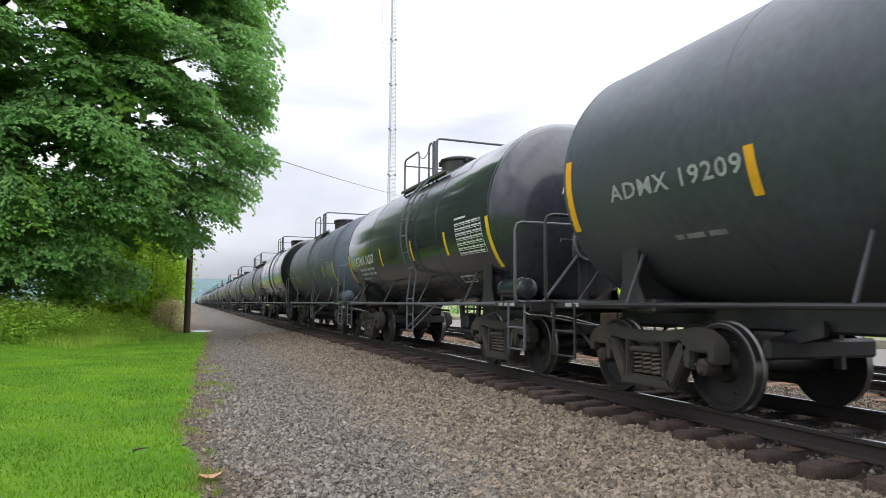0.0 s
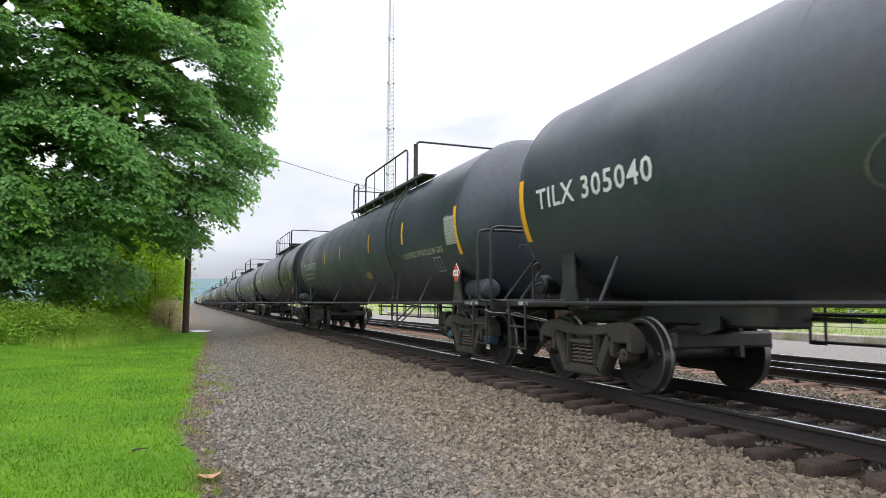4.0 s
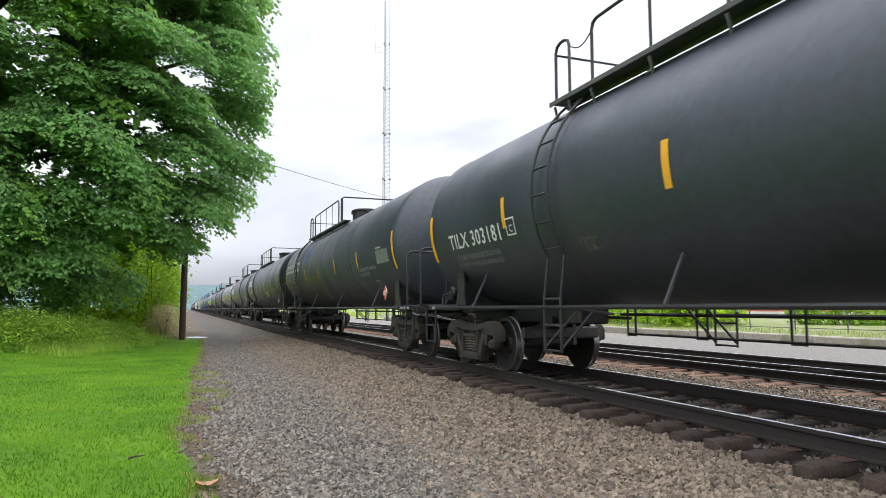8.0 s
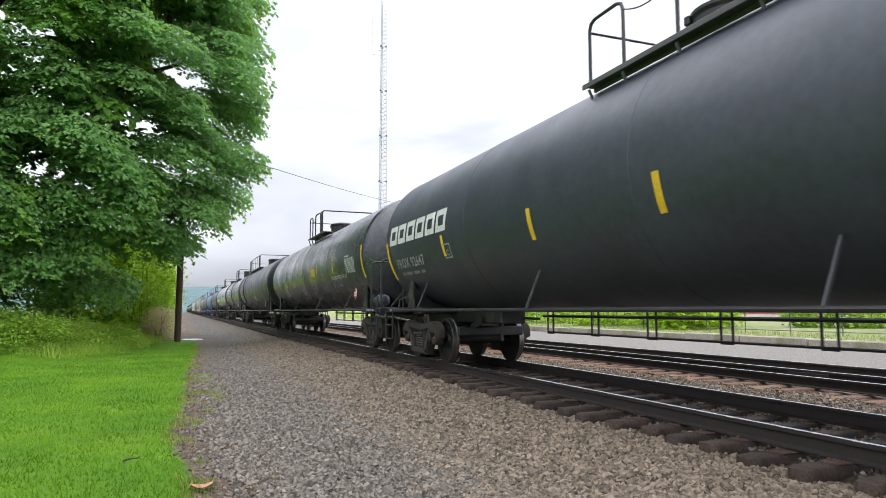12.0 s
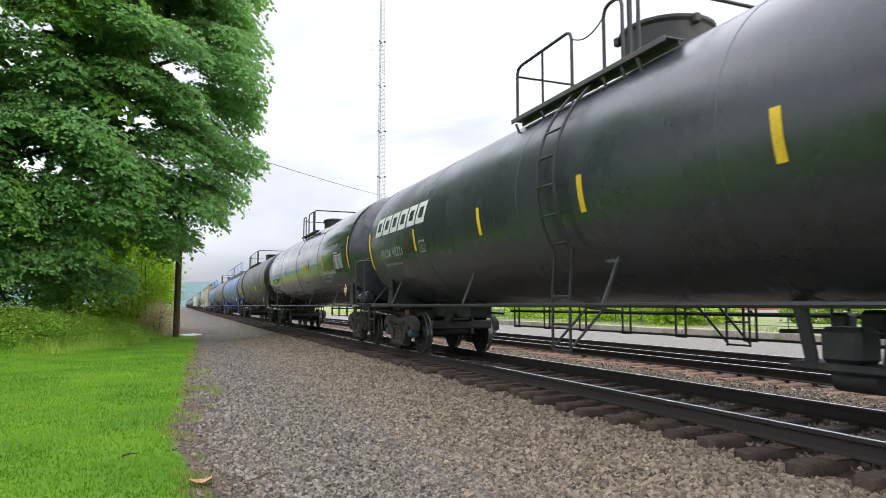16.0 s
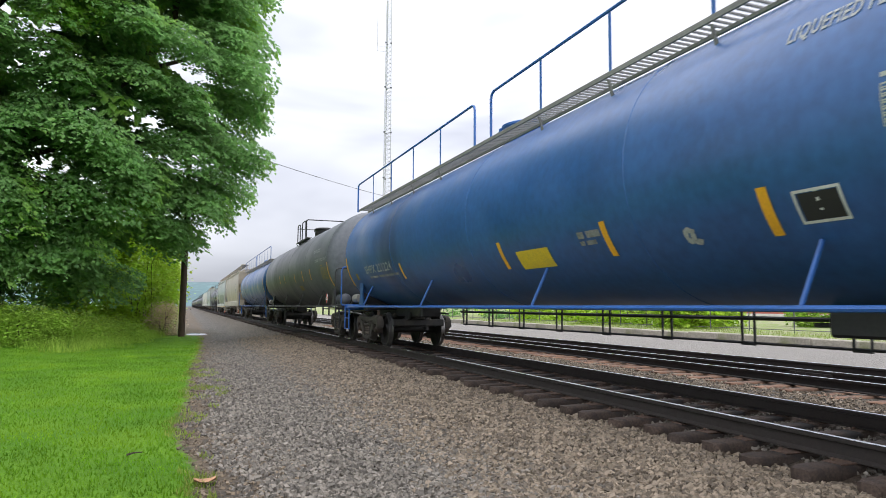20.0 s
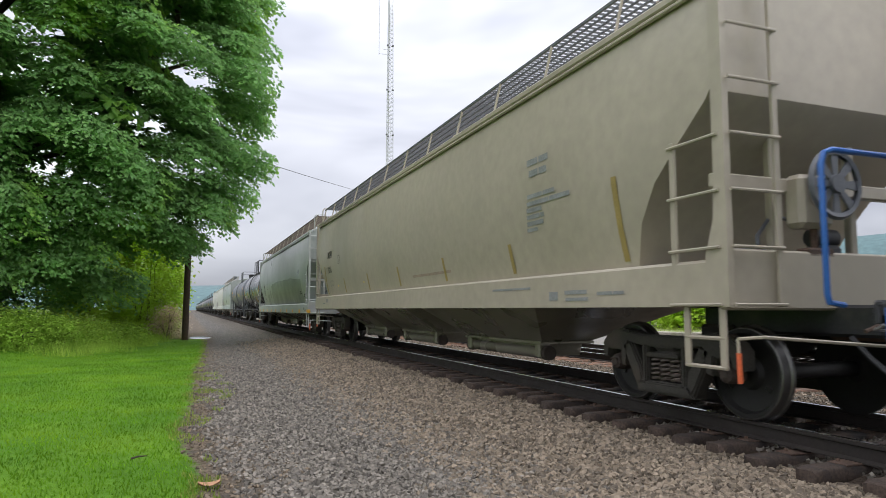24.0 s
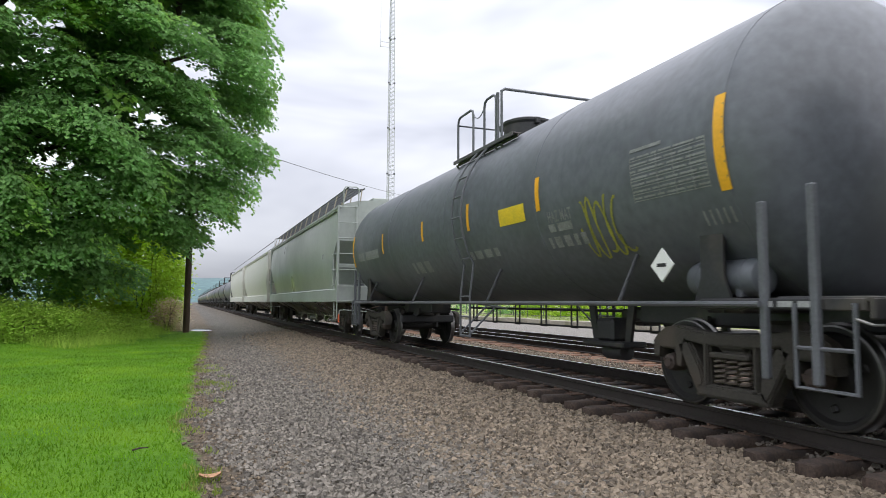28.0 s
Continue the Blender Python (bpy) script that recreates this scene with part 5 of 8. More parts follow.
        part("control_valve", Mb().box((0.25, e * (ye - 0.45), 1.55), (0.30, 0.26, 0.42), 0.04).turn([(-0.16, 0), (-0.16, 0.10), (0.16, 0.10), (0.16, 0)], "x", 12, (0.25, e * (ye - 0.45), 1.84)), M_FRAME, car)
        part("train_pipe", Mb().tube([(-0.9, e * (ye - 0.2), 1.22), (-0.86, e * (ye - 0.25), 1.8), (-0.5, e * (ye - 0.4), 2.05), (0.2, e * (ye - 0.4), 1.9)], 0.022, 6), M_RAILGREY, car)
        if e < 0:
            yw = yc + e * 0.12
            bw = part("brake_wheel", Mb().turn([(-0.02, 0.28), (-0.03, 0.32), (0, 0.345), (0.03, 0.32), (0.02, 0.28)], "y", 28, (-0.33, yw, 2.27), close=False), M_RAILGREY, car, "round pressed steel hand brake wheel")
            part("wheel_hub", Mb().turn([(-0.05, 0), (-0.05, 0.09), (0.05, 0.09), (0.05, 0)], "y", 14, (-0.33, yw, 2.27)), M_RAILGREY, bw)
            for k in range(8):
                a = k * math.pi / 4
                part("spoke", Mb().plate([(-0.33 + 0.08 * math.cos(a - 0.35), 2.27 + 0.08 * math.sin(a - 0.35)), (-0.33 + 0.30 * math.cos(a - 0.16), 2.27 + 0.30 * math.sin(a - 0.16)), (-0.33 + 0.30 * math.cos(a + 0.16), 2.27 + 0.30 * math.sin(a + 0.16)), (-0.33 + 0.08 * math.cos(a + 0.35), 2.27 + 0.08 * math.sin(a + 0.35))], "y", yw, 0.02), M_RAILGREY, bw)
            part("gear_box", Mb().box((-0.42, yc - e * 0.10, 2.12), (0.44, 0.22, 0.52), 0.05), M_BEIGE, car, "cast hand brake gear box")
            part("brake_chain_rod", Mb().tube([(-0.40, yc - e * 0.08, 1.9), (-0.38, yc - e * 0.08, 1.2)], 0.035, 7).box((-0.42, yc - e * 0.06, 1.62), (0.34, 0.16, 0.10), 0.02), M_RUST, car)
        part("uncoupling_rod", Mb().tube([(-1.52, yc + e * 0.05, s0 - 0.28), (-1.40, yc + e * 0.22, s0 - 0.26), (-0.35, yc + e * 0.52, s0 - 0.34), (-0.1, yc + e * 0.56, s0 - 0.30)], 0.016, 6).tube([(-1.52, yc + e * 0.05, s0 - 0.28), (-1.54, yc + e * 0.08, s0 - 0.62)], 0.016, 6), end_mat, car)
        part("rod_tag", Mb().tube([(-1.545, yc + e * 0.08, s0 - 0.40), (-1.545, yc + e * 0.085, s0 - 0.66)], 0.024, 6), M_ORANGE, car, "orange grip on the uncoupling rod")
        co = part("coupler", shared(("coupler",), coupler, M_RUST), M_RUST, car, "cast steel knuckle coupler", (0, e * (L / 2 - 0.22), 0.88))
        co.rotation_euler = (0, 0, 0 if e > 0 else math.pi)
        ho = part("air_hose", shared(("air_hose",), lambda: air_hose(1), M_RAILING), M_RAILING, car, "black rubber brake hose", (0, e * (L / 2 - 0.5), 0.78))
        ho.rotation_euler = (0, 0, 0 if e > 0 else math.pi)
    # grated walks along the roof's edges
    for sx in (-1, 1):
        fr = Mb()
        z, xa, xb = 4.82, 1.30, 0.76
        for x in (xa, xb):
            fr.box((sx * x, 0, z), (0.03, 2 * ye + 0.4, 0.05), 0.006)
        if not far:
            m = int(2 * ye / 0.10)
            for i in range(m + 1):
                y = -ye + 2 * ye * i / m
                fr.box((sx * (xa + xb) / 2, y, z), (xa - xb, 0.012, 0.03))
            for i in range(3):
                fr.box((sx * (xb + (i + 1) * (xa - xb) / 4), 0, z), (0.012, 2 * ye, 0.03))
        walk_ = part("roof_walk", fr, M_RAILGREY if not s.get("walkmat") else s["walkmat"], car, "steel grating roof walk", smooth=0)
        for i in range(13 if not far else 0):
            y = -ye + 2 * ye * i / 12
            part("walk_support", shared(("walk_support", sx), lambda: Mb().tube([(sx * 1.30, 0, 4.82), (sx * 1.44, 0, 4.26)], 0.02, 5), end_mat), end_mat, walk_, "", (0, y, 0))
            part("inner_support", shared(("inner_support", sx), lambda: Mb().tube([(sx * 0.8, 0, 4.82), (sx * 0.85, 0, 4.42)], 0.02, 5), end_mat), end_mat, walk_, "", (0, y, 0))
    part("roof_hatches", Mb().box((0, 0, 4.60), (0.55, 2 * ye - 1.2, 0.14), 0.03), body, car)
    # marks
    w, sill_face = Bowed(), Flat(-1.621)
    for y, z, u, v, m in s.get("strips", ()):
        part("reflector", (sill_face if z < s1 - 0.1 else w).quad(Mb(), y, z, 0, 0, u, v, extra=0.002), m, shell, smooth=0)
    for kind, body_, y, z, h, m in s.get("text", ()):
        mb = Mb()
        w = sill_face if z and z < s1 - 0.05 else Bowed()
        if kind == "w":
            for word in words(w, body_, y, z, h):
                part("lettering", word, m, shell, smooth=0)
            continue
        elif kind == "b":
            u = 0.0
            for ww in body_:
                part("text_bar", w.quad(Mb(), y, z, u, 0, u + ww, h), m, shell, smooth=0)
                u += ww + 0.35 * h
            continue
        elif kind == "o":
            a, b, t = body_[0], body_[1], 0.02
            for q in ((0, 0, a, t), (0, b - t, a, b), (0, t, t, b - t), (a - t, t, a, b - t)):
                w.quad(mb, y, z, *q)
        elif kind == "q":
            w.quad(mb, y, z, 0, 0, *body_)
        elif kind == "p":          # patch of newer paint with a stepped upper edge
            p = [Bowed().at(y, s1, u0, (v0 - s1) * i / 8, -0.003) for u0, v0 in body_ for i in range(9)]
            mb.add(p, [(9 * j + i, 9 * j + i + 9, 9 * j + i + 10, 9 * j + i + 1) for j in range(len(body_) - 1) for i in range(8)])
        part({"w": "lettering", "b": "small_lettering", "o": "stencil_frame", "q": "painted_panel", "p": "overpainted_patch"}[kind], mb, m, shell, smooth=0)
    for y, z, u, v in s.get("panels", ()):
        part("data_panel", Bowed().quad(Mb(), y, z, 0, 0, u, v, extra=0.004), M_INK, shell, smooth=0)
        for i in range(3):
            part("small_lettering", Bowed().quad(Mb(), y - 0.04, z + 0.05 + 0.06 * i, 0, 0, u * (0.7 - 0.1 * i), 0.03, extra=0.007), M_PALETEXT, shell, smooth=0)
    return car, roll


# what is painted on each car: local place along the car, angle up the shell, sizes
MARKS = {
    "A": dict(
        strips=((2.29, -15.9, 0.45), (-0.9, 2, 0.5), (-3.2, 2, 0.5),),
        placards=(),
        text=(
            ("w", "ADMX 19209", 4.32, -15.4, 0.18, M_PALETEXT, 1.94),
            ("b", (0.14, 0.29, 0.27,), 3.51, -35.3, 0.06, M_GREYTEXT),
        )),
    "B": dict(
        strips=((1.67, -14.4, 0.45), (-0.83, -15.0, 0.45), (-2.91, -15.4, 0.46),),
        placards=(),
        text=(
            ("w", "ADMX 16207", 4.35, -17.7, 0.24, M_WHITE, 1.96),
            ("t", (1.15, 0.63), -3.5, -25.4, 0, M_WHITE),
            ("o", (0.62, 0.17, 1), -2.89, -47.3, 0, M_WHITE),
            ("b", (0.24, 0.51, 0.48, 0.28,), 4.12, -24.5, 0.07, M_PALETEXT),
            ("b", (0.24, 0.50, 0.47, 0.28,), 4.1, -29.5, 0.07, M_PALETEXT),
            ("b", (0.29, 0.62,), 4.1, -34.3, 0.05, M_PALETEXT),
        )),
    "C": dict(
        strips=((2.66, -17.7, 0.37), (-1.2, -15.3, 0.44), (-3.12, -15.4, 0.43),),
        placards=(('grey', -4.31, 1.46),),
        text=(
            ("w", "ADMX 16013", 5.07, -20.1, 0.22, M_PALETEXT, 1.95),
            ("t", (1.17, 0.47), -3.79, -23.2, 0, M_PALETEXT),
            ("o", (0.58, 0.35, 1), -3.26, -43.0, 0, M_PALETEXT),
            ("b", (0.23, 0.49, 0.46, 0.27,), 5.01, -26.5, 0.06, M_GREYTEXT),
            ("b", (0.25, 0.52, 0.49,), 5.14, -32.9, 0.08, M_GREYTEXT),
            ("b", (0.12, 0.25, 0.23,), -2.42, -34.7, 0.06, M_GREYTEXT),
        )),
    "D": dict(
        strips=((2.73, -18.5, 0.36), (1.0, -18.2, 0.38), (-1.52, -19.0, 0.43), (-3.49, -18.3, 0.41),),
        placards=(),
        text=(
            ("w", "ADMX 19021", 4.65, -22.5, 0.21, M_WHITE, 1.8),
            ("t", (1.07, 0.46), -4.2, -24.0, 0, M_WHITE),
            ("o", (0.49, 0.3, 1), -3.51, -42.1, 0, M_PALETEXT),
            ("o", (0.45, 0.17), 2.96, -31.1, 0, M_PALETEXT),
            ("b", (0.21, 0.45, 0.42, 0.25,), 4.62, -27.8, 0.07, M_PALETEXT),
            ("b", (0.20, 0.42, 0.39,), 4.65, -33.3, 0.07, M_PALETEXT),
            ("b", (0.12, 0.25, 0.24,), -2.81, -33.1, 0.05, M_GREYTEXT),
            ("b", (0.11, 0.23, 0.21,), -2.82, -35.5, 0.05, M_GREYTEXT),
            ("b", (0.15, 0.32,), 0.09, -33.0, 0.06, M_GREYTEXT),
        )),
    "E": dict(
        strips=((3.35, -1.4, 0.38), (1.01, -0.9, 0.47), (-2.58, 0.2, 0.5), (-5.75, 0.1, 0.5),),
        placards=(('1075', -8.72, 1.38),),
        text=(
            ("q", (1.08, 0.37), -8.27, -17.4, 0, M_PANEL),
            ("t", (1.06, 0.33), -8.27, -16.7, 0, M_GREYTEXT),
            ("w", "LIQUEFIED", -7.17, -6.7, 0.15, M_PALETEXT, 0.67),
            ("w", "PETROLEUM GAS", -6.97, -12.4, 0.11, M_PALETEXT, 1.02),
            ("w", "NON-ODORIZED", -7.0, -18.9, 0.11, M_PALETEXT, 0.95),
            ("o", (0.5, 0.34), -7.2, -37.1, 0, M_PALETEXT),
            ("q", (0.39, 0.27), -7.27, -35.8, 0, M_GREYTEXT),
            ("q", (0.81, 0.28), -1.97, -32.6, 0, M_YSIGN),
            ("b", (0.14, 0.30, 0.28, 0.17, 0.22,), -5.64, -27.2, 0.06, M_GREYTEXT),
            ("b", (0.16, 0.34, 0.32,), -3.66, -25.9, 0.06, M_GREYTEXT),
            ("w", "TILX 305040", 8.78, -9.8, 0.27, M_WHITE, 2.46),
            ("g", (2.38, 0.56, 3, 4), 4.05, -31.3, 0.02, M_GRAFF),
            ("b", (0.30, 0.64,), 1.04, -33.3, 0.14, M_GRAFFG),
        )),
    "F": dict(
        strips=((3.7, 0.5, 0.44), (1.18, 0.6, 0.41), (-2.45, 1.2, 0.5), (-5.47, 0.5, 0.5),),
        placards=(('1075', -8.45, 1.64),),
        text=(
            ("q", (0.51, 0.19), -1.53, -34.6, 0, M_OLIVE),
            ("o", (0.4, 0.33, 1), -7.17, -36.4, 0, M_PALETEXT),
            ("q", (0.54, 0.52), -8.13, -17.5, 0, M_PANEL),
            ("t", (0.51, 0.48), -8.14, -17.0, 0, M_GREYTEXT),
            ("w", "LIQUEFIED PETROLEUM GAS", -5.34, -21.3, 0.12, M_PALEOLIVE, 2.51),
            ("w", "TILX 305103", 8.16, -9.0, 0.24, M_WHITE, 2.08),
            ("b", (0.20, 0.42, 0.39, 0.23, 0.31,), 8.11, -17.6, 0.09, M_PALETEXT),
            ("b", (0.20, 0.42, 0.39, 0.24, 0.31,), 8.11, -24.1, 0.1, M_PALETEXT),
            ("o", (0.4, 0.24), 5.93, -10.3, 0, M_WHITE),
            ("w", "C", 5.81, -8.3, 0.10, M_WHITE, 0.15),
        )),
    "G": dict(
        strips=((3.78, -0.2, 0.42), (1.3, -0.2, 0.4), (-2.27, 0.1, 0.49), (-5.25, -0.8, 0.48),),
        placards=(('1075', -8.17, 1.64),),
        text=(
            ("q", (0.5, 0.18), -1.34, -34.6, 0, M_OLIVE),
            ("o", (0.4, 0.32, 1), -6.91, -36.9, 0, M_PALETEXT),
            ("q", (0.54, 0.5), -7.87, -18.5, 0, M_PANEL),
            ("t", (0.51, 0.46), -7.88, -18.0, 0, M_GREYTEXT),
            ("w", "NON-ODORIZED LIQUEFIED PETROLEUM GAS", -4.98, -23.3, 0.1, M_PALEOLIVE, 2.63),
            ("g", (1.0, 0.55, 11, 5), -5.23, 8.0, 0.013, M_PALETEXT), ("g", (0.75, 0.8, 17, 4), -5.45, -4.0, 0.012, M_PALETEXT),
            ("w", "TILX 305102", 8.41, -9.8, 0.23, M_WHITE, 2.06),
            ("w", "LD LMT 163000 LB 73950 KG", 8.36, -18.2, 0.08, M_PALETEXT, 1.67),
            ("w", "LT WT 100000 LB 45350 KG", 8.35, -24.5, 0.1, M_PALETEXT, 1.67),
            ("g", (1.2, 0.47, 5, 5), 8.29, -46.8, 0.02, M_GREYTEXT),
            ("o", (0.39, 0.23), 5.98, -10.5, 0, M_WHITE),
            ("w", "C", 5.86, -8.5, 0.09, M_WHITE, 0.15),
            ("b", (0.19, 0.39, 0.37, 0.22,), -5.13, -26.5, 0.05, M_OLIVE),
        )),
    "H": dict(
        strips=((-0.43, -5.6, 0.44), (-2.87, -5.4, 0.45), (-5.49, -4.6, 0.48), (6.1, -4.5, 0.47), (2.42, -4.6, 0.5),),
        placards=(('1075', -7.88, 1.36),),
        text=(
            ("t", (1.1, 0.5), -7.48, -18.3, 0, M_WHITE),
            ("w", "LIQUEFIED PETROLEUM GAS", -7.23, 11.5, 0.16, M_PALETEXT, 1.63),
            ("w", "NOT ODORIZED", -7.52, 4.8, 0.12, M_PALETEXT, 0.92),
            ("o", (0.37, 0.34, 1), -7.02, -39.4, 0, M_PALETEXT),
            ("q", (0.73, 0.3), -3.85, -18.6, 0, M_YSIGN),
            ("b", (0.12, 0.26, 0.24,), -5.66, -28.9, 0.06, M_GREYTEXT),
            ("b", (0.16, 0.35,), -5.66, -31.7, 0.05, M_GREYTEXT),
            ("w", "TILX 303181", 8.37, -18.8, 0.26, M_WHITE, 2.09),
            ("o", (0.29, 0.27), 6.06, -17.9, 0, M_WHITE),
            ("w", "C", 5.97, -15.9, 0.11, M_WHITE, 0.11),
            ("w", "LD LMT 165900 LB 75250 KG", 8.23, -27.0, 0.09, M_GREYTEXT, 1.75),
            ("w", "LT WT 97100 LB 44050 KG", 8.26, -32.2, 0.08, M_GREYTEXT, 1.76),
            ("g", (0.39, 0.2, 21, 3), 4.24, -33.4, 0.02, M_GRAFF),
        )),
    "I": dict(
        strips=((3.58, -10.2, 0.46), (0.85, -10.7, 0.43), (-2.11, -9.9, 0.45), (-5.13, -9.4, 0.46),),
        placards=(('1075', -7.54, 1.46),),
        text=(
            ("s", (3.7, 0.38), 8.6, -0.8, 0, M_WHITE),
            ("w", "PROX 35372", 8.22, -17.9, 0.21, M_PALETEXT, 1.93),
            ("b", (0.30, 0.63, 0.59, 0.35,), 8.24, -24.8, 0.06, M_GREYTEXT),
            ("g", (3.24, 0.99, 32, 7), 3.64, -48.6, 0.02, M_OLIVE),
            ("g", (3.4, 0.95, 31, 8, 1), -2.0, -42.0, 0.013, M_GRAFFG),
            ("g", (0.78, 0.66, 33, 6), 3.88, 11.3, 0.04, M_GRAFFB),
            ("w", "LIQUEFIED PETROLEUM GAS", -5.24, -21.4, 0.09, M_PALETEXT, 1.64),
            ("w", "NOT-ODORIZED", -5.24, -26.7, 0.09, M_PALETEXT, 0.89),
            ("g", (1.43, 0.46, 34, 4), 6.68, -42.2, 0.02, M_OLIVE),
            ("t", (1.03, 0.34), -7.16, -17.0, 0, M_PANEL),
            ("o", (0.35, 0.28, 1), -6.35, -43.0, 0, M_PALETEXT),
        )),
    "J": dict(
        strips=((0.96, -9.7, 0.48), (-1.61, -9.7, 0.48), (-4.78, -9.2, 0.5), (5.95, -10.6, 0.46), (3.15, -9.8, 0.45),),
        placards=(('1075', -7.64, 1.47),),
        text=(
            ("t", (1.1, 0.48), -7.3, -18.0, 0, M_PANEL),
            ("q", (0.87, 0.32), -2.04, -33.4, 0, M_YSIGN),
            ("w", "NON-ODORIZED LIQ GAS", -4.97, -22.7, 0.13, M_PALEOLIVE, 1.77),
            ("b", (0.25, 0.52,), -4.98, -28.8, 0.09, M_OLIVE),
            ("o", (0.48, 0.29, 1), -6.32, -41.5, 0, M_PALETEXT),
            ("s", (3.58, 0.37), 8.64, -0.5, 0, M_WHITE),
            ("w", "PROX 35389", 8.14, -19.3, 0.23, M_WHITE, 1.74),
            ("w", "LD LMT 163300 LB 74 100 KG", 8.11, -27.0, 0.07, M_GREYTEXT, 1.47),
            ("w", "LT WT 99700 LB 45 200 KG", 8.13, -33.2, 0.08, M_GREYTEXT, 1.47),
            ("o", (0.27, 0.27), 5.47, -18.5, 0, M_WHITE),
            ("w", "C", 5.39, -16.5, 0.11, M_WHITE, 0.10),
            ("g", (0.5, 0.29, 41, 4), 3.57, -35.5, 0.03, M_GRAFF),
        )),
    "K": dict(
        strips=((5.56, -14.8, 0.4), (2.25, -14.9, 0.45), (-0.42, -14.8, 0.44), (-4.9, -8, 0.5),),
        placards=(('1075', -7.22, 1.43),),
        text=(
            ("t", (1.08, 0.51), -6.88, -23.1, 0, M_PALETEXT),
            ("q", (0.51, 0.41), -4.93, -42.4, 0, M_OLIVE),
            ("q", (0.41, 0.23), -6.1, -29.3, 0, M_PANEL),
            ("q", (0.58, 0.33), -6.02, -39.7, 0, M_PANEL),
            ("q", (0.86, 0.37), -6.52, -39.9, 0, M_PANEL),
            ("s", (3.5, 0.41), 8.74, -5.0, 0, M_WHITE),
            ("w", "PROX 92647", 8.48, -24.6, 0.21, M_PALETEXT, 1.76),
            ("b", (0.22, 0.48, 0.45, 0.27,), 8.36, -31.0, 0.07, M_GREYTEXT),
            ("o", (0.33, 0.28), 5.57, -23.8, 0, M_PALETEXT),
            ("w", "C", 5.47, -21.8, 0.11, M_PALETEXT, 0.13),
        )),
    "M": dict(
        strips=((6.71, -4.3, 0.44), (3.13, -4.2, 0.48), (0.33, -3.9, 0.43),),
        placards=(('1075', -7.18, 1.43),),
        text=(
            ("w", "CTCX 781267", 8.34, -27.3, 0.26, M_WHITE, 2.35),
            ("b", (0.24, 0.51, 0.48, 0.29, 0.38,), 8.25, -36.7, 0.08, M_GREYTEXT),
            ("o", (0.26, 0.23), 4.89, -23.8, 0, M_WHITE),
            ("w", "C", 4.81, -21.8, 0.09, M_WHITE, 0.10),
            ("q", (0.75, 0.31), -0.49, -35.2, 0, M_YSIGN),
            ("w", "LIQUEFIED PETROLEUM GAS", -2.05, -30.6, 0.1, M_PALETEXT, 2.31),
            ("w", "NON-ODORIZED", -1.96, -36.2, 0.11, M_PALETEXT, 1.34),
            ("o", (0.61, 0.34, 1), -5.44, -34.7, 0, M_PALETEXT),
            ("t", (0.54, 0.34), -7.2, -16.3, 0, M_GREYTEXT),
        )),
    "N": dict(
        strips=((4.48, -8.7, 0.45), (1.31, -8.6, 0.45), (-1.62, -8.9, 0.46), (-4.46, -8.0, 0.46),),
        placards=(('1075', -6.35, 1.48),),
        text=(
            ("s", (3.53, 0.44), 7.31, 2.4, 0, M_WHITE),
            ("w", "PROX 48221", 6.95, -17.3, 0.2, M_PALETEXT, 1.6),
            ("b", (0.20, 0.42, 0.39, 0.23,), 6.81, -24.5, 0.05, M_GREYTEXT),
            ("o", (0.34, 0.24), 4.25, -18.9, 0, M_PALETEXT),
            ("w", "C", 4.15, -16.9, 0.10, M_PALETEXT, 0.13),
            ("t", (1.31, 0.61), -6.0, -19.0, 0, M_PALETEXT),
            ("b", (0.35,), -1.58, -42.5, 0.05, M_GREYTEXT),
        )),
    "O": dict(
        strips=((2.93, -5.4, 0.47), (0.1, -6.3, 0.45), (-2.68, -5.6, 0.46), (-5.36, -5.5, 0.45), (5.13, -5.7, 0.42),),
        placards=(('1075', -7.98, 1.55),),
        text=(
            ("t", (1.11, 0.44), -7.08, -16.9, 0, M_WHITE),
            ("w", "LIQUEFIED PETROLEUM GAS", -4.94, -21.6, 0.11, M_WHITE, 2.09),
            ("w", "NON ODORIZED", -4.92, -31.7, 0.1, M_PALETEXT, 1.15),
            ("q", (0.73, 0.28), -1.56, -12.2, 0, M_YSIGN),
            ("b", (0.18, 0.39, 0.37,), -1.45, -27.3, 0.06, M_GREYTEXT),
            ("b", (0.08, 0.16,), -6.62, -37.6, 0.05, M_GREYTEXT),
            ("b", (0.06, 0.13,), -6.57, -41.8, 0.05, M_GREYTEXT),
            ("b", (0.47,), -0.09, 16.2, 0.1, M_PALETEXT),
            ("w", "SHPX 220949", 7.57, -18.7, 0.24, M_WHITE, 2.2),
            ("w", "LD LMT 154200 LB 69 950 KG", 7.55, -26.8, 0.07, M_PALETEXT, 1.64),
            ("w", "LT WT 108800 LB 49 350 KG", 7.54, -32.6, 0.07, M_PALETEXT, 1.65),
            ("o", (0.23, 0.26), 4.88, -18.9, 0, M_WHITE),
            ("w", "C", 4.81, -16.9, 0.10, M_WHITE, 0.09),
        )),
    "P": dict(
        strips=((5.78, -15.8, 0.4), (3.37, -14.0, 0.43), (0.33, -14.9, 0.44), (-6.11, -12.0, 0.38),),
        placards=(('1075', -7.65, 1.46),),
        text=(
            ("t", (1.04, 0.52), -7.26, -17.8, 0, M_PANEL),
            ("q", (0.67, 0.32), -3.52, -24.7, 0, M_YSIGN),
            ("g", (1.19, 0.45, 61, 4), -3.16, -39.0, 0.03, M_PALETEXT),
            ("w", "NON-ODORIZED GAS", -5.34, -27.1, 0.13, M_PALEOLIVE, 1.75),
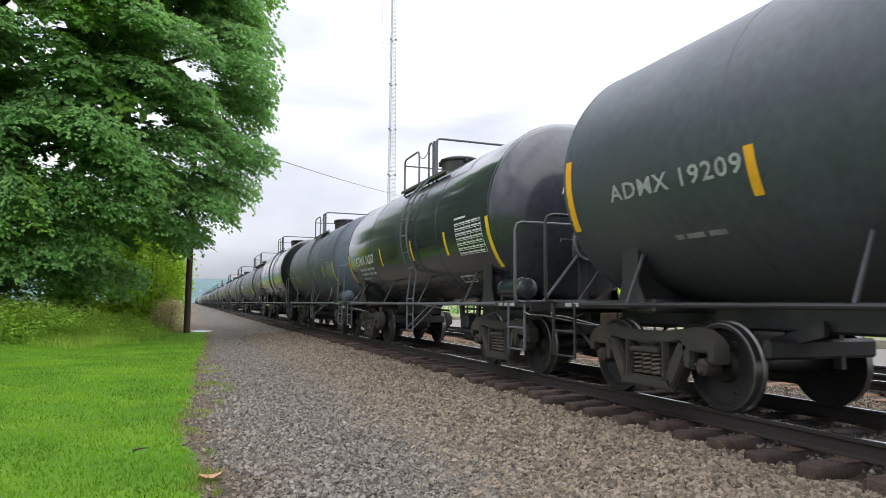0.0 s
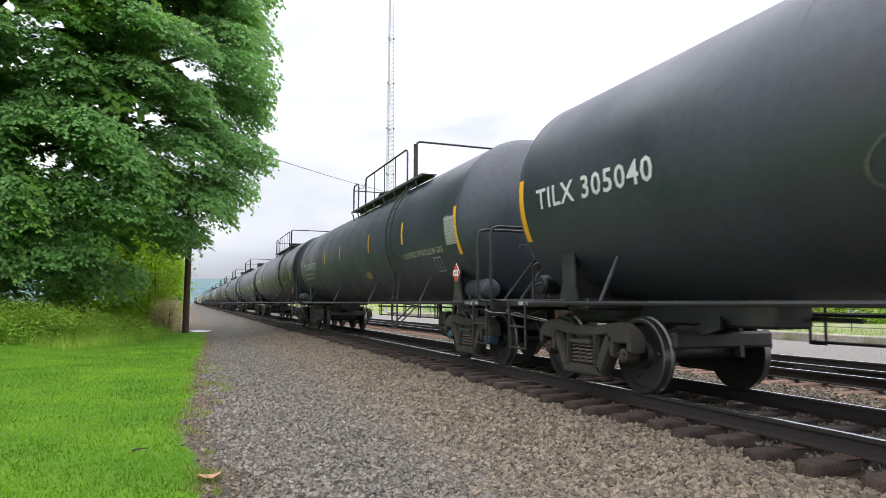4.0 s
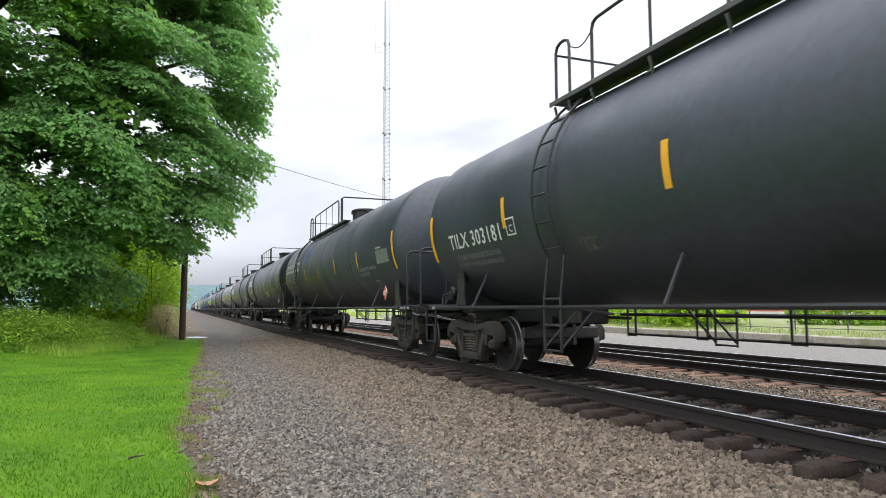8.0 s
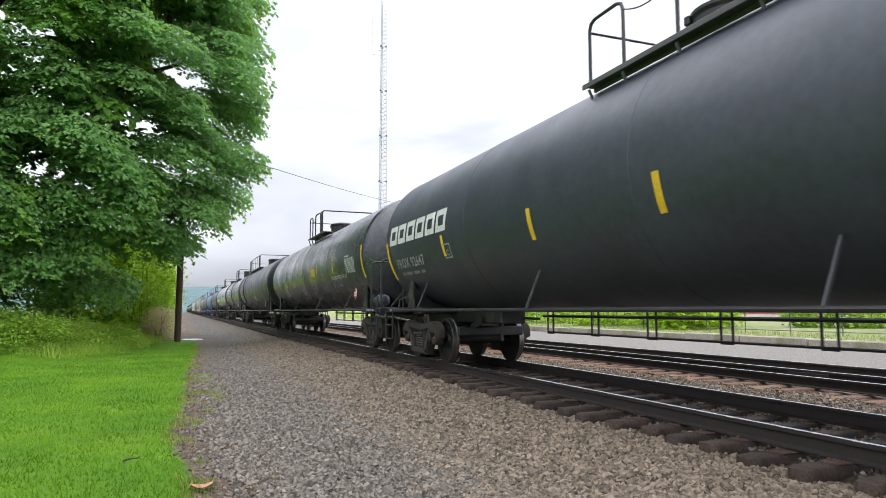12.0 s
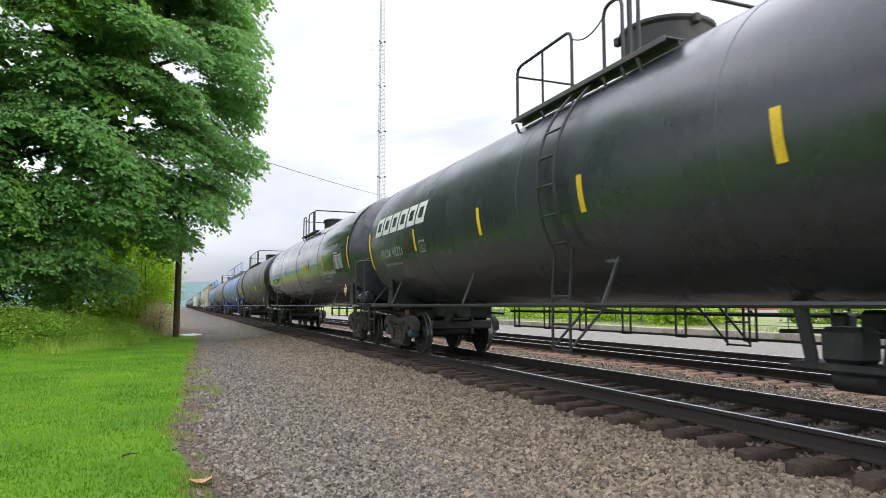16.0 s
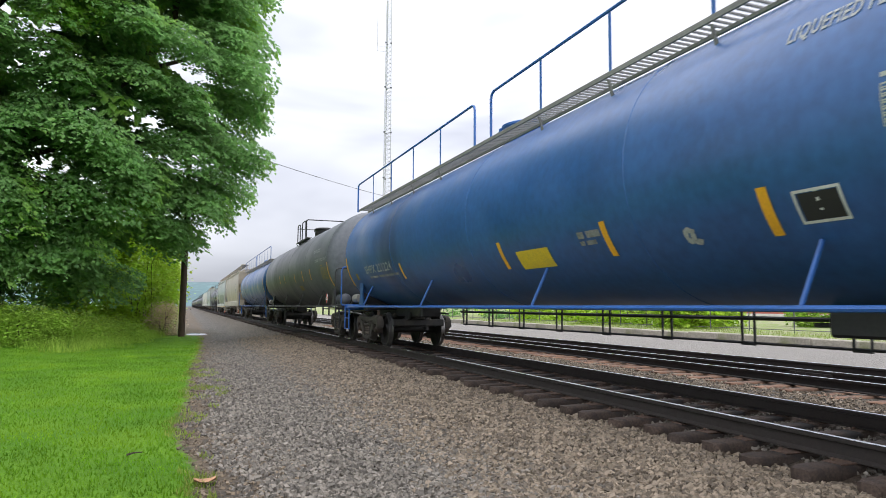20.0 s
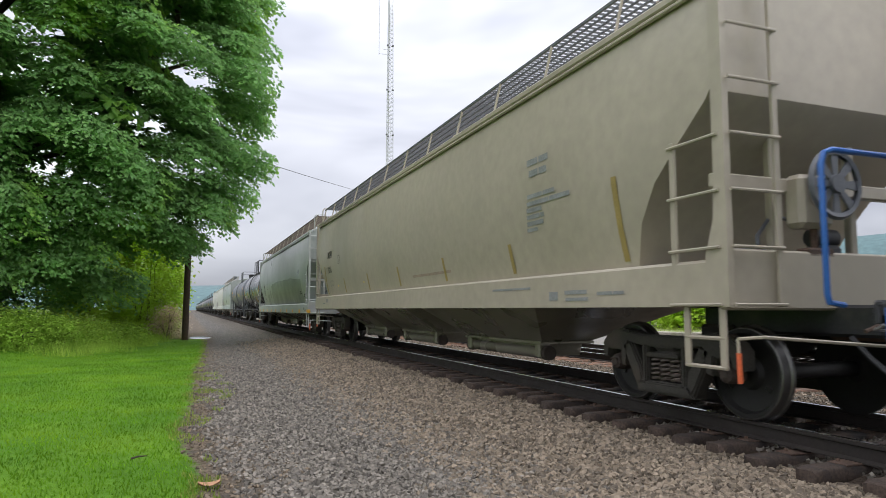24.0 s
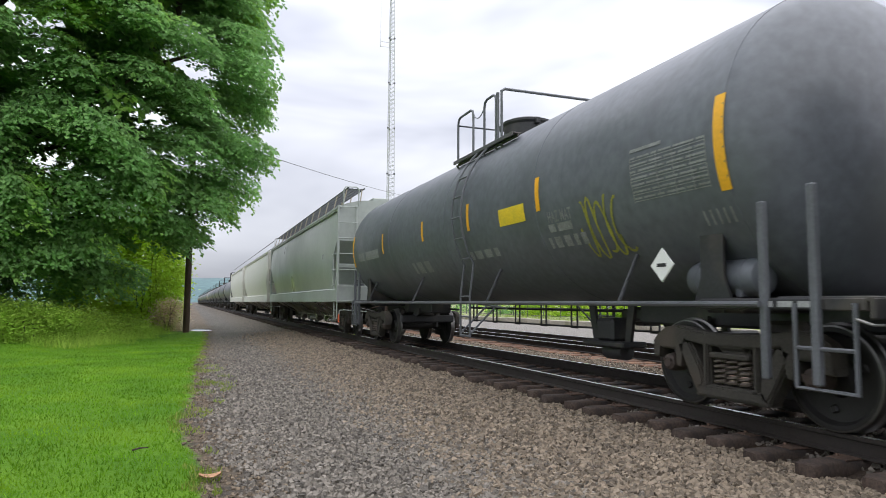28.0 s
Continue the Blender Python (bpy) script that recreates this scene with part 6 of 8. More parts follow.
            ("o", (0.43, 0.28, 1), -6.4, -38.7, 0, M_PALETEXT),
            ("w", "UTLX 950928", 8.48, -20.9, 0.25, M_YSIGN, 1.93),
            ("b", (0.17, 0.36, 0.34, 0.20,), 8.41, -8.7, 0.07, M_YSIGN),
            ("b", (0.24, 0.50, 0.47, 0.28,), 8.4, -29.3, 0.07, M_OLIVE),
            ("o", (0.23, 0.24), 5.81, -20.8, 0, M_OLIVE),
            ("g", (1.57, 0.53, 62, 6), 3.27, -36.5, 0.03, M_GREYTEXT),
            ("g", (1.26, 0.26, 63, 3), 7.44, -46.2, 0.03, M_OLIVE),
            ("b", (0.05, 0.11, 0.10,), 0.07, 15.3, 0.05, M_YSIGN),
            ("b", (0.05, 0.10, 0.10,), 0.07, 18.5, 0.05, M_YSIGN),
        )),
    "Q": dict(
        strips=((4.11, -28.3, 0.39), (-1.08, -29.1, 0.47), (-3.87, -28.7, 0.46), (-6.21, -28.2, 0.46),),
        placards=(('1075', -7.78, 1.61),),
        text=(
            ("q", (0.94, 0.31), -1.54, -39.1, 0, M_YSIGN),
            ("o", (0.43, 0.3, 1), -6.49, -33.9, 0, M_WHITE),
            ("q", (0.36, 0.24), -6.53, -32.9, 0, M_INK),
            ("b", (0.16, 0.34,), -3.3, -26.5, 0.09, M_GREYTEXT),
            ("b", (0.12, 0.25,), -3.3, -30.0, 0.06, M_GREYTEXT),
            ("g", (0.17, 0.22, 71, 2), -5.15, -36.5, 0.03, M_PALETEXT),
            ("w", "SHPX 221224", 7.2, -25.2, 0.21, M_PALETEXT, 2.42),
            ("b", (0.27, 0.57, 0.53, 0.32, 0.42, 0.40,), 6.96, -30.8, 0.06, M_GREYTEXT),
            ("q", (0.23, 0.19), 8.37, -30.4, 0, M_OLIVE),
            ("w", "LIQUEFIED PETROLEUM GAS", -6.49, 24.2, 0.16, M_PALETEXT, 1.78),
            ("t", (1.09, 0.31), -7.36, -10.2, 0, M_PANEL),
        )),
    "R": dict(
        strips=((3.15, -11.8, 0.39), (1.48, -12.6, 0.36), (-1.62, -15.8, 0.39), (-3.66, -15.1, 0.43), (-5.47, -14.8, 0.43),),
        placards=(('1075', -8.03, 1.37),),
        text=(
            ("q", (0.84, 0.23), -2.14, -36.1, 0, M_OLIVE),
            ("w", "NON-ODORIZED", -6.59, 4.6, 0.09, M_GREYTEXT, 1.08),
            ("w", "LIQUEFIED PETROLEUM GAS", -6.69, -1.6, 0.1, M_PALETEXT, 2.05),
            ("t", (0.94, 0.44), -7.67, -24.1, 0, M_OLIVE),
            ("w", "NON-ODORIZED", -6.23, 10.9, 0.13, M_PALETEXT, 1.31),
        )),
    "S": dict(
        strips=((6.11, -1.2, 0.46), (2, -4, 0.5), (-1.8, -4, 0.5), (-5.4, -4, 0.5),),
        placards=(),
        text=(
            ("w", "TILX 301728", 8.28, -18.5, 0.21, M_WHITE, 2.0),
            ("b", (0.28, 0.60, 0.56, 0.34,), 8.08, -27.4, 0.08, M_GREYTEXT),
            ("b", (0.28, 0.58, 0.55, 0.33,), 8.08, -35.3, 0.1, M_GREYTEXT),
            ("o", (0.23, 0.28), 5.91, -16.7, 0, M_PALETEXT),
            ("w", "C", 5.84, -14.7, 0.11, M_PALETEXT, 0.09),
        )),
    "V": dict(
        strips=((3.08, -10.3, 0.36), (1.18, -13.3, 0.47), (-1.4, -12.8, 0.49), (-3.65, -11.8, 0.47),),
        placards=(('white', -2.9, 1.43),),
        text=(
            ("t", (1.1, 0.52), -5.03, -23.2, 0, M_WHITE),
            ("o", (0.47, 0.3, 1), -4.12, -37.1, 0, M_PALETEXT),
            ("q", (0.82, 0.41), -2.64, -40.8, 0, M_OLIVE),
            ("w", "DOWX 79509", 5.53, -24.8, 0.27, M_WHITE, 2.23),
            ("b", (0.32, 0.69, 0.65, 0.39,), 5.55, -31.2, 0.06, M_GREYTEXT),
            ("o", (0.32, 0.25), 3.17, -25.2, 0, M_PALETEXT),
            ("b", (0.18, 0.38, 0.36,), -0.32, -28.8, 0.1, M_GREYTEXT),
            ("b", (0.21, 0.44, 0.41,), 2.09, -27.7, 0.06, M_GREYTEXT),
        )),
    "W": dict(
        strips=((4.27, -3.5, 0.49), (1.24, -3.1, 0.41), (-1.17, -2.9, 0.47), (-3.64, -1.8, 0.47),),
        placards=(('white', -6.07, 1.49),),
        text=(
            ("t", (1.13, 0.51), -5.73, -16.6, 0, M_GREYTEXT),
            ("q", (0.84, 0.26), -2.4, -13.8, 0, M_YSIGN),
            ("g", (0.89, 0.84, 81, 5), -4.57, -40.4, 0.018, M_GRAFFY),
            ("b", (0.72, 1.53,), 6.81, -15.0, 0.22, M_GREYTEXT),
            ("w", "HAZ MAT", -3.85, -17.6, 0.15, M_GREYTEXT, 0.59),
            ("b", (0.19, 0.41,), -3.82, -22.6, 0.11, M_GREYTEXT),
            ("b", (0.09, 0.19, 0.18, 0.11, 0.14,), -3.71, -31.1, 0.16, M_GREYTEXT),
            ("b", (0.16, 0.34, 0.32, 0.19,), -0.94, -30.8, 0.15, M_GREYTEXT),
            ("b", (0.19, 0.40, 0.38,), 2.34, -36.1, 0.27, M_GREYTEXT),
            ("b", (0.03, 0.03, 0.03, 0.03, 0.03,), -6.65, -31.1, 0.16, M_GREYTEXT),
        )),
}
HOPPER_T = dict(mat=M_BEIGE, label="beige covered hopper car with dull reflectors", sillmat=M_BEIGE,
        strips=tuple((y + 0.05, 1.62, 0.10, 0.95 if abs(y) > 8 else 0.44, M_OLIVE) for y in (8.46, 5.72, 2.85, 0.05, -2.88, -5.70, -8.44)),
        text=(("w", "SNHX", 7.94, 2.80, 0.235, M_INK), ("w", "2096", 7.94, 2.31, 0.22, M_INK), ("o", (0.28, 0.27), 6.29, 2.54, 0, M_INK), ("w", "C", 6.20, 2.58, 0.10, M_INK),
              ("w", "LD LMT 218300", 7.92, 2.0, 0.07, M_GREYTEXT), ("w", "LT WT 67700", 7.90, 1.86, 0.07, M_GREYTEXT), ("b", (0.10,), 6.72, 1.82, 0.06, M_YSIGN), ("b", (0.09,), 3.4, 1.82, 0.05, M_YSIGN),
              ("b", (0.3, 0.25), -6.44, 3.08, 0.09, M_GREYTEXT), ("b", (0.25, 0.2), -6.5, 2.92, 0.09, M_GREYTEXT), ("b", (0.42, 0.3), -6.42, 2.62, 0.06, M_GREYTEXT), ("b", (0.6, 0.5), -6.40, 2.52, 0.06, M_GREYTEXT), ("b", (0.42,), -6.38, 2.43, 0.06, M_GREYTEXT), ("b", (0.36, 0.1), -6.36, 2.34, 0.06, M_GREYTEXT), ("b", (0.46,), -6.34, 2.25, 0.06, M_GREYTEXT), ("b", (0.3,), -6.32, 2.17, 0.05, M_GREYTEXT),
              ("b", (0.9, 0.7, 0.6), -0.95, 1.77, 0.05, M_RUSTTEXT), ("q", (0.22, 0.11), -7.02, 1.20, 0, M_GREYTEXT), ("b", (0.5,), -7.40, 1.27, 0.05, M_GREYTEXT), ("b", (0.5,), -7.42, 1.19, 0.04, M_GREYTEXT), ("b", (0.3, 0.2), -8.1, 1.25, 0.04, M_GREYTEXT), ("b", (0.7, 0.5), -5.3, 1.36, 0.03, M_GREYTEXT), ("q", (0.24, 0.12), 8.0, 1.32, 0, M_GREYTEXT), ("b", (0.4,), 8.6, 1.27, 0.04, M_GREYTEXT)))
HOPPER_U = dict(mat=M_SAGE, label="pale sage green covered hopper with overpainted patches", sillmat=M_SAGEPALE, sill=(0.93, 1.32), walkmat=M_WALKRUST,
        strips=tuple((y + 0.23, 0.95, 0.46, 0.13, M_YELLOW) for y in (8.9, 6.9, 4.75, 2.6, 0.6, -1.55, -3.7, -5.67, -7.6)) + ((-9.40, 0.95, 0.98, 0.13, M_YELLOW),),
        text=(("p", ((0.0, 2.42), (0.45, 2.47), (0.5, 2.53), (1.6, 2.51), (1.7, 2.56), (3.9, 2.57), (4.0, 2.55), (6.3, 2.54), (6.9, 2.52), (7.7, 2.55), (8.6, 2.49), (9.6, 2.43), (10.7, 2.38)), 3.30, 0, 0, M_SAGE2), ("q", (0.8, 0.62), 7.35, 1.92, 0, M_SAGE2), ("q", (0.95, 0.60), 5.65, 1.36, 0, M_SAGE2), ("q", (0.5, 0.42), 4.3, 1.75, 0, M_SAGE2), ("w", "SNHX", 7.25, 2.40, 0.22, M_INK), ("w", "2747", 7.2, 2.0, 0.22, M_INK), ("o", (0.30, 0.36), 5.6, 2.25, 0, M_INK), ("w", "LD LMT 219500", 7.3, 1.70, 0.085, M_INK), ("w", "LT WT 66500", 7.25, 1.55, 0.085, M_INK),
              ("q", (0.62, 0.36), -7.72, 1.41, 0, M_PLWHITE), ("b", (0.30, 0.10), -6.78, 1.82, 0.05, M_INK), ("b", (0.2, 0.22), -6.72, 1.74, 0.05, M_INK), ("b", (0.3,), -7.45, 1.60, 0.035, M_INK), ("b", (0.14,), -8.42, 1.74, 0.08, M_GREYTEXT), ("q", (0.3, 0.10), -8.62, 1.06, 0, M_GREYTEXT), ("b", (0.3,), -8.95, 1.02, 0.06, M_GREYTEXT)),
        panels=((-7.74, 1.49, 0.27, 0.26), (-8.05, 1.49, 0.26, 0.26)))
CARS = [
    # time of passing, kind, marks, and what sets the car apart
    (-0.08, "tank", "A", dict(R=1.590, zc=2.685, mat=M_DUSTY, label="black tank car with orange reflectors and white marks", rails=(0.98, -0.14, -0.81, -1.1, -1.34), deck=3.84, rail_top=4.67, ladder=-0.6)),
    (0.79, "tank", "B", dict(head_text="ADMX 16207", head_z=2.86, mat=M_GLOSS, cluster=True, label="glossy black short tank car with a railed platform", rails=(0.98, -0.14, -0.81, -1.1, -1.34), deck=3.84, rail_top=4.67, ladder=-0.7, strip=M_YELLOW2, trim=M_RAILGREY, end_phi=-21)),
    (1.67, "tank", "C", dict(head_text="ADMX 16013", head_z=2.80, mat=M_BLUEGREY, label="weathered grey short tank car", rails=(0.98, -0.14, -0.81, -1.1, -1.34), deck=3.84, rail_top=4.67, ladder=-0.7, strip=M_YELLOW2, trim=M_RAILGREY, end_phi=-21)),
    (2.58, "tank", "D", dict(handrail=0.7, R=1.685, zc=2.780, head_text="ADMX 19021", mat=M_GLOSS, brake=False, label="glossy black short tank car with yellow reflectors", rails=(0.98, -0.14, -0.81, -1.1, -1.34), deck=4.10, rail_top=4.93, ladder=-0.7, strip=M_YELLOW2, tankres=False, end_phi=-21, trim=M_RAILGREY)),
    (4.01, "tank", "E", dict(handrail=0.36, resat=1.05, head_text="TILX 305040", mat=M_BLACK, cluster=True, label="dull black long tank car with orange reflectors", rails=(0.87, 0.33, -0.71, -4.72, -5.53), dome_y=0.3, ladder=-5.0, lead=0.86)),
    (5.40, "tank", "F", dict(head_text="TILX 305103", mat=M_BLACK, cluster=True, label="dull black long tank car with a boxed stencil", rails=(1.24, 0.6, -0.32, -4.45, -5.18), dome_y=0.3, ladder=-4.7, cap=M_CAPBLUE)),
    (6.83, "tank", "G", dict(R=1.580, zc=2.675, head_text="TILX 305102", mat=M_BLACK, label="dull black long tank car with white graffiti", rails=(1.24, 0.6, -0.32, -4.45, -5.18), dome_y=0.3, ladder=-4.7, cap=M_CAPBLUE, end_phi=0)),
    (8.26, "tank", "H", dict(head_text="TILX 303181", mat=M_BLACK, brake=False, cluster=True, label="dull black long tank car with a yellow notice", rails=(5.21, 4.85, 4.3, -0.4, -1.0), ladder=4.8, tankres=False)),
    (9.64, "tank", "I", dict(R=1.585, zc=2.680, head_text="PROX 35372", mat=M_BLACK, brake=False, cluster=True, braces=False, label="dull black long tank car with sprayed graffiti", rails=(5.02, 4.5, 3.95, -0.56, -1.14), ladder=5.3, tankres=False)),
    (11.05, "tank", "J", dict(handrail=1.1, R=1.595, zc=2.690, head_text="PROX 35389", ring=True, mat=M_BLACK, brake=False, cluster=True, braces=False, label="dull black long tank car with slanted white owner's blocks", rails=(5.04, 4.5, 3.95, -0.5, -1.1), ladder=4.37, tankres=False, end_phi=-16)),
    (12.44, "tank", "K", dict(R=1.585, zc=2.680, head_text="PROX 92647", ring=True, mat=M_BLACK, cluster=True, braces=False, label="dull black long tank car with patched notices", rails=(1.35, 0.64, -0.3, -3.64, -4.49), ladder=-3.5, strip=M_YELLOW2, end_phi=-18)),
    (13.88, "tank", "O", dict(mat=M_SATIN, brake=False, label="satin black long tank car with yellow reflectors", rails=(1.2, 0.6, 0.0, -1.0, -1.4), strip=M_YELLOW2)),
    (15.30, "tank", "M", dict(R=1.580, zc=2.675, mat=M_BLACK, brake=False, braces=False, label="dull black long tank car with a tall ladder", rails=(6.21, 5.61, 4.97, 0.0, -0.6), ladder=5.29, tankres=False)),
    (16.54, "tank", "N", dict(R=1.580, zc=2.675, head_text="PROX 48221", mat=M_SATIN, braces=False, label="satin black tank car with slanted white owner's blocks", rails=(0.80, -0.78, -1.52, -1.9, -2.2), dome_y=-1.4, dome_r=0.6, dome_h=0.56, ladder=-1.0, strip=M_YELLOW2, cap=M_CAPBLUE)),
    (17.93, "tank", "O", dict(R=1.610, zc=2.705, mat=M_GLOSS, head_text="SHPX 220949", label="shiny black long tank car with bright yellow reflectors", rails=(1.31, 0.75, 0.08, -0.95, -1.22), strip=M_YELLOW2, end_phi=-3, lead=1.15)),
    (19.36, "tank", "P", dict(handrail=1.1, R=1.605, zc=2.700, head_text="UTLX 950928", textmat=M_YSIGN, mat=M_WARM, brake=False, cluster=True, braces=False, label="weathered brownish black tank car with yellow marks", rails=(4.95, 4.52, 3.89, -0.6, -1.2), ladder=4.24, tankres=False)),
    (20.77, "tank", "Q", dict(head_text="SHPX 221224", mat=M_BLUE, trim=M_BLUE2, brake=False, head_ladder=True, braces=False, label="weathered blue tank car with a full-length railed walkway", rails=(9.55, 0.6, -0.1, -8.9, -8.9), long=True, valve_box=False, dome_y=0.6, walkmat=M_GRATE, tankres=False, pipe=M_BLUE2, bracketmat=M_BLUE2, domemat=M_BLUE2, saddle=M_BLUE, valves=True, platmat=M_BLUE2, end_phi=-21)),
    (22.19, "tank", "R", dict(resat=1.5, R=1.630, zc=2.725, head_text="GATX 9457", mat=M_GREY, label="grey weathered long tank car with orange reflectors", rails=(0.88, 0.2, -0.4, -1.3, -1.56), dome_y=-0.1, deck=4.06, rail_top=4.92, end_phi=-21)),
    (23.60, "tank", "S", dict(handrail=0.28, mat=M_BLUE, trim=M_BLUE2, brake=False, head_ladder=True, braces=False, label="blue tank car with white marks and a full-length walkway", rails=(9.55, 0.6, -0.1, -8.9, -8.9), long=True, valve_box=False, dome_y=0.6, walkmat=M_GRATE, pipe=M_BLUE2, domemat=M_BLUE2, saddle=M_TANRUST, valves=True, tankres=False, platmat=M_FRAME)),
    (25.10, "hopper", "", HOPPER_T),
    (26.56, "hopper", "", HOPPER_U),
    (27.56, "tank", "V", dict(handrail=0.5, mat=M_SATIN, label="satin black short tank car with white marks", rails=(1.62, 0.23, -0.36, -1.2, -1.53), deck=3.84, rail_top=4.83, dome_y=-0.44, lead=0.84, resat=1.20, ladder=-0.3, end_phi=-12)),
    (28.74, "tank", "W", dict(handrail=0.65, hoop=False, resat=2.0, mat=M_GREY, label="dark grey tank car with yellow graffiti and a white placard", rails=(0.36, -0.4, -0.9, -1.4, -1.62), deck=3.86, rail_top=4.76, dome_y=-0.5, lead=1.5, ladder=-0.9, trim=M_RAILGREY, end_phi=-3)),
]

# the rest of the train, never near: hoppers, then tank cars into the distance
rest_rnd = random.Random(12)
t_next = 28.74
for mat_, kind_, len_ in [(M_SAGE, "hopper", 20.6), (M_PALE, "hopper", 20.6), (M_PALE, "hopper", 20.6)] + [(rest_rnd.choice((M_TAN, M_WARM, M_BLACK, M_GREY, M_WARM)), "tank", 18.2) for k in range(21)]:
    t_next += len_ / V
    word = {"tank_tan": "tan", "tank_warm_black": "brownish black", "tank_black": "black", "tank_grey": "grey", "hopper_sage": "sage green", "hopper_pale": "pale grey"}[mat_.name]
    CARS.append((t_next, kind_, "", dict(mat=mat_, sillmat=mat_, label=f"{word} {'covered hopper' if kind_ == 'hopper' else 'tank car'} far down the train")))

TRAIN = []
before = -0.95
for T, kind_, marks, spec in CARS:
    spec["L"] = L = V * (T - before)
    before = T
    spec.update(MARKS.get(marks, {}))
    car, roll = (tank_car if kind_ == "tank" else hopper_car)(spec, T > 30.5)
    TRAIN.append((car, roll, T, L))


# ---- stones, grass and leaves ----
def stuff(name, verts, faces, material, label, category, smooth=False):
    me = bpy.data.meshes.new(name)
    me.from_pydata(verts.tolist() if hasattr(verts, "tolist") else verts, [], faces.tolist() if hasattr(faces, "tolist") else faces)
    if smooth:
        me.polygons.foreach_set("use_smooth", [True] * len(me.polygons))
    me.materials.append(material)
    return tagged(new(name, me), label, category, kind="stuff")


ROCK_V = np.array([(x, y, z) for x in (-0.8, 0.8) for y in (-0.8, 0.8) for z in (-0.8, 0.8)])
ROCK_F = np.array([(0, 1, 3, 2), (4, 6, 7, 5), (0, 4, 5, 1), (2, 3, 7, 6), (0, 2, 6, 4), (1, 5, 7, 3)])


def scatter_stones(name, n, area, size, material, label, seed):
    rng = np.random.default_rng(seed)
    p = area(rng, n)
    n = len(p)
    s = rng.uniform(size[0], size[1], n) * 0.5
    v = ROCK_V[None] * (1 + rng.uniform(-0.42, 0.30, (n, 8, 3)))
    v = v * np.stack([np.ones(n), rng.uniform(0.55, 1.0, n), rng.uniform(0.45, 0.9, n)], 1)[:, None]
    q = rng.normal(0, 1, (n, 3, 3))           # any way up
    e0 = q[:, 0] / np.linalg.norm(q[:, 0], axis=1)[:, None]
    e1 = q[:, 1] - e0 * np.sum(q[:, 1] * e0, 1)[:, None]
    e1 /= np.linalg.norm(e1, axis=1)[:, None]
    turn_ = np.stack([e0, e1, np.cross(e0, e1)], 1)
    v = np.einsum("nij,njk->nik", v, turn_) * s[:, None, None] + p[:, None] + np.array([0, 0, 1.0])[None, None] * (s * 0.12)[:, None, None]
    f = (ROCK_F[None] + (np.arange(n) * 8)[:, None, None]).reshape(-1, 4)
    return stuff(name, v.reshape(-1, 3), f, material, label, "gravel")


def spread(x0, x1, y0, y1, power=1.0, keep=None, soft=0.0):
    def area(rng, n):
        x = rng.uniform(x0, x1, n)
        y = y0 + (y1 - y0) * rng.random(n) ** power
        x = x + soft * rng.normal(0, 1, n)
        y = y + soft * rng.normal(0, 1, n)
        if keep:
            ok = keep(x, y)
            x, y = x[ok], y[ok]
        z = np.array([ground_z(a, b) for a, b in zip(x, y)])
        return np.stack([x, y, z], 1)
    return area


def thin_out(y, near, far):
    """Stones lie dense near by and become part of the ground further off."""
    r = np.random.default_rng(len(y)).random((2, len(y)))
    return (r[0] > np.clip((y - near) / (far - near), 0, 1) ** 1.5) & (r[1] > np.clip((4.4 - y) / 3.2, 0, 1))


def beside_lawn(x, y):
    """Stones thin out over half a metre towards the lawn."""
    d = x - grass_edge(y) - 0.12 - 0.22 * np.sin(y * 1.3) ** 2
    return d > 0.5 * np.random.default_rng(9).random(len(x)) ** 2.2


scatter_stones("ballast", 40000, spread(2.4, 4.85, 3.2, 34, 1.9, lambda x, y: thin_out(y, 16, 34) & (x < 4.9), 0.25), (0.033, 0.077), M_STONE, "loose brownish grey crushed stone ballast", 1)
scatter_stones("path_gravel", 46000, spread(-0.1, 2.9, 3.8, 34, 2.0, lambda x, y: beside_lawn(x, y) & thin_out(y, 12, 32), 0.25), (0.028, 0.065), M_STONEG, "loose grey crushed stone on the trackside path", 2)
scatter_stones("soiled_gravel", 7000, spread(-0.2, 1.5, 3.8, 26, 1.7, lambda x, y: (x > grass_edge(y) + 0.03) & (x < grass_edge(y) + 0.75 + 0.3 * np.sin(y * 1.1)), 0.1), (0.02, 0.05), M_STONEB, "earth-stained brown stones along the lawn", 5)
scatter_stones("crib_ballast", 9000, spread(5.1, 7.1, 3.0, 24, 1.6, lambda x, y: thin_out(y, 12, 26), 0.1), (0.03, 0.065), M_STONEG, "grey stones between the rails", 3)
scatter_stones("ballast", 12000, spread(7.0, 9.3, 3.4, 28, 1.5, lambda x, y: thin_out(y, 14, 30), 0.15), (0.035, 0.07), M_STONE, "brownish stones between the two tracks", 4)


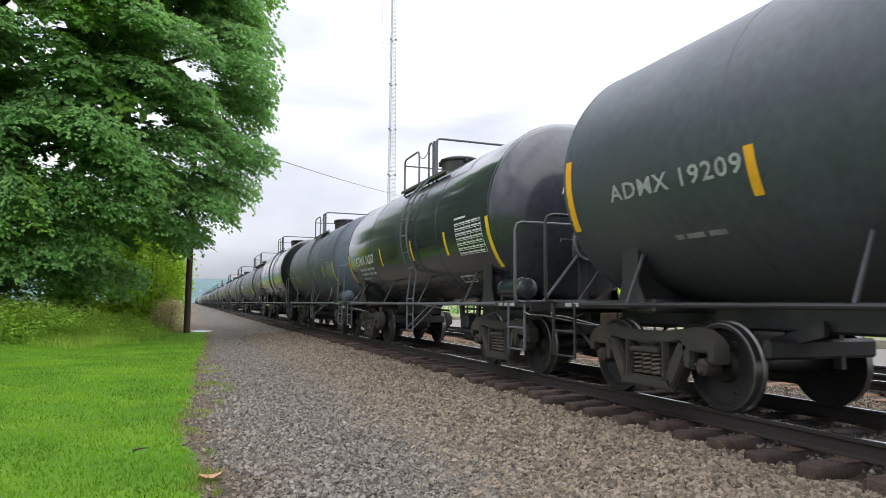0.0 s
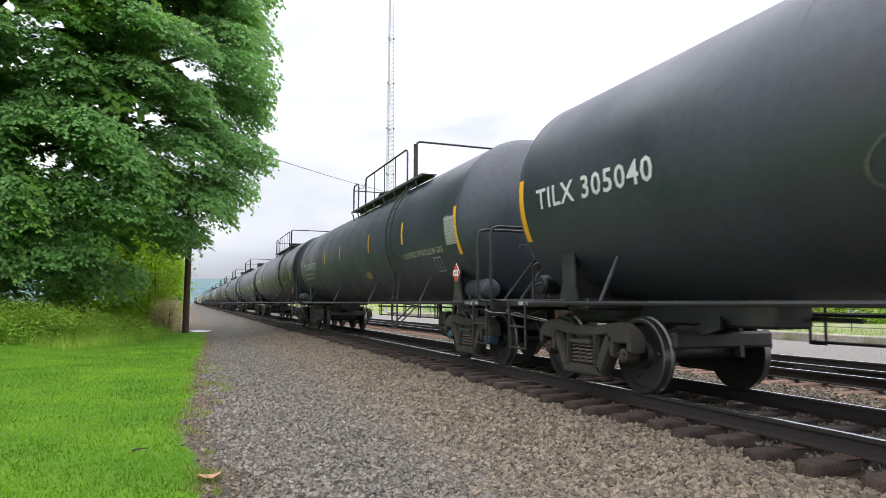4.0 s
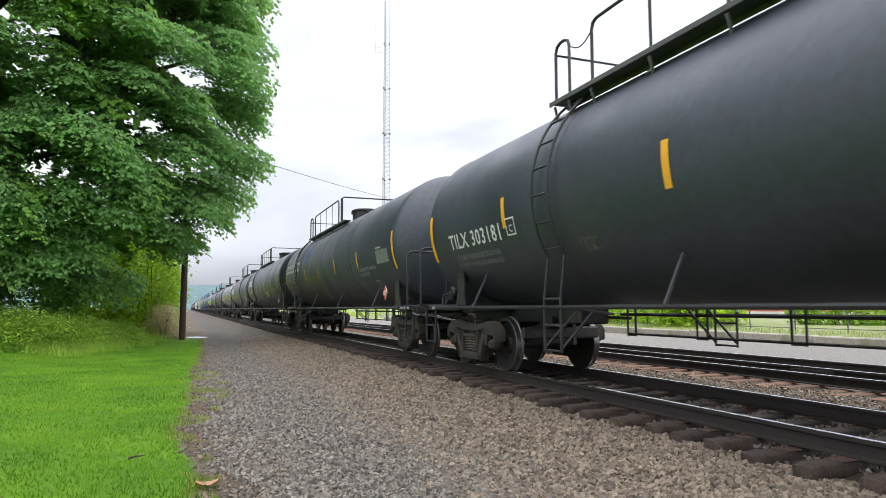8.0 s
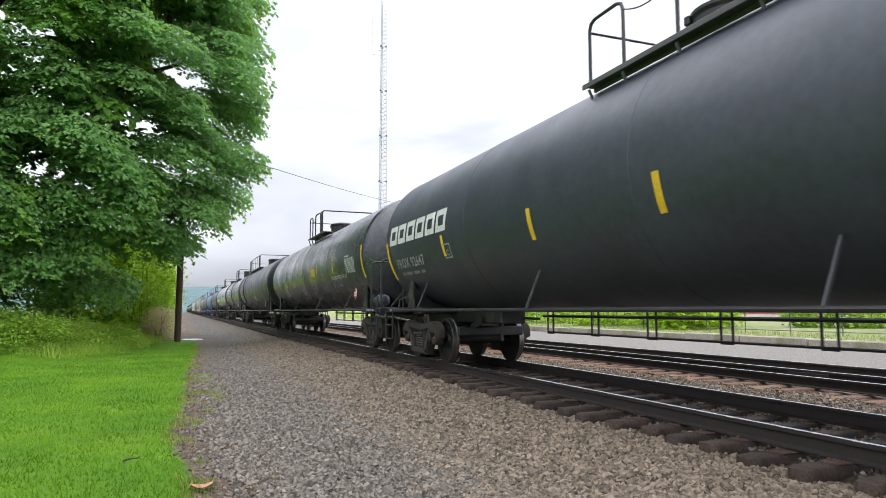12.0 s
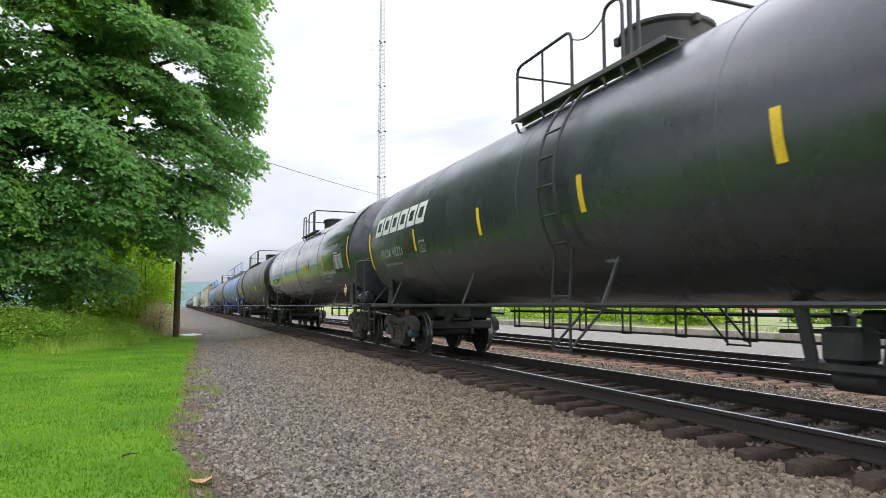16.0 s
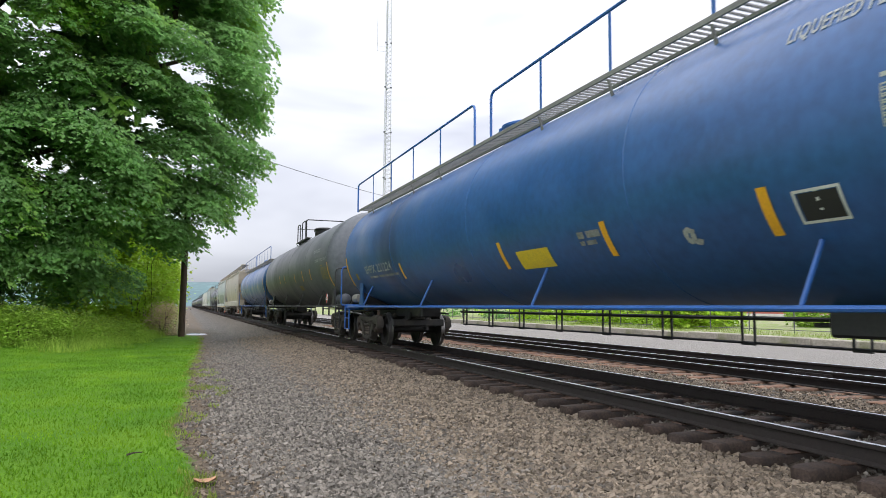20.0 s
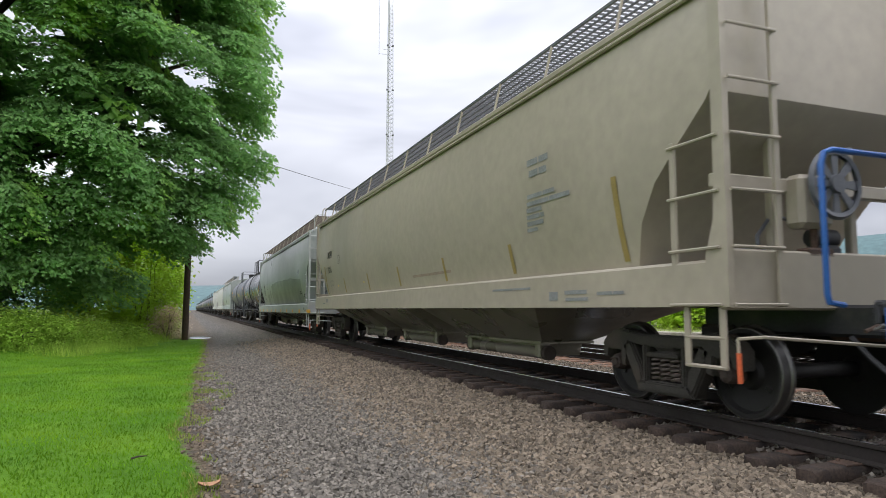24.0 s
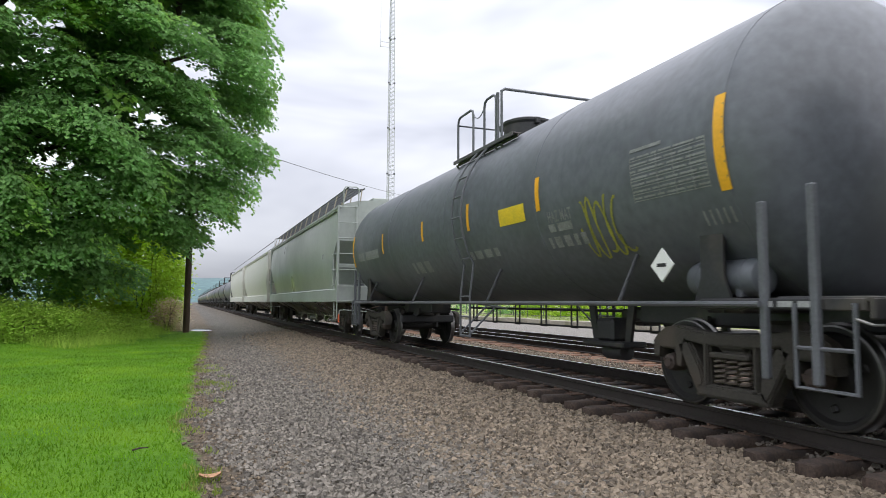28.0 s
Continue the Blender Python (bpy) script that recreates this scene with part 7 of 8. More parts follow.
def leaf_material(name, a, b, rough=0.5, through=0.35, young=None, young_at=0.60):
    """Leaves that differ one by one, with patches of younger growth."""
    m = bpy.data.materials.new(name)
    m.use_nodes = True
    n, l = m.node_tree.nodes, m.node_tree.links
    bs = n["Principled BSDF"]
    bs.inputs["Roughness"].default_value = rough
    bs.inputs["Specular IOR Level"].default_value = 0.22
    g = n.new("ShaderNodeNewGeometry")

    def noise_span(scale, lo, hi, to_lo, to_hi):
        t = n.new("ShaderNodeTexNoise")
        t.inputs["Scale"].default_value, t.inputs["Detail"].default_value = scale, 3.0
        l.new(g.outputs["Position"], t.inputs["Vector"])
        k = n.new("ShaderNodeMapRange")
        for key, value in (("From Min", lo), ("From Max", hi), ("To Min", to_lo), ("To Max", to_hi)):
            k.inputs[key].default_value = value
        l.new(t.outputs["Fac"], k.inputs[0])
        return k.outputs[0]

    def blend(fac, p, q):
        r = n.new("ShaderNodeMix")
        r.data_type = "RGBA"
        l.new(fac, r.inputs["Factor"])
        for i, c in ((6, p), (7, q)):
            if isinstance(c, tuple):
                r.inputs[i].default_value = (*c, 1)
            else:
                l.new(c, r.inputs[i])
        return r.outputs[2]

    col = blend(g.outputs["Random Per Island"], a, b)
    if young:
        col = blend(noise_span(0.42, young_at - 0.05, young_at + 0.07, 0.0, 0.8), col, young)
    s = n.new("ShaderNodeVectorMath")
    s.operation = "SCALE"
    l.new(col, s.inputs[0])
    l.new(noise_span(0.9, 0.3, 0.7, 0.75, 1.25), s.inputs["Scale"])
    l.new(s.outputs[0], bs.inputs["Base Color"])
    tr = n.new("ShaderNodeBsdfTranslucent")
    l.new(s.outputs[0], tr.inputs["Color"])
    mx = n.new("ShaderNodeMixShader")
    mx.inputs[0].default_value = through
    l.new(bs.outputs[0], mx.inputs[1])
    l.new(tr.outputs[0], mx.inputs[2])
    l.new(mx.outputs[0], n["Material Output"].inputs["Surface"])
    return m


M_LEAF = leaf_material("maple_leaf", (0.215, 0.40, 0.150), (0.27, 0.47, 0.155), 0.65, 0.60, (0.34, 0.56, 0.10), 0.59)
M_BUSH = leaf_material("bush_leaf", (0.22, 0.38, 0.045), (0.36, 0.53, 0.08), 0.6, 0.5, (0.44, 0.58, 0.10), 0.56)
M_LIGHTLEAF = leaf_material("young_leaf", (0.38, 0.56, 0.05), (0.52, 0.70, 0.09), 0.6, 0.5)
M_DRY = leaf_material("dry_twigs", (0.48, 0.36, 0.24), (0.62, 0.49, 0.34), 0.8, 0.4)
M_BLADE = leaf_material("grass_blade", (0.078, 0.198, 0.006), (0.150, 0.305, 0.012), 0.7, 0.4, (0.21, 0.365, 0.016), 0.54)
M_BLADE2 = leaf_material("rough_grass", (0.14, 0.24, 0.03), (0.30, 0.34, 0.08), 0.6, 0.4)

LEAF2_V = np.array([(0, 0, 0), (0.42, 0.48, 0.08), (0, 1.0, -0.05), (-0.42, 0.48, 0.08)])
LEAF2_F = [(0, 1, 2), (0, 2, 3)]


def leaves(centres, size, rng, droop=0.5, heading=None, loose=0.4):
    """Leaves at the centres, mostly facing up and out, hanging at their tips."""
    n = len(centres)
    s = rng.uniform(size * 0.7, size * 1.25, n)
    yaw, tilt, lean = rng.uniform(0, 6.283, n), rng.normal(-droop, loose, n), rng.normal(0, loose, n)
    if heading is not None:
        yaw = heading - 1.571 + rng.normal(0, 0.6, n)
    v = np.repeat(LEAF2_V[None], n, 0) * s[:, None, None]
    x, y, z = v[..., 0], v[..., 1], v[..., 2]
    x, z = x * np.cos(lean)[:, None] + z * np.sin(lean)[:, None], -x * np.sin(lean)[:, None] + z * np.cos(lean)[:, None]
    y, z = y * np.cos(tilt)[:, None] - z * np.sin(tilt)[:, None], y * np.sin(tilt)[:, None] + z * np.cos(tilt)[:, None]
    x, y = x * np.cos(yaw)[:, None] - y * np.sin(yaw)[:, None], x * np.sin(yaw)[:, None] + y * np.cos(yaw)[:, None]
    v = np.stack([x, y, z], 2) + centres[:, None]
    faces = (np.array(LEAF2_F)[None] + (np.arange(n) * len(LEAF2_V))[:, None, None]).reshape(-1, 3)
    return v.reshape(-1, 3), faces.tolist()


def sprays(tips, per, spread_, rng, flat=0.45):
    """Leaf centres in flattened layered sprays round the tips."""
    t = np.repeat(np.array(tips), per, 0)
    d = rng.normal(0, 1, (len(t), 3)) * np.array([spread_, spread_, spread_ * flat])
    d[:, 2] -= 0.10 * (d[:, 0] ** 2 + d[:, 1] ** 2) / spread_
    return t + d


# open places in the maple's crown: across, height, size
CROWN_GAPS = ((-1.1, 13.6, 1.3), (-1.7, 9.0, 1.1), (-5.9, 11.9, 0.9), (-4.4, 7.2, 0.8), (0.9, 10.4, 0.7))


def build_tree():
    """A big maple: trunk, limbs, and a crown of drooping leaf sprays that overlap like shingles."""
    rng = np.random.default_rng(8)
    base = Vector((-9.6, 31.5, 0.5))
    tree = tagged(new("maple_tree"), "large leafy green maple overhanging the path", "tree")
    part("trunk", Mb().tube([base, base + Vector((0.1, 0, 2.5)), base + Vector((0.0, 0.1, 7)), base + Vector((0.3, 0, 13)), base + Vector((0.2, 0.2, 20))], [0.72, 0.55, 0.46, 0.32, 0.08], 14), M_BARK, tree)
    tips, inner = [], []
    centre, rad = Vector((-7.0, 32.0, 12.2)), Vector((10.0, 7.4, 12.4))
    while len(tips) < 680:
        d = rng.normal(0, 1, 3)
        d /= np.linalg.norm(d)
        deep = len(inner) < 0.36 * len(tips)
        f = rng.uniform(0.40, 0.75) if deep else rng.uniform(0.84, 1.0)
        w = 1 + 0.15 * noise.noise(Vector(d) * 2.3) + 0.12 * noise.noise(Vector(d) * 5.1)
        p = centre + Vector((d[0] * rad.x, d[1] * rad.y, d[2] * rad.z)) * f * w
        edge = 2.3 - 1.0 * max(0.0, 7.9 - p.z) + 0.9 * noise.noise(p * 0.38)
        if p.z < 2.5 + 0.10 * max(0.0, 31.5 - p.y) or (p.x > -3.4 and p.z < 4.6) or p.y > 37.5 or p.x > edge - (0.7 if deep else 0) or (p.z > 18 and rng.random() < 0.5):
            continue
        if p.y > 34.5 and rng.random() < 0.5 or any(math.hypot(p.x - cx, p.z - cz) < r * (1.0 if p.y < 33 else 0.7) for cx, cz, r in CROWN_GAPS):
            continue
        (inner if deep else tips).append(p)
    limbs = Mb()
    for i in range(26):
        tip = tips[i * 23]
        z0 = 2.5 + 0.55 * max(0.0, tip.z - 3)
        a = base + Vector((0.1, 0, min(z0, 17)))
        m1, m2 = a.lerp(tip, 0.4) + Vector((0, 0, 0.7)), a.lerp(tip, 0.75) + Vector((0, 0, 0.5))
        limbs.tube([a, m1, m2, tip], [0.17, 0.10, 0.06, 0.02], 7)
    part("limb", limbs, M_BARK, tree)
    part("limb", Mb().tube([base + Vector((0.1, 0, 5.5)), Vector((-5.6, 31.2, 9.0)), Vector((-2.4, 30.8, 11.6)), Vector((-1.0, 30.8, 14.0)), Vector((-0.7, 31.0, 17.5))], [0.34, 0.27, 0.22, 0.19, 0.10], 9)
         .tube([Vector((-2.4, 30.8, 11.6)), Vector((-0.4, 30.6, 12.4)), Vector((1.1, 30.7, 13.3))], [0.11, 0.08, 0.04], 7), M_BARK, tree, "dark leaning limb inside the crown")
    # one spray after another: long drooping plates of leaves, two layers deep
    for name, spots, count, big in (("crown", tips, 520, 0.172), ("inner_leaves", inner, 300, 0.34)):
        k = len(spots)
        p = np.array([tuple(q) for q in spots])
        out = np.arctan2(p[:, 1] - base.y, p[:, 0] - base.x) + rng.normal(0, 0.35, k)
        out = np.where(p[:, 1] < 31, out * 0.6 - 0.4 * 1.571, out)
        length = rng.uniform(1.3, 2.5, k)
        per = (count * (length / 1.9) ** 2).astype(int)
        idx = np.repeat(np.arange(k), per)
        u, v = rng.uniform(-0.8, 1, len(idx)), rng.uniform(-1, 1, len(idx))
        ll, wav = length[idx], rng.uniform(0, 6.283, k)[idx]
        wide = ll * 0.74 * np.sqrt(np.clip(1 - (0.92 * u) ** 2, 0, 1)) * (0.78 + 0.22 * np.sin(6 * u + wav))
        hang = np.clip(u + 0.45, 0, None)
        z = -0.19 * ll * hang ** 1.7 - 0.16 * ll * v ** 2 - rng.integers(0, 2, len(idx)) * 0.42 + rng.normal(0, 0.05, len(idx)) + 0.3
        ca, sa = np.cos(out)[idx], np.sin(out)[idx]
        pts = p[idx] + np.stack([ca * u * ll * 0.72 - sa * v * wide, sa * u * ll * 0.72 + ca * v * wide, z], 1)
        vv, ff = leaves(pts, big, rng, 0.20 + 0.38 * hang, out[idx] + v * 0.9, 0.30)
        me = bpy.data.meshes.new(name)
        me.from_pydata(vv.tolist(), [], ff)
        me.materials.append(M_LEAF)
        ob = new(name, me)
        ob.parent = tree


build_tree()


def grass(name, n, area, h, material, label, seed):
    rng = np.random.default_rng(seed)
    p = area(rng, n)
    n = len(p)
    a = rng.uniform(0, 6.283, n)
    hh, w = rng.uniform(0.5, 1.2, n) * h, rng.uniform(0.005, 0.010, n)
    side = np.stack([np.cos(a), np.sin(a), np.zeros(n)], 1) * w[:, None]
    lean = np.stack([rng.normal(0, 0.4, n), rng.normal(0, 0.4, n), np.ones(n)], 1) * hh[:, None]
    v = np.stack([p - side, p + side, p + lean], 1).reshape(-1, 3)
    f = np.arange(3 * n).reshape(-1, 3)
    return stuff(name, v, f, material, label, "grass")


def bush(name, label, category, centre, rad, n, size, material, seed, category_kind=""):
    """A dense thicket of leaves on thin stems."""
    rng = np.random.default_rng(seed)
    c, r = np.array(centre), np.array(rad)
    d = rng.normal(0, 1, (n // 12, 3))
    d /= np.linalg.norm(d, axis=1)[:, None]
    tips = c + d * r * (rng.uniform(0.5, 1.05, n // 12) ** 0.5)[:, None]
    tips = tips[tips[:, 2] > ground_z(c[0], c[1]) + 0.02]
    pts = sprays(tips, 12, 0.28, rng, 0.6)
    v, f = leaves(pts, size, rng, 0.2)
    ob = tagged(new(name), label, category)
    me = bpy.data.meshes.new("foliage")
    me.from_pydata(v.tolist(), [], f)
    me.materials.append(material)
    fo = new("foliage", me)
    fo.parent = ob
    for k in range(9 if c[1] < 50 else 4):
        a = tips[k * 3 % len(tips)]
        part("stem", Mb().tube([(c[0] + rng.uniform(-0.3, 0.3) * r[0], c[1] + rng.uniform(-0.3, 0.3) * r[1], ground_z(c[0], c[1]) - 0.05), tuple((a + c) / 2), tuple(a)], [0.03, 0.02, 0.008], 5), M_BARK, ob)
    return ob


for i, (c, r, n) in enumerate([((-9.0, 25.4, 0.85), (1.9, 1.5, 1.15), 15000), ((-7.1, 25.6, 0.72), (1.9, 1.5, 1.05), 15000), ((-5.4, 26.4, 0.60), (1.7, 1.5, 0.9), 13000), ((-4.1, 28.0, 0.50), (1.5, 1.6, 0.7), 9000), ((-3.0, 31.0, 0.45), (1.3, 1.8, 0.5), 7000)]):
    bush("shrub", "rough yellow-green weeds and brambles under the trees", "shrub", c, r, n, 0.085, M_BUSH, 40 + i)
grass("bank_grass", 22000, spread(-14, -0.8, 23.5, 38, 1.0, lambda x, y: (x < -0.9 - 0.14 * (36 - y) + 0.5 * np.sin(y * 1.7)) & (y > 24.2 + 0.5 * np.sin(x * 2.1)), 0.3), 0.5, M_BUSH, "long unmown grass on the bank under the trees", 63)
bush("young_tree", "light green young tree by the pole", "tree", (-2.3, 40.5, 2.9), (2.1, 2.0, 3.3), 15000, 0.17, M_LIGHTLEAF, 50)
bush("young_tree", "light green trees beyond the lawn", "tree", (-4.4, 46, 3.2), (4, 3, 3.6), 16000, 0.22, M_LIGHTLEAF, 51)
bush("dry_shrub", "bare brownish shrub at the path's edge", "shrub", (-1.0, 37.8, 0.75), (0.75, 0.9, 0.95), 3000, 0.09, M_DRY, 52)
bush("tree", "dark green tree behind the maple", "tree", (-17, 46, 8), (8, 5, 9), 22000, 0.30, M_LEAF, 53)
bush("tree", "dark green tree behind the maple", "tree", (-9.5, 42, 4.2), (5, 4, 4.4), 16000, 0.26, M_LEAF, 54)
bush("tree", "dark green tree behind the maple", "tree", (-14, 38, 3.6), (5, 3.5, 3.8), 14000, 0.26, M_LEAF, 55)


grass("lawn_grass", 190000, spread(-9.5, 0.6, 1.2, 36, 1.9, lambda x, y: (x < grass_edge(y) - 0.02) & (x > -0.42 * y - 0.6) & thin_out(y, 18, 36), 0.15), 0.038, M_BLADE, "short bright green mown lawn grass", 60)
grass("verge_grass", 30000, spread(-0.6, 1.2, 5, 36, 1.5, lambda x, y: (x > grass_edge(y) - 0.1) & (x < grass_edge(y) + 0.16 + 0.62 * np.exp(-((y - 14) / 4.0) ** 2)) & (np.sin(x * 9 + y * 3.1) + np.sin(y * 5.3) + np.sin(y * 1.9 + 2) > 0.1)), 0.06, M_BLADE2, "thin yellowish grass along the path's edge", 61)


def leaf_litter(x, y):
    leaf = tagged(new("fallen_leaf"), "curled dry brown leaf at the edge of the gravel", "leaf")
    mb = Mb()
    for i in range(7):
        u = -0.09 + 0.03 * i
        w = 0.055 * math.sin(math.pi * (i + 0.6) / 7.4)
        mb.v += [(x + u, y - w, 0.05 + 3 * u * u), (x + u, y, 0.035 + 2 * u * u), (x + u, y + w, 0.055 + 3 * u * u)]
    mb.f = [(3 * i + k, 3 * i + k + 1, 3 * i + k + 4, 3 * i + k + 3) for i in range(6) for k in range(2)]
    part("blade", mb, mat("dry_leaf", (0.36, 0.20, 0.11), 0.8, vary=0.3, scale=20), leaf)


leaf_litter(0.21, 6.18)
twig = tagged(new("twig"), "short dark twig lying in the grass", "twig")
part("stick", Mb().tube([(-0.50, 7.52, 0.045), (-0.43, 7.53, 0.06), (-0.35, 7.51, 0.065)], [0.012, 0.010, 0.005], 6), M_BARK, twig)
puddle = tagged(part("puddle", Mb().turn([(0, 1.0), (0.004, 0.97), (0.004, 0.0)], "z", 24, (0, 0, 0)), mat("still_water", (0.25, 0.26, 0.27), 0.05, vary=0.05)), "small shallow puddle beside the pole", "puddle")
puddle.location, puddle.scale = (0.62, 38.5, 0.012), (0.55, 1.5, 1)

# ---- pole, mast, wire ----
def build_pole():
    pole = tagged(new("utility_pole"), "dark brown wooden pole at the lawn's corner", "pole")
    part("shaft", Mb().tube([(-0.15, 36, -0.2), (-0.13, 36, 4), (-0.10, 36, 9.0)], [0.16, 0.15, 0.13], 14), M_POLE, pole)


build_pole()


def build_mast():
    """A guyed lattice mast of three legs in bolted sections."""
    mast = tagged(new("lattice_mast"), "tall slim galvanised lattice radio mast", "mast")
    c, h, r = Vector((25.55, 88.0, 0)), 48.0, 0.74
    legs = [(c.x + r * math.cos(a), c.y + r * math.sin(a)) for a in (radians(90), radians(210), radians(330))]
    for x, y in legs:
        part("mast_leg", Mb().tube([(x, y, 0), (x + (c.x - x) * 0.5, y + (c.y - y) * 0.5, h)], 0.055, 6), M_STEEL, mast)
    sec = 6.5
    for k in range(int(h / sec)):
        br = Mb()
        for j in range(11):
            z0, z1 = k * sec + j * sec / 11, k * sec + (j + 1) * sec / 11
            for i in range(3):
                s0, s1 = 1 - 0.5 * z0 / h, 1 - 0.5 * z1 / h
                a, b = legs[i], legs[(i + 1) % 3]
                pa = (c.x + (a[0] - c.x) * s0, c.y + (a[1] - c.y) * s0, z0)
                pb = (c.x + (b[0] - c.x) * s0, c.y + (b[1] - c.y) * s0, z0)
                pc = (c.x + (b[0] - c.x) * s1, c.y + (b[1] - c.y) * s1, z1)
                br.tube([pa, pb], 0.032, 4)
                br.tube([pa, pc], 0.026, 4)
        part("bracing", br, M_STEEL, mast)
        fl = Mb()
        for x, y in legs:
            s = 1 - 0.5 * k * sec / h
            fl.box((c.x + (x - c.x) * s, c.y + (y - c.y) * s, k * sec), (0.22, 0.22, 0.2), 0.02)
        part("section_flange", fl, M_WIRE, mast)
    ant = Mb().tube([(c.x - 1.6, c.y, 37.6), (c.x - 1.6, c.y, 47)], 0.035, 5).tube([(c.x - 1.6, c.y, 38.4), (c.x, c.y, 38.4)], 0.03, 5).tube([(c.x - 1.6, c.y, 37.7), (c.x, c.y, 37.7)], 0.03, 5)
    part("side_antenna", ant, M_STEEL, mast)


build_mast()
wire = tagged(new("overhead_wire"), "thin sagging overhead wire", "wire")
part("strand", Mb().tube([(2.47 + 37.49 * t, 38.93 + 62.21 * t, 10.39 + 7.68 * t - 2.4 * t * (1 - t)) for t in (i / 24 for i in range(25))], 0.02, 5), M_WIRE, wire)


# ---- far side and distance ----
def shed(label, x, y, z, sx, sy, h, wall, roof):
    """A gabled shed with its door and windows on the near side."""
    s = tagged(new("shed"), label, "shed")
    part("wall", Mb().box((x, y, z + h / 2), (sx, sy, h), 0.02), wall, s)
    part("roof", Mb().plate([(x - sx / 2 - 0.4, z + h - 0.1), (x, z + h + sx * 0.22), (x + sx / 2 + 0.4, z + h - 0.1), (x + sx / 2 + 0.4, z + h + 0.1), (x, z + h + sx * 0.22 + 0.2), (x - sx / 2 - 0.4, z + h + 0.1)], "y", y, sy + 0.8), roof, s)
    part("door", Mb().box((x - sx / 2 - 0.02, y - sy * 0.2, z + 1.05), (0.06, 1.0, 2.1), 0.01), M_INK, s)
    for k in (0.1, 0.35):
        part("window", Mb().box((x - sx / 2 - 0.02, y + sy * k, z + 1.6), (0.06, 1.1, 0.9), 0.01), M_WINDOW, s)


M_PALEWALL = mat("pale_render", (0.62, 0.60, 0.56), 0.8, vary=0.15, scale=1.5)
M_BARN = mat("red_brick", (0.40, 0.105, 0.085), 0.7, vary=0.2, scale=1.5)
M_TANWALL = mat("tan_wall", (0.40, 0.30, 0.22), 0.7, vary=0.2, scale=2)
M_ROOF = mat("shed_roof", (0.30, 0.29, 0.29), 0.8, vary=0.2, scale=2)
M_WINDOW = mat("dark_window", (0.03, 0.035, 0.04), 0.1, vary=0.1)
M_KERB = mat("old_concrete", (0.34, 0.31, 0.25), 0.9, vary=0.3, scale=1.2, fine=20, bump=0.6, bump_scale=9, tint=(0.16, 0.17, 0.08), tint_at=0.58, dist=0.04)
brick = tagged(new("brick_building"), "long low red brick building beyond the tracks", "building")
part("wall", Mb().box((70, 56, 1.9), (9, 34, 3.8), 0.03), M_BARN, brick)
part("roof", Mb().box((70, 56, 3.95), (9.6, 34.6, 0.3), 0.05), M_ROOF, brick)
part("chimney", Mb().box((70, 57, 4.9), (2.2, 3.0, 1.9), 0.05), M_BARN, brick)
part("base_band", Mb().box((65.45, 56, 0.5), (0.12, 33, 1.0), 0.02), M_PALEWALL, brick)
for k in range(8):
    part("window", Mb().box((65.46, 42 + 4 * k, 2.4), (0.10, 1.7, 1.3), 0.02), M_WINDOW, brick)
shed("low tan shed by the road", 50, 24, 0.0, 5, 7, 1.9, M_TANWALL, M_ROOF)
kerb = tagged(new("low_wall"), "low weathered concrete kerb beyond the road", "wall")
for i in range(22):
    part("block", shared(("kerb_block", i % 3), lambda: Mb().box((0, 0, 0), (0.45, 2.92, 0.42 + 0.03 * (i % 3)), 0.03), M_KERB), M_KERB, kerb, "", (19.9 + 0.03 * i, 6 + 3.0 * i, 0.36))
fence = tagged(new("wire_fence"), "dark wire fence with thin posts beyond the grass", "fence")
for i in range(26):
    part("post", shared(("fence_post",), lambda: Mb().tube([(0, 0, 0), (0, 0, 1.9)], 0.035, 6), M_WIRE), M_WIRE, fence, "", (30, 8 + 3 * i, 0.2))
for z in (0.35, 1.0, 1.95):
    part("strand", Mb().tube([(30, 8, z + 0.1), (30, 83, z + 0.1)], 0.02, 5), M_WIRE, fence)
for i, (x, y, r, h, m_, lab) in enumerate([(36, 70, 5, 4.5, M_LEAF, "dark green bushy tree beyond the tracks"), (34, 58, 4, 3.2, M_LIGHTLEAF, "light green bush beyond the tracks"), (40, 60, 5, 4.5, M_LIGHTLEAF, "light green tree beyond the tracks"), (33, 46, 3.5, 2.6, M_LIGHTLEAF, "light green bush beyond the tracks"), (34, 90, 6, 5, M_LEAF, "dark green bushy tree beyond the tracks"), (30, 112, 7, 6, M_LIGHTLEAF, "light green tree beyond the tracks"), (44, 34, 3.5, 2.4, M_BUSH, "yellow-green bush by the sheds"), (46, 90, 8, 7, M_LIGHTLEAF, "light green tree beyond the tracks"), (40, 24, 3, 2, M_BUSH, "yellow-green bush by the sheds"), (33.5, 38, 3.4, 3.6, M_BUSH, "yellow-green bush beyond the tracks"), (37, 40, 3.2, 3.8, M_LIGHTLEAF, "light green bush beyond the tracks"), (31, 35, 2.4, 2.9, M_LIGHTLEAF, "light green bush beyond the tracks")]):
    bush("bush" if h < 4 else "tree", lab, "bush" if h < 4 else "tree", (x, y, h * 0.55), (r, r, h * 0.6), 4200, 0.30, m_, 70 + i)
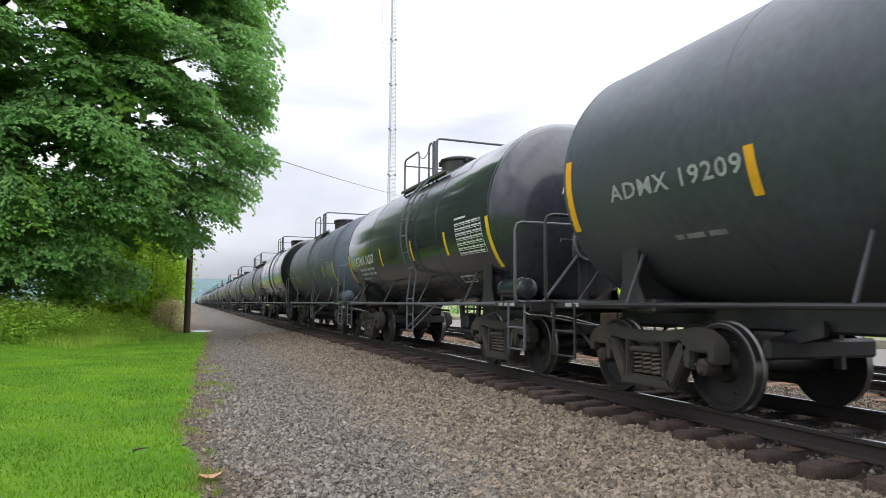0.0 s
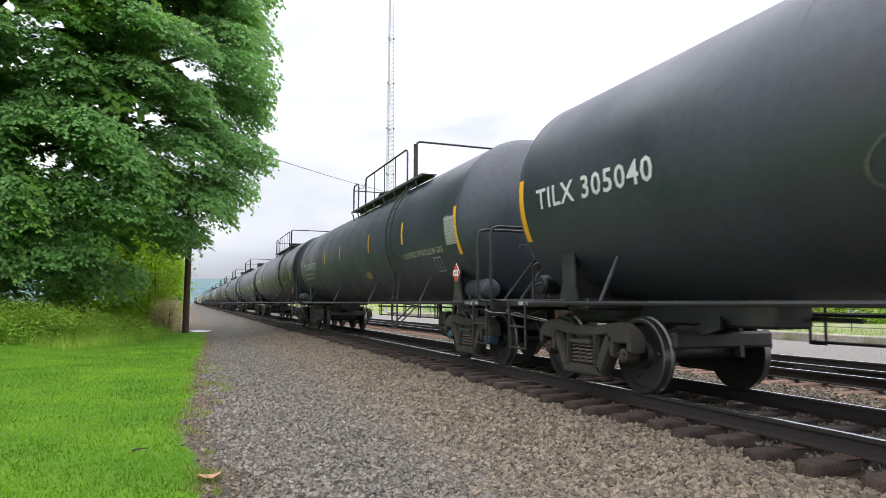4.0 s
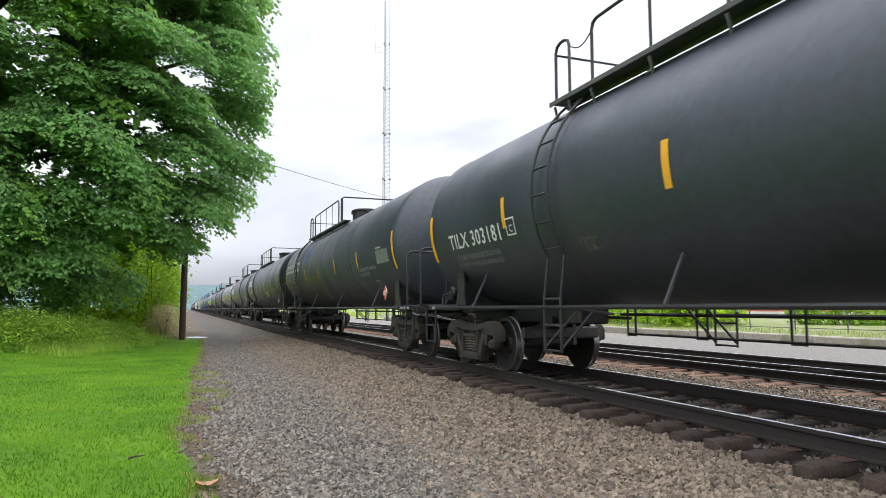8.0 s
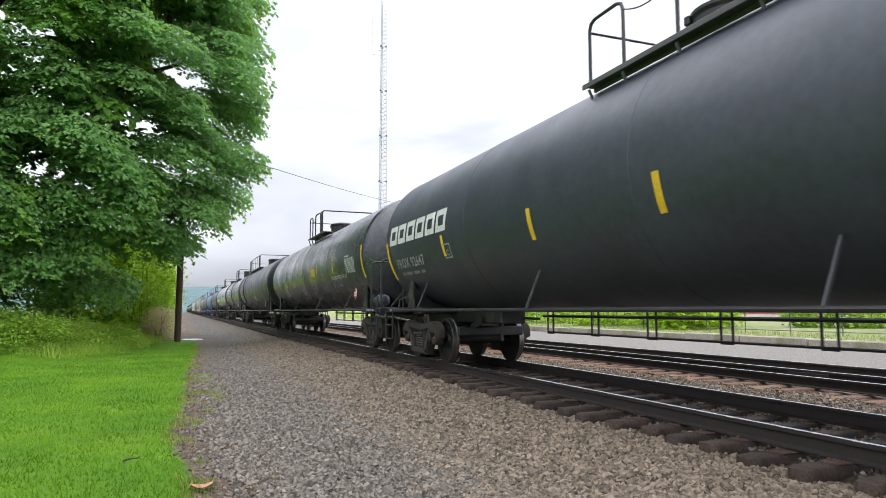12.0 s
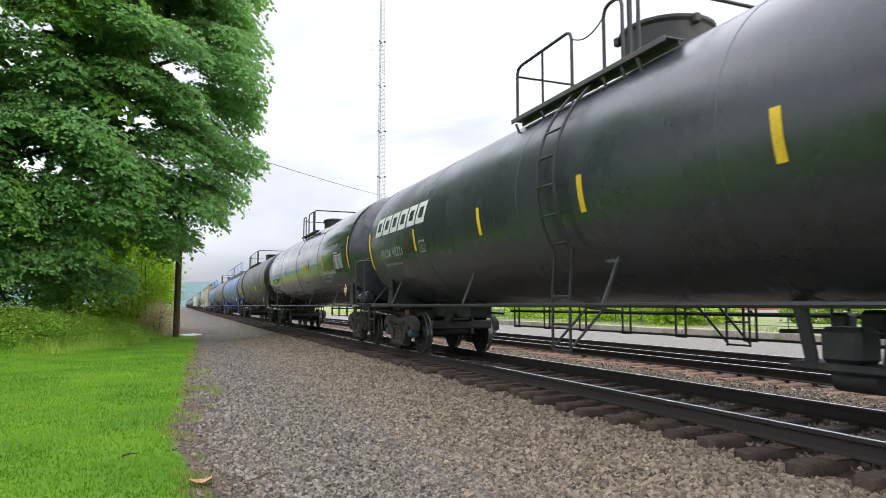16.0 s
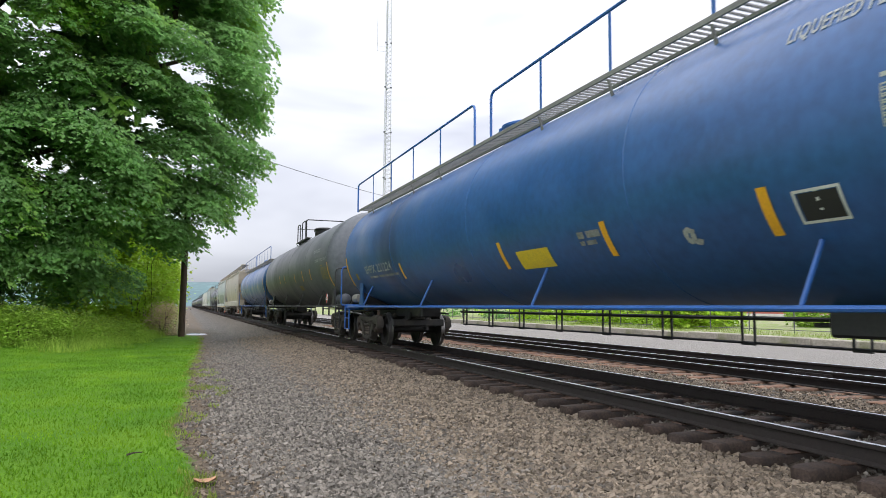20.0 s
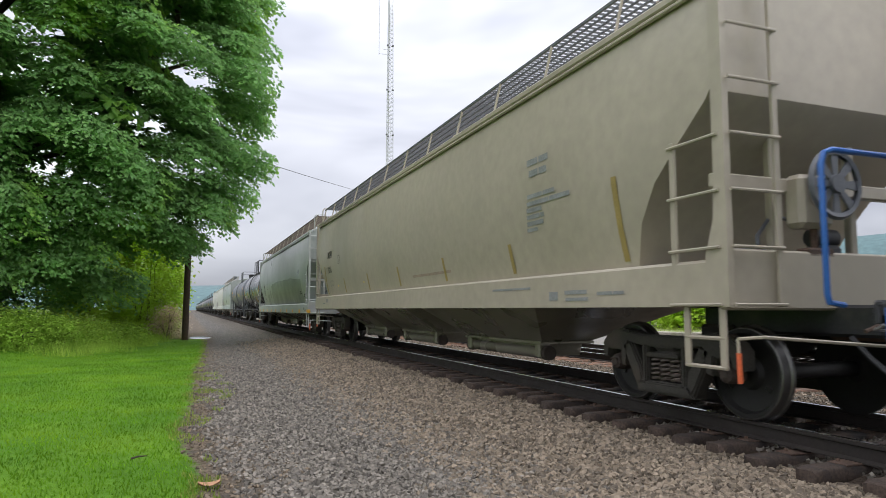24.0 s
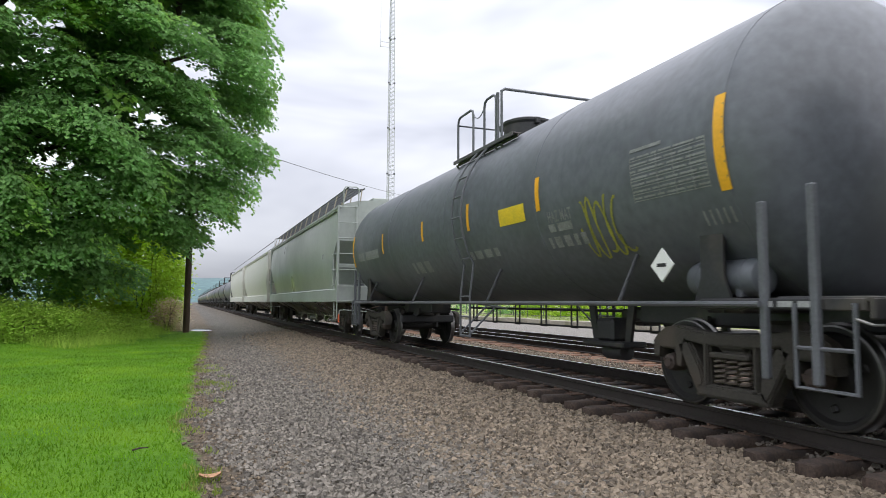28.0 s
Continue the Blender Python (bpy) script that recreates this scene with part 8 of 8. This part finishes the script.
def hill(name, label, span_, rise, dist, colour, seed):
    """A wooded ridge round the place: bearings in degrees from the track, and how high it stands over the horizon."""
    mb = Mb()
    n = 110
    for i in range(n + 1):
        t = i / n
        a = radians(span_[0] + (span_[1] - span_[0]) * t)
        up = float(np.interp(math.degrees(a), *rise)) + 0.25 * noise.noise((i * 0.13, seed, 0)) + 0.05 * noise.noise((i * 1.1, seed, 2))
        z = dist * math.tan(radians(up))
        for d, h in ((dist * 0.86, -10), (dist * 0.92, z * 0.55), (dist * 0.97, z * 0.88), (dist, z), (dist * 1.2, -20)):
            mb.v.append((d * math.sin(a), d * math.cos(a), h))
    mb.f = [(i * 5 + k, i * 5 + k + 1, i * 5 + k + 6, i * 5 + k + 5) for i in range(n) for k in range(4)]
    # no haze in the air: the distance haze is put into the ridge's colour
    tagged(part(name, mb, mat(name + "_haze", colour, 0.95, vary=0.22, scale=0.012, fine=0.09)), label, "hill", kind="structure")


scatter = grass("weeds", 9000, spread(20.2, 30, 8, 60, 1.3), 0.30, M_BLADE2, "tall weeds and rough grass beyond the kerb", 62)


hill("backdrop_hill", "distant hazy blue-green wooded ridge", (-60, 120), ((-60, 0, 18, 40, 55, 120), (1.6, 1.9, 2.6, 4.3, 5.6, 5.0)), 1500, (0.098, 0.160, 0.165), 3.3)


# ---- what moves ----
def motions():
    for car, roll, T, L in TRAIN:
        def at(t):
            return pose(TRACK, CAR_AT + V * (T - t) - L / 2, RAIL)
        walk(car, [(t, at(t)) for t in (0, 7, 14, 21, 28)])
        # wheels turn while the car is near
        t0, t1 = max(0.0, T - 2.4), min(28.0, T + 0.9)
        if t1 <= t0:
            continue
        n = int(round((t1 - t0) * FPS))
        for w in roll:
            p = w.location.copy()
            times = [t0 + i / FPS for i in range(n + 1)]
            rows = [(t, pose(*p, degrees_rolled(t - t0))) for t in times]
            if t0 > 0.05:
                rows.insert(0, (0.0, pose(*p, 0)))
            if t1 < 27.95:
                rows.append((28.0, rows[-1][1]))
            walk(w, rows)


def degrees_rolled(t):
    return math.degrees(V * t / 0.457) % 360


motions()
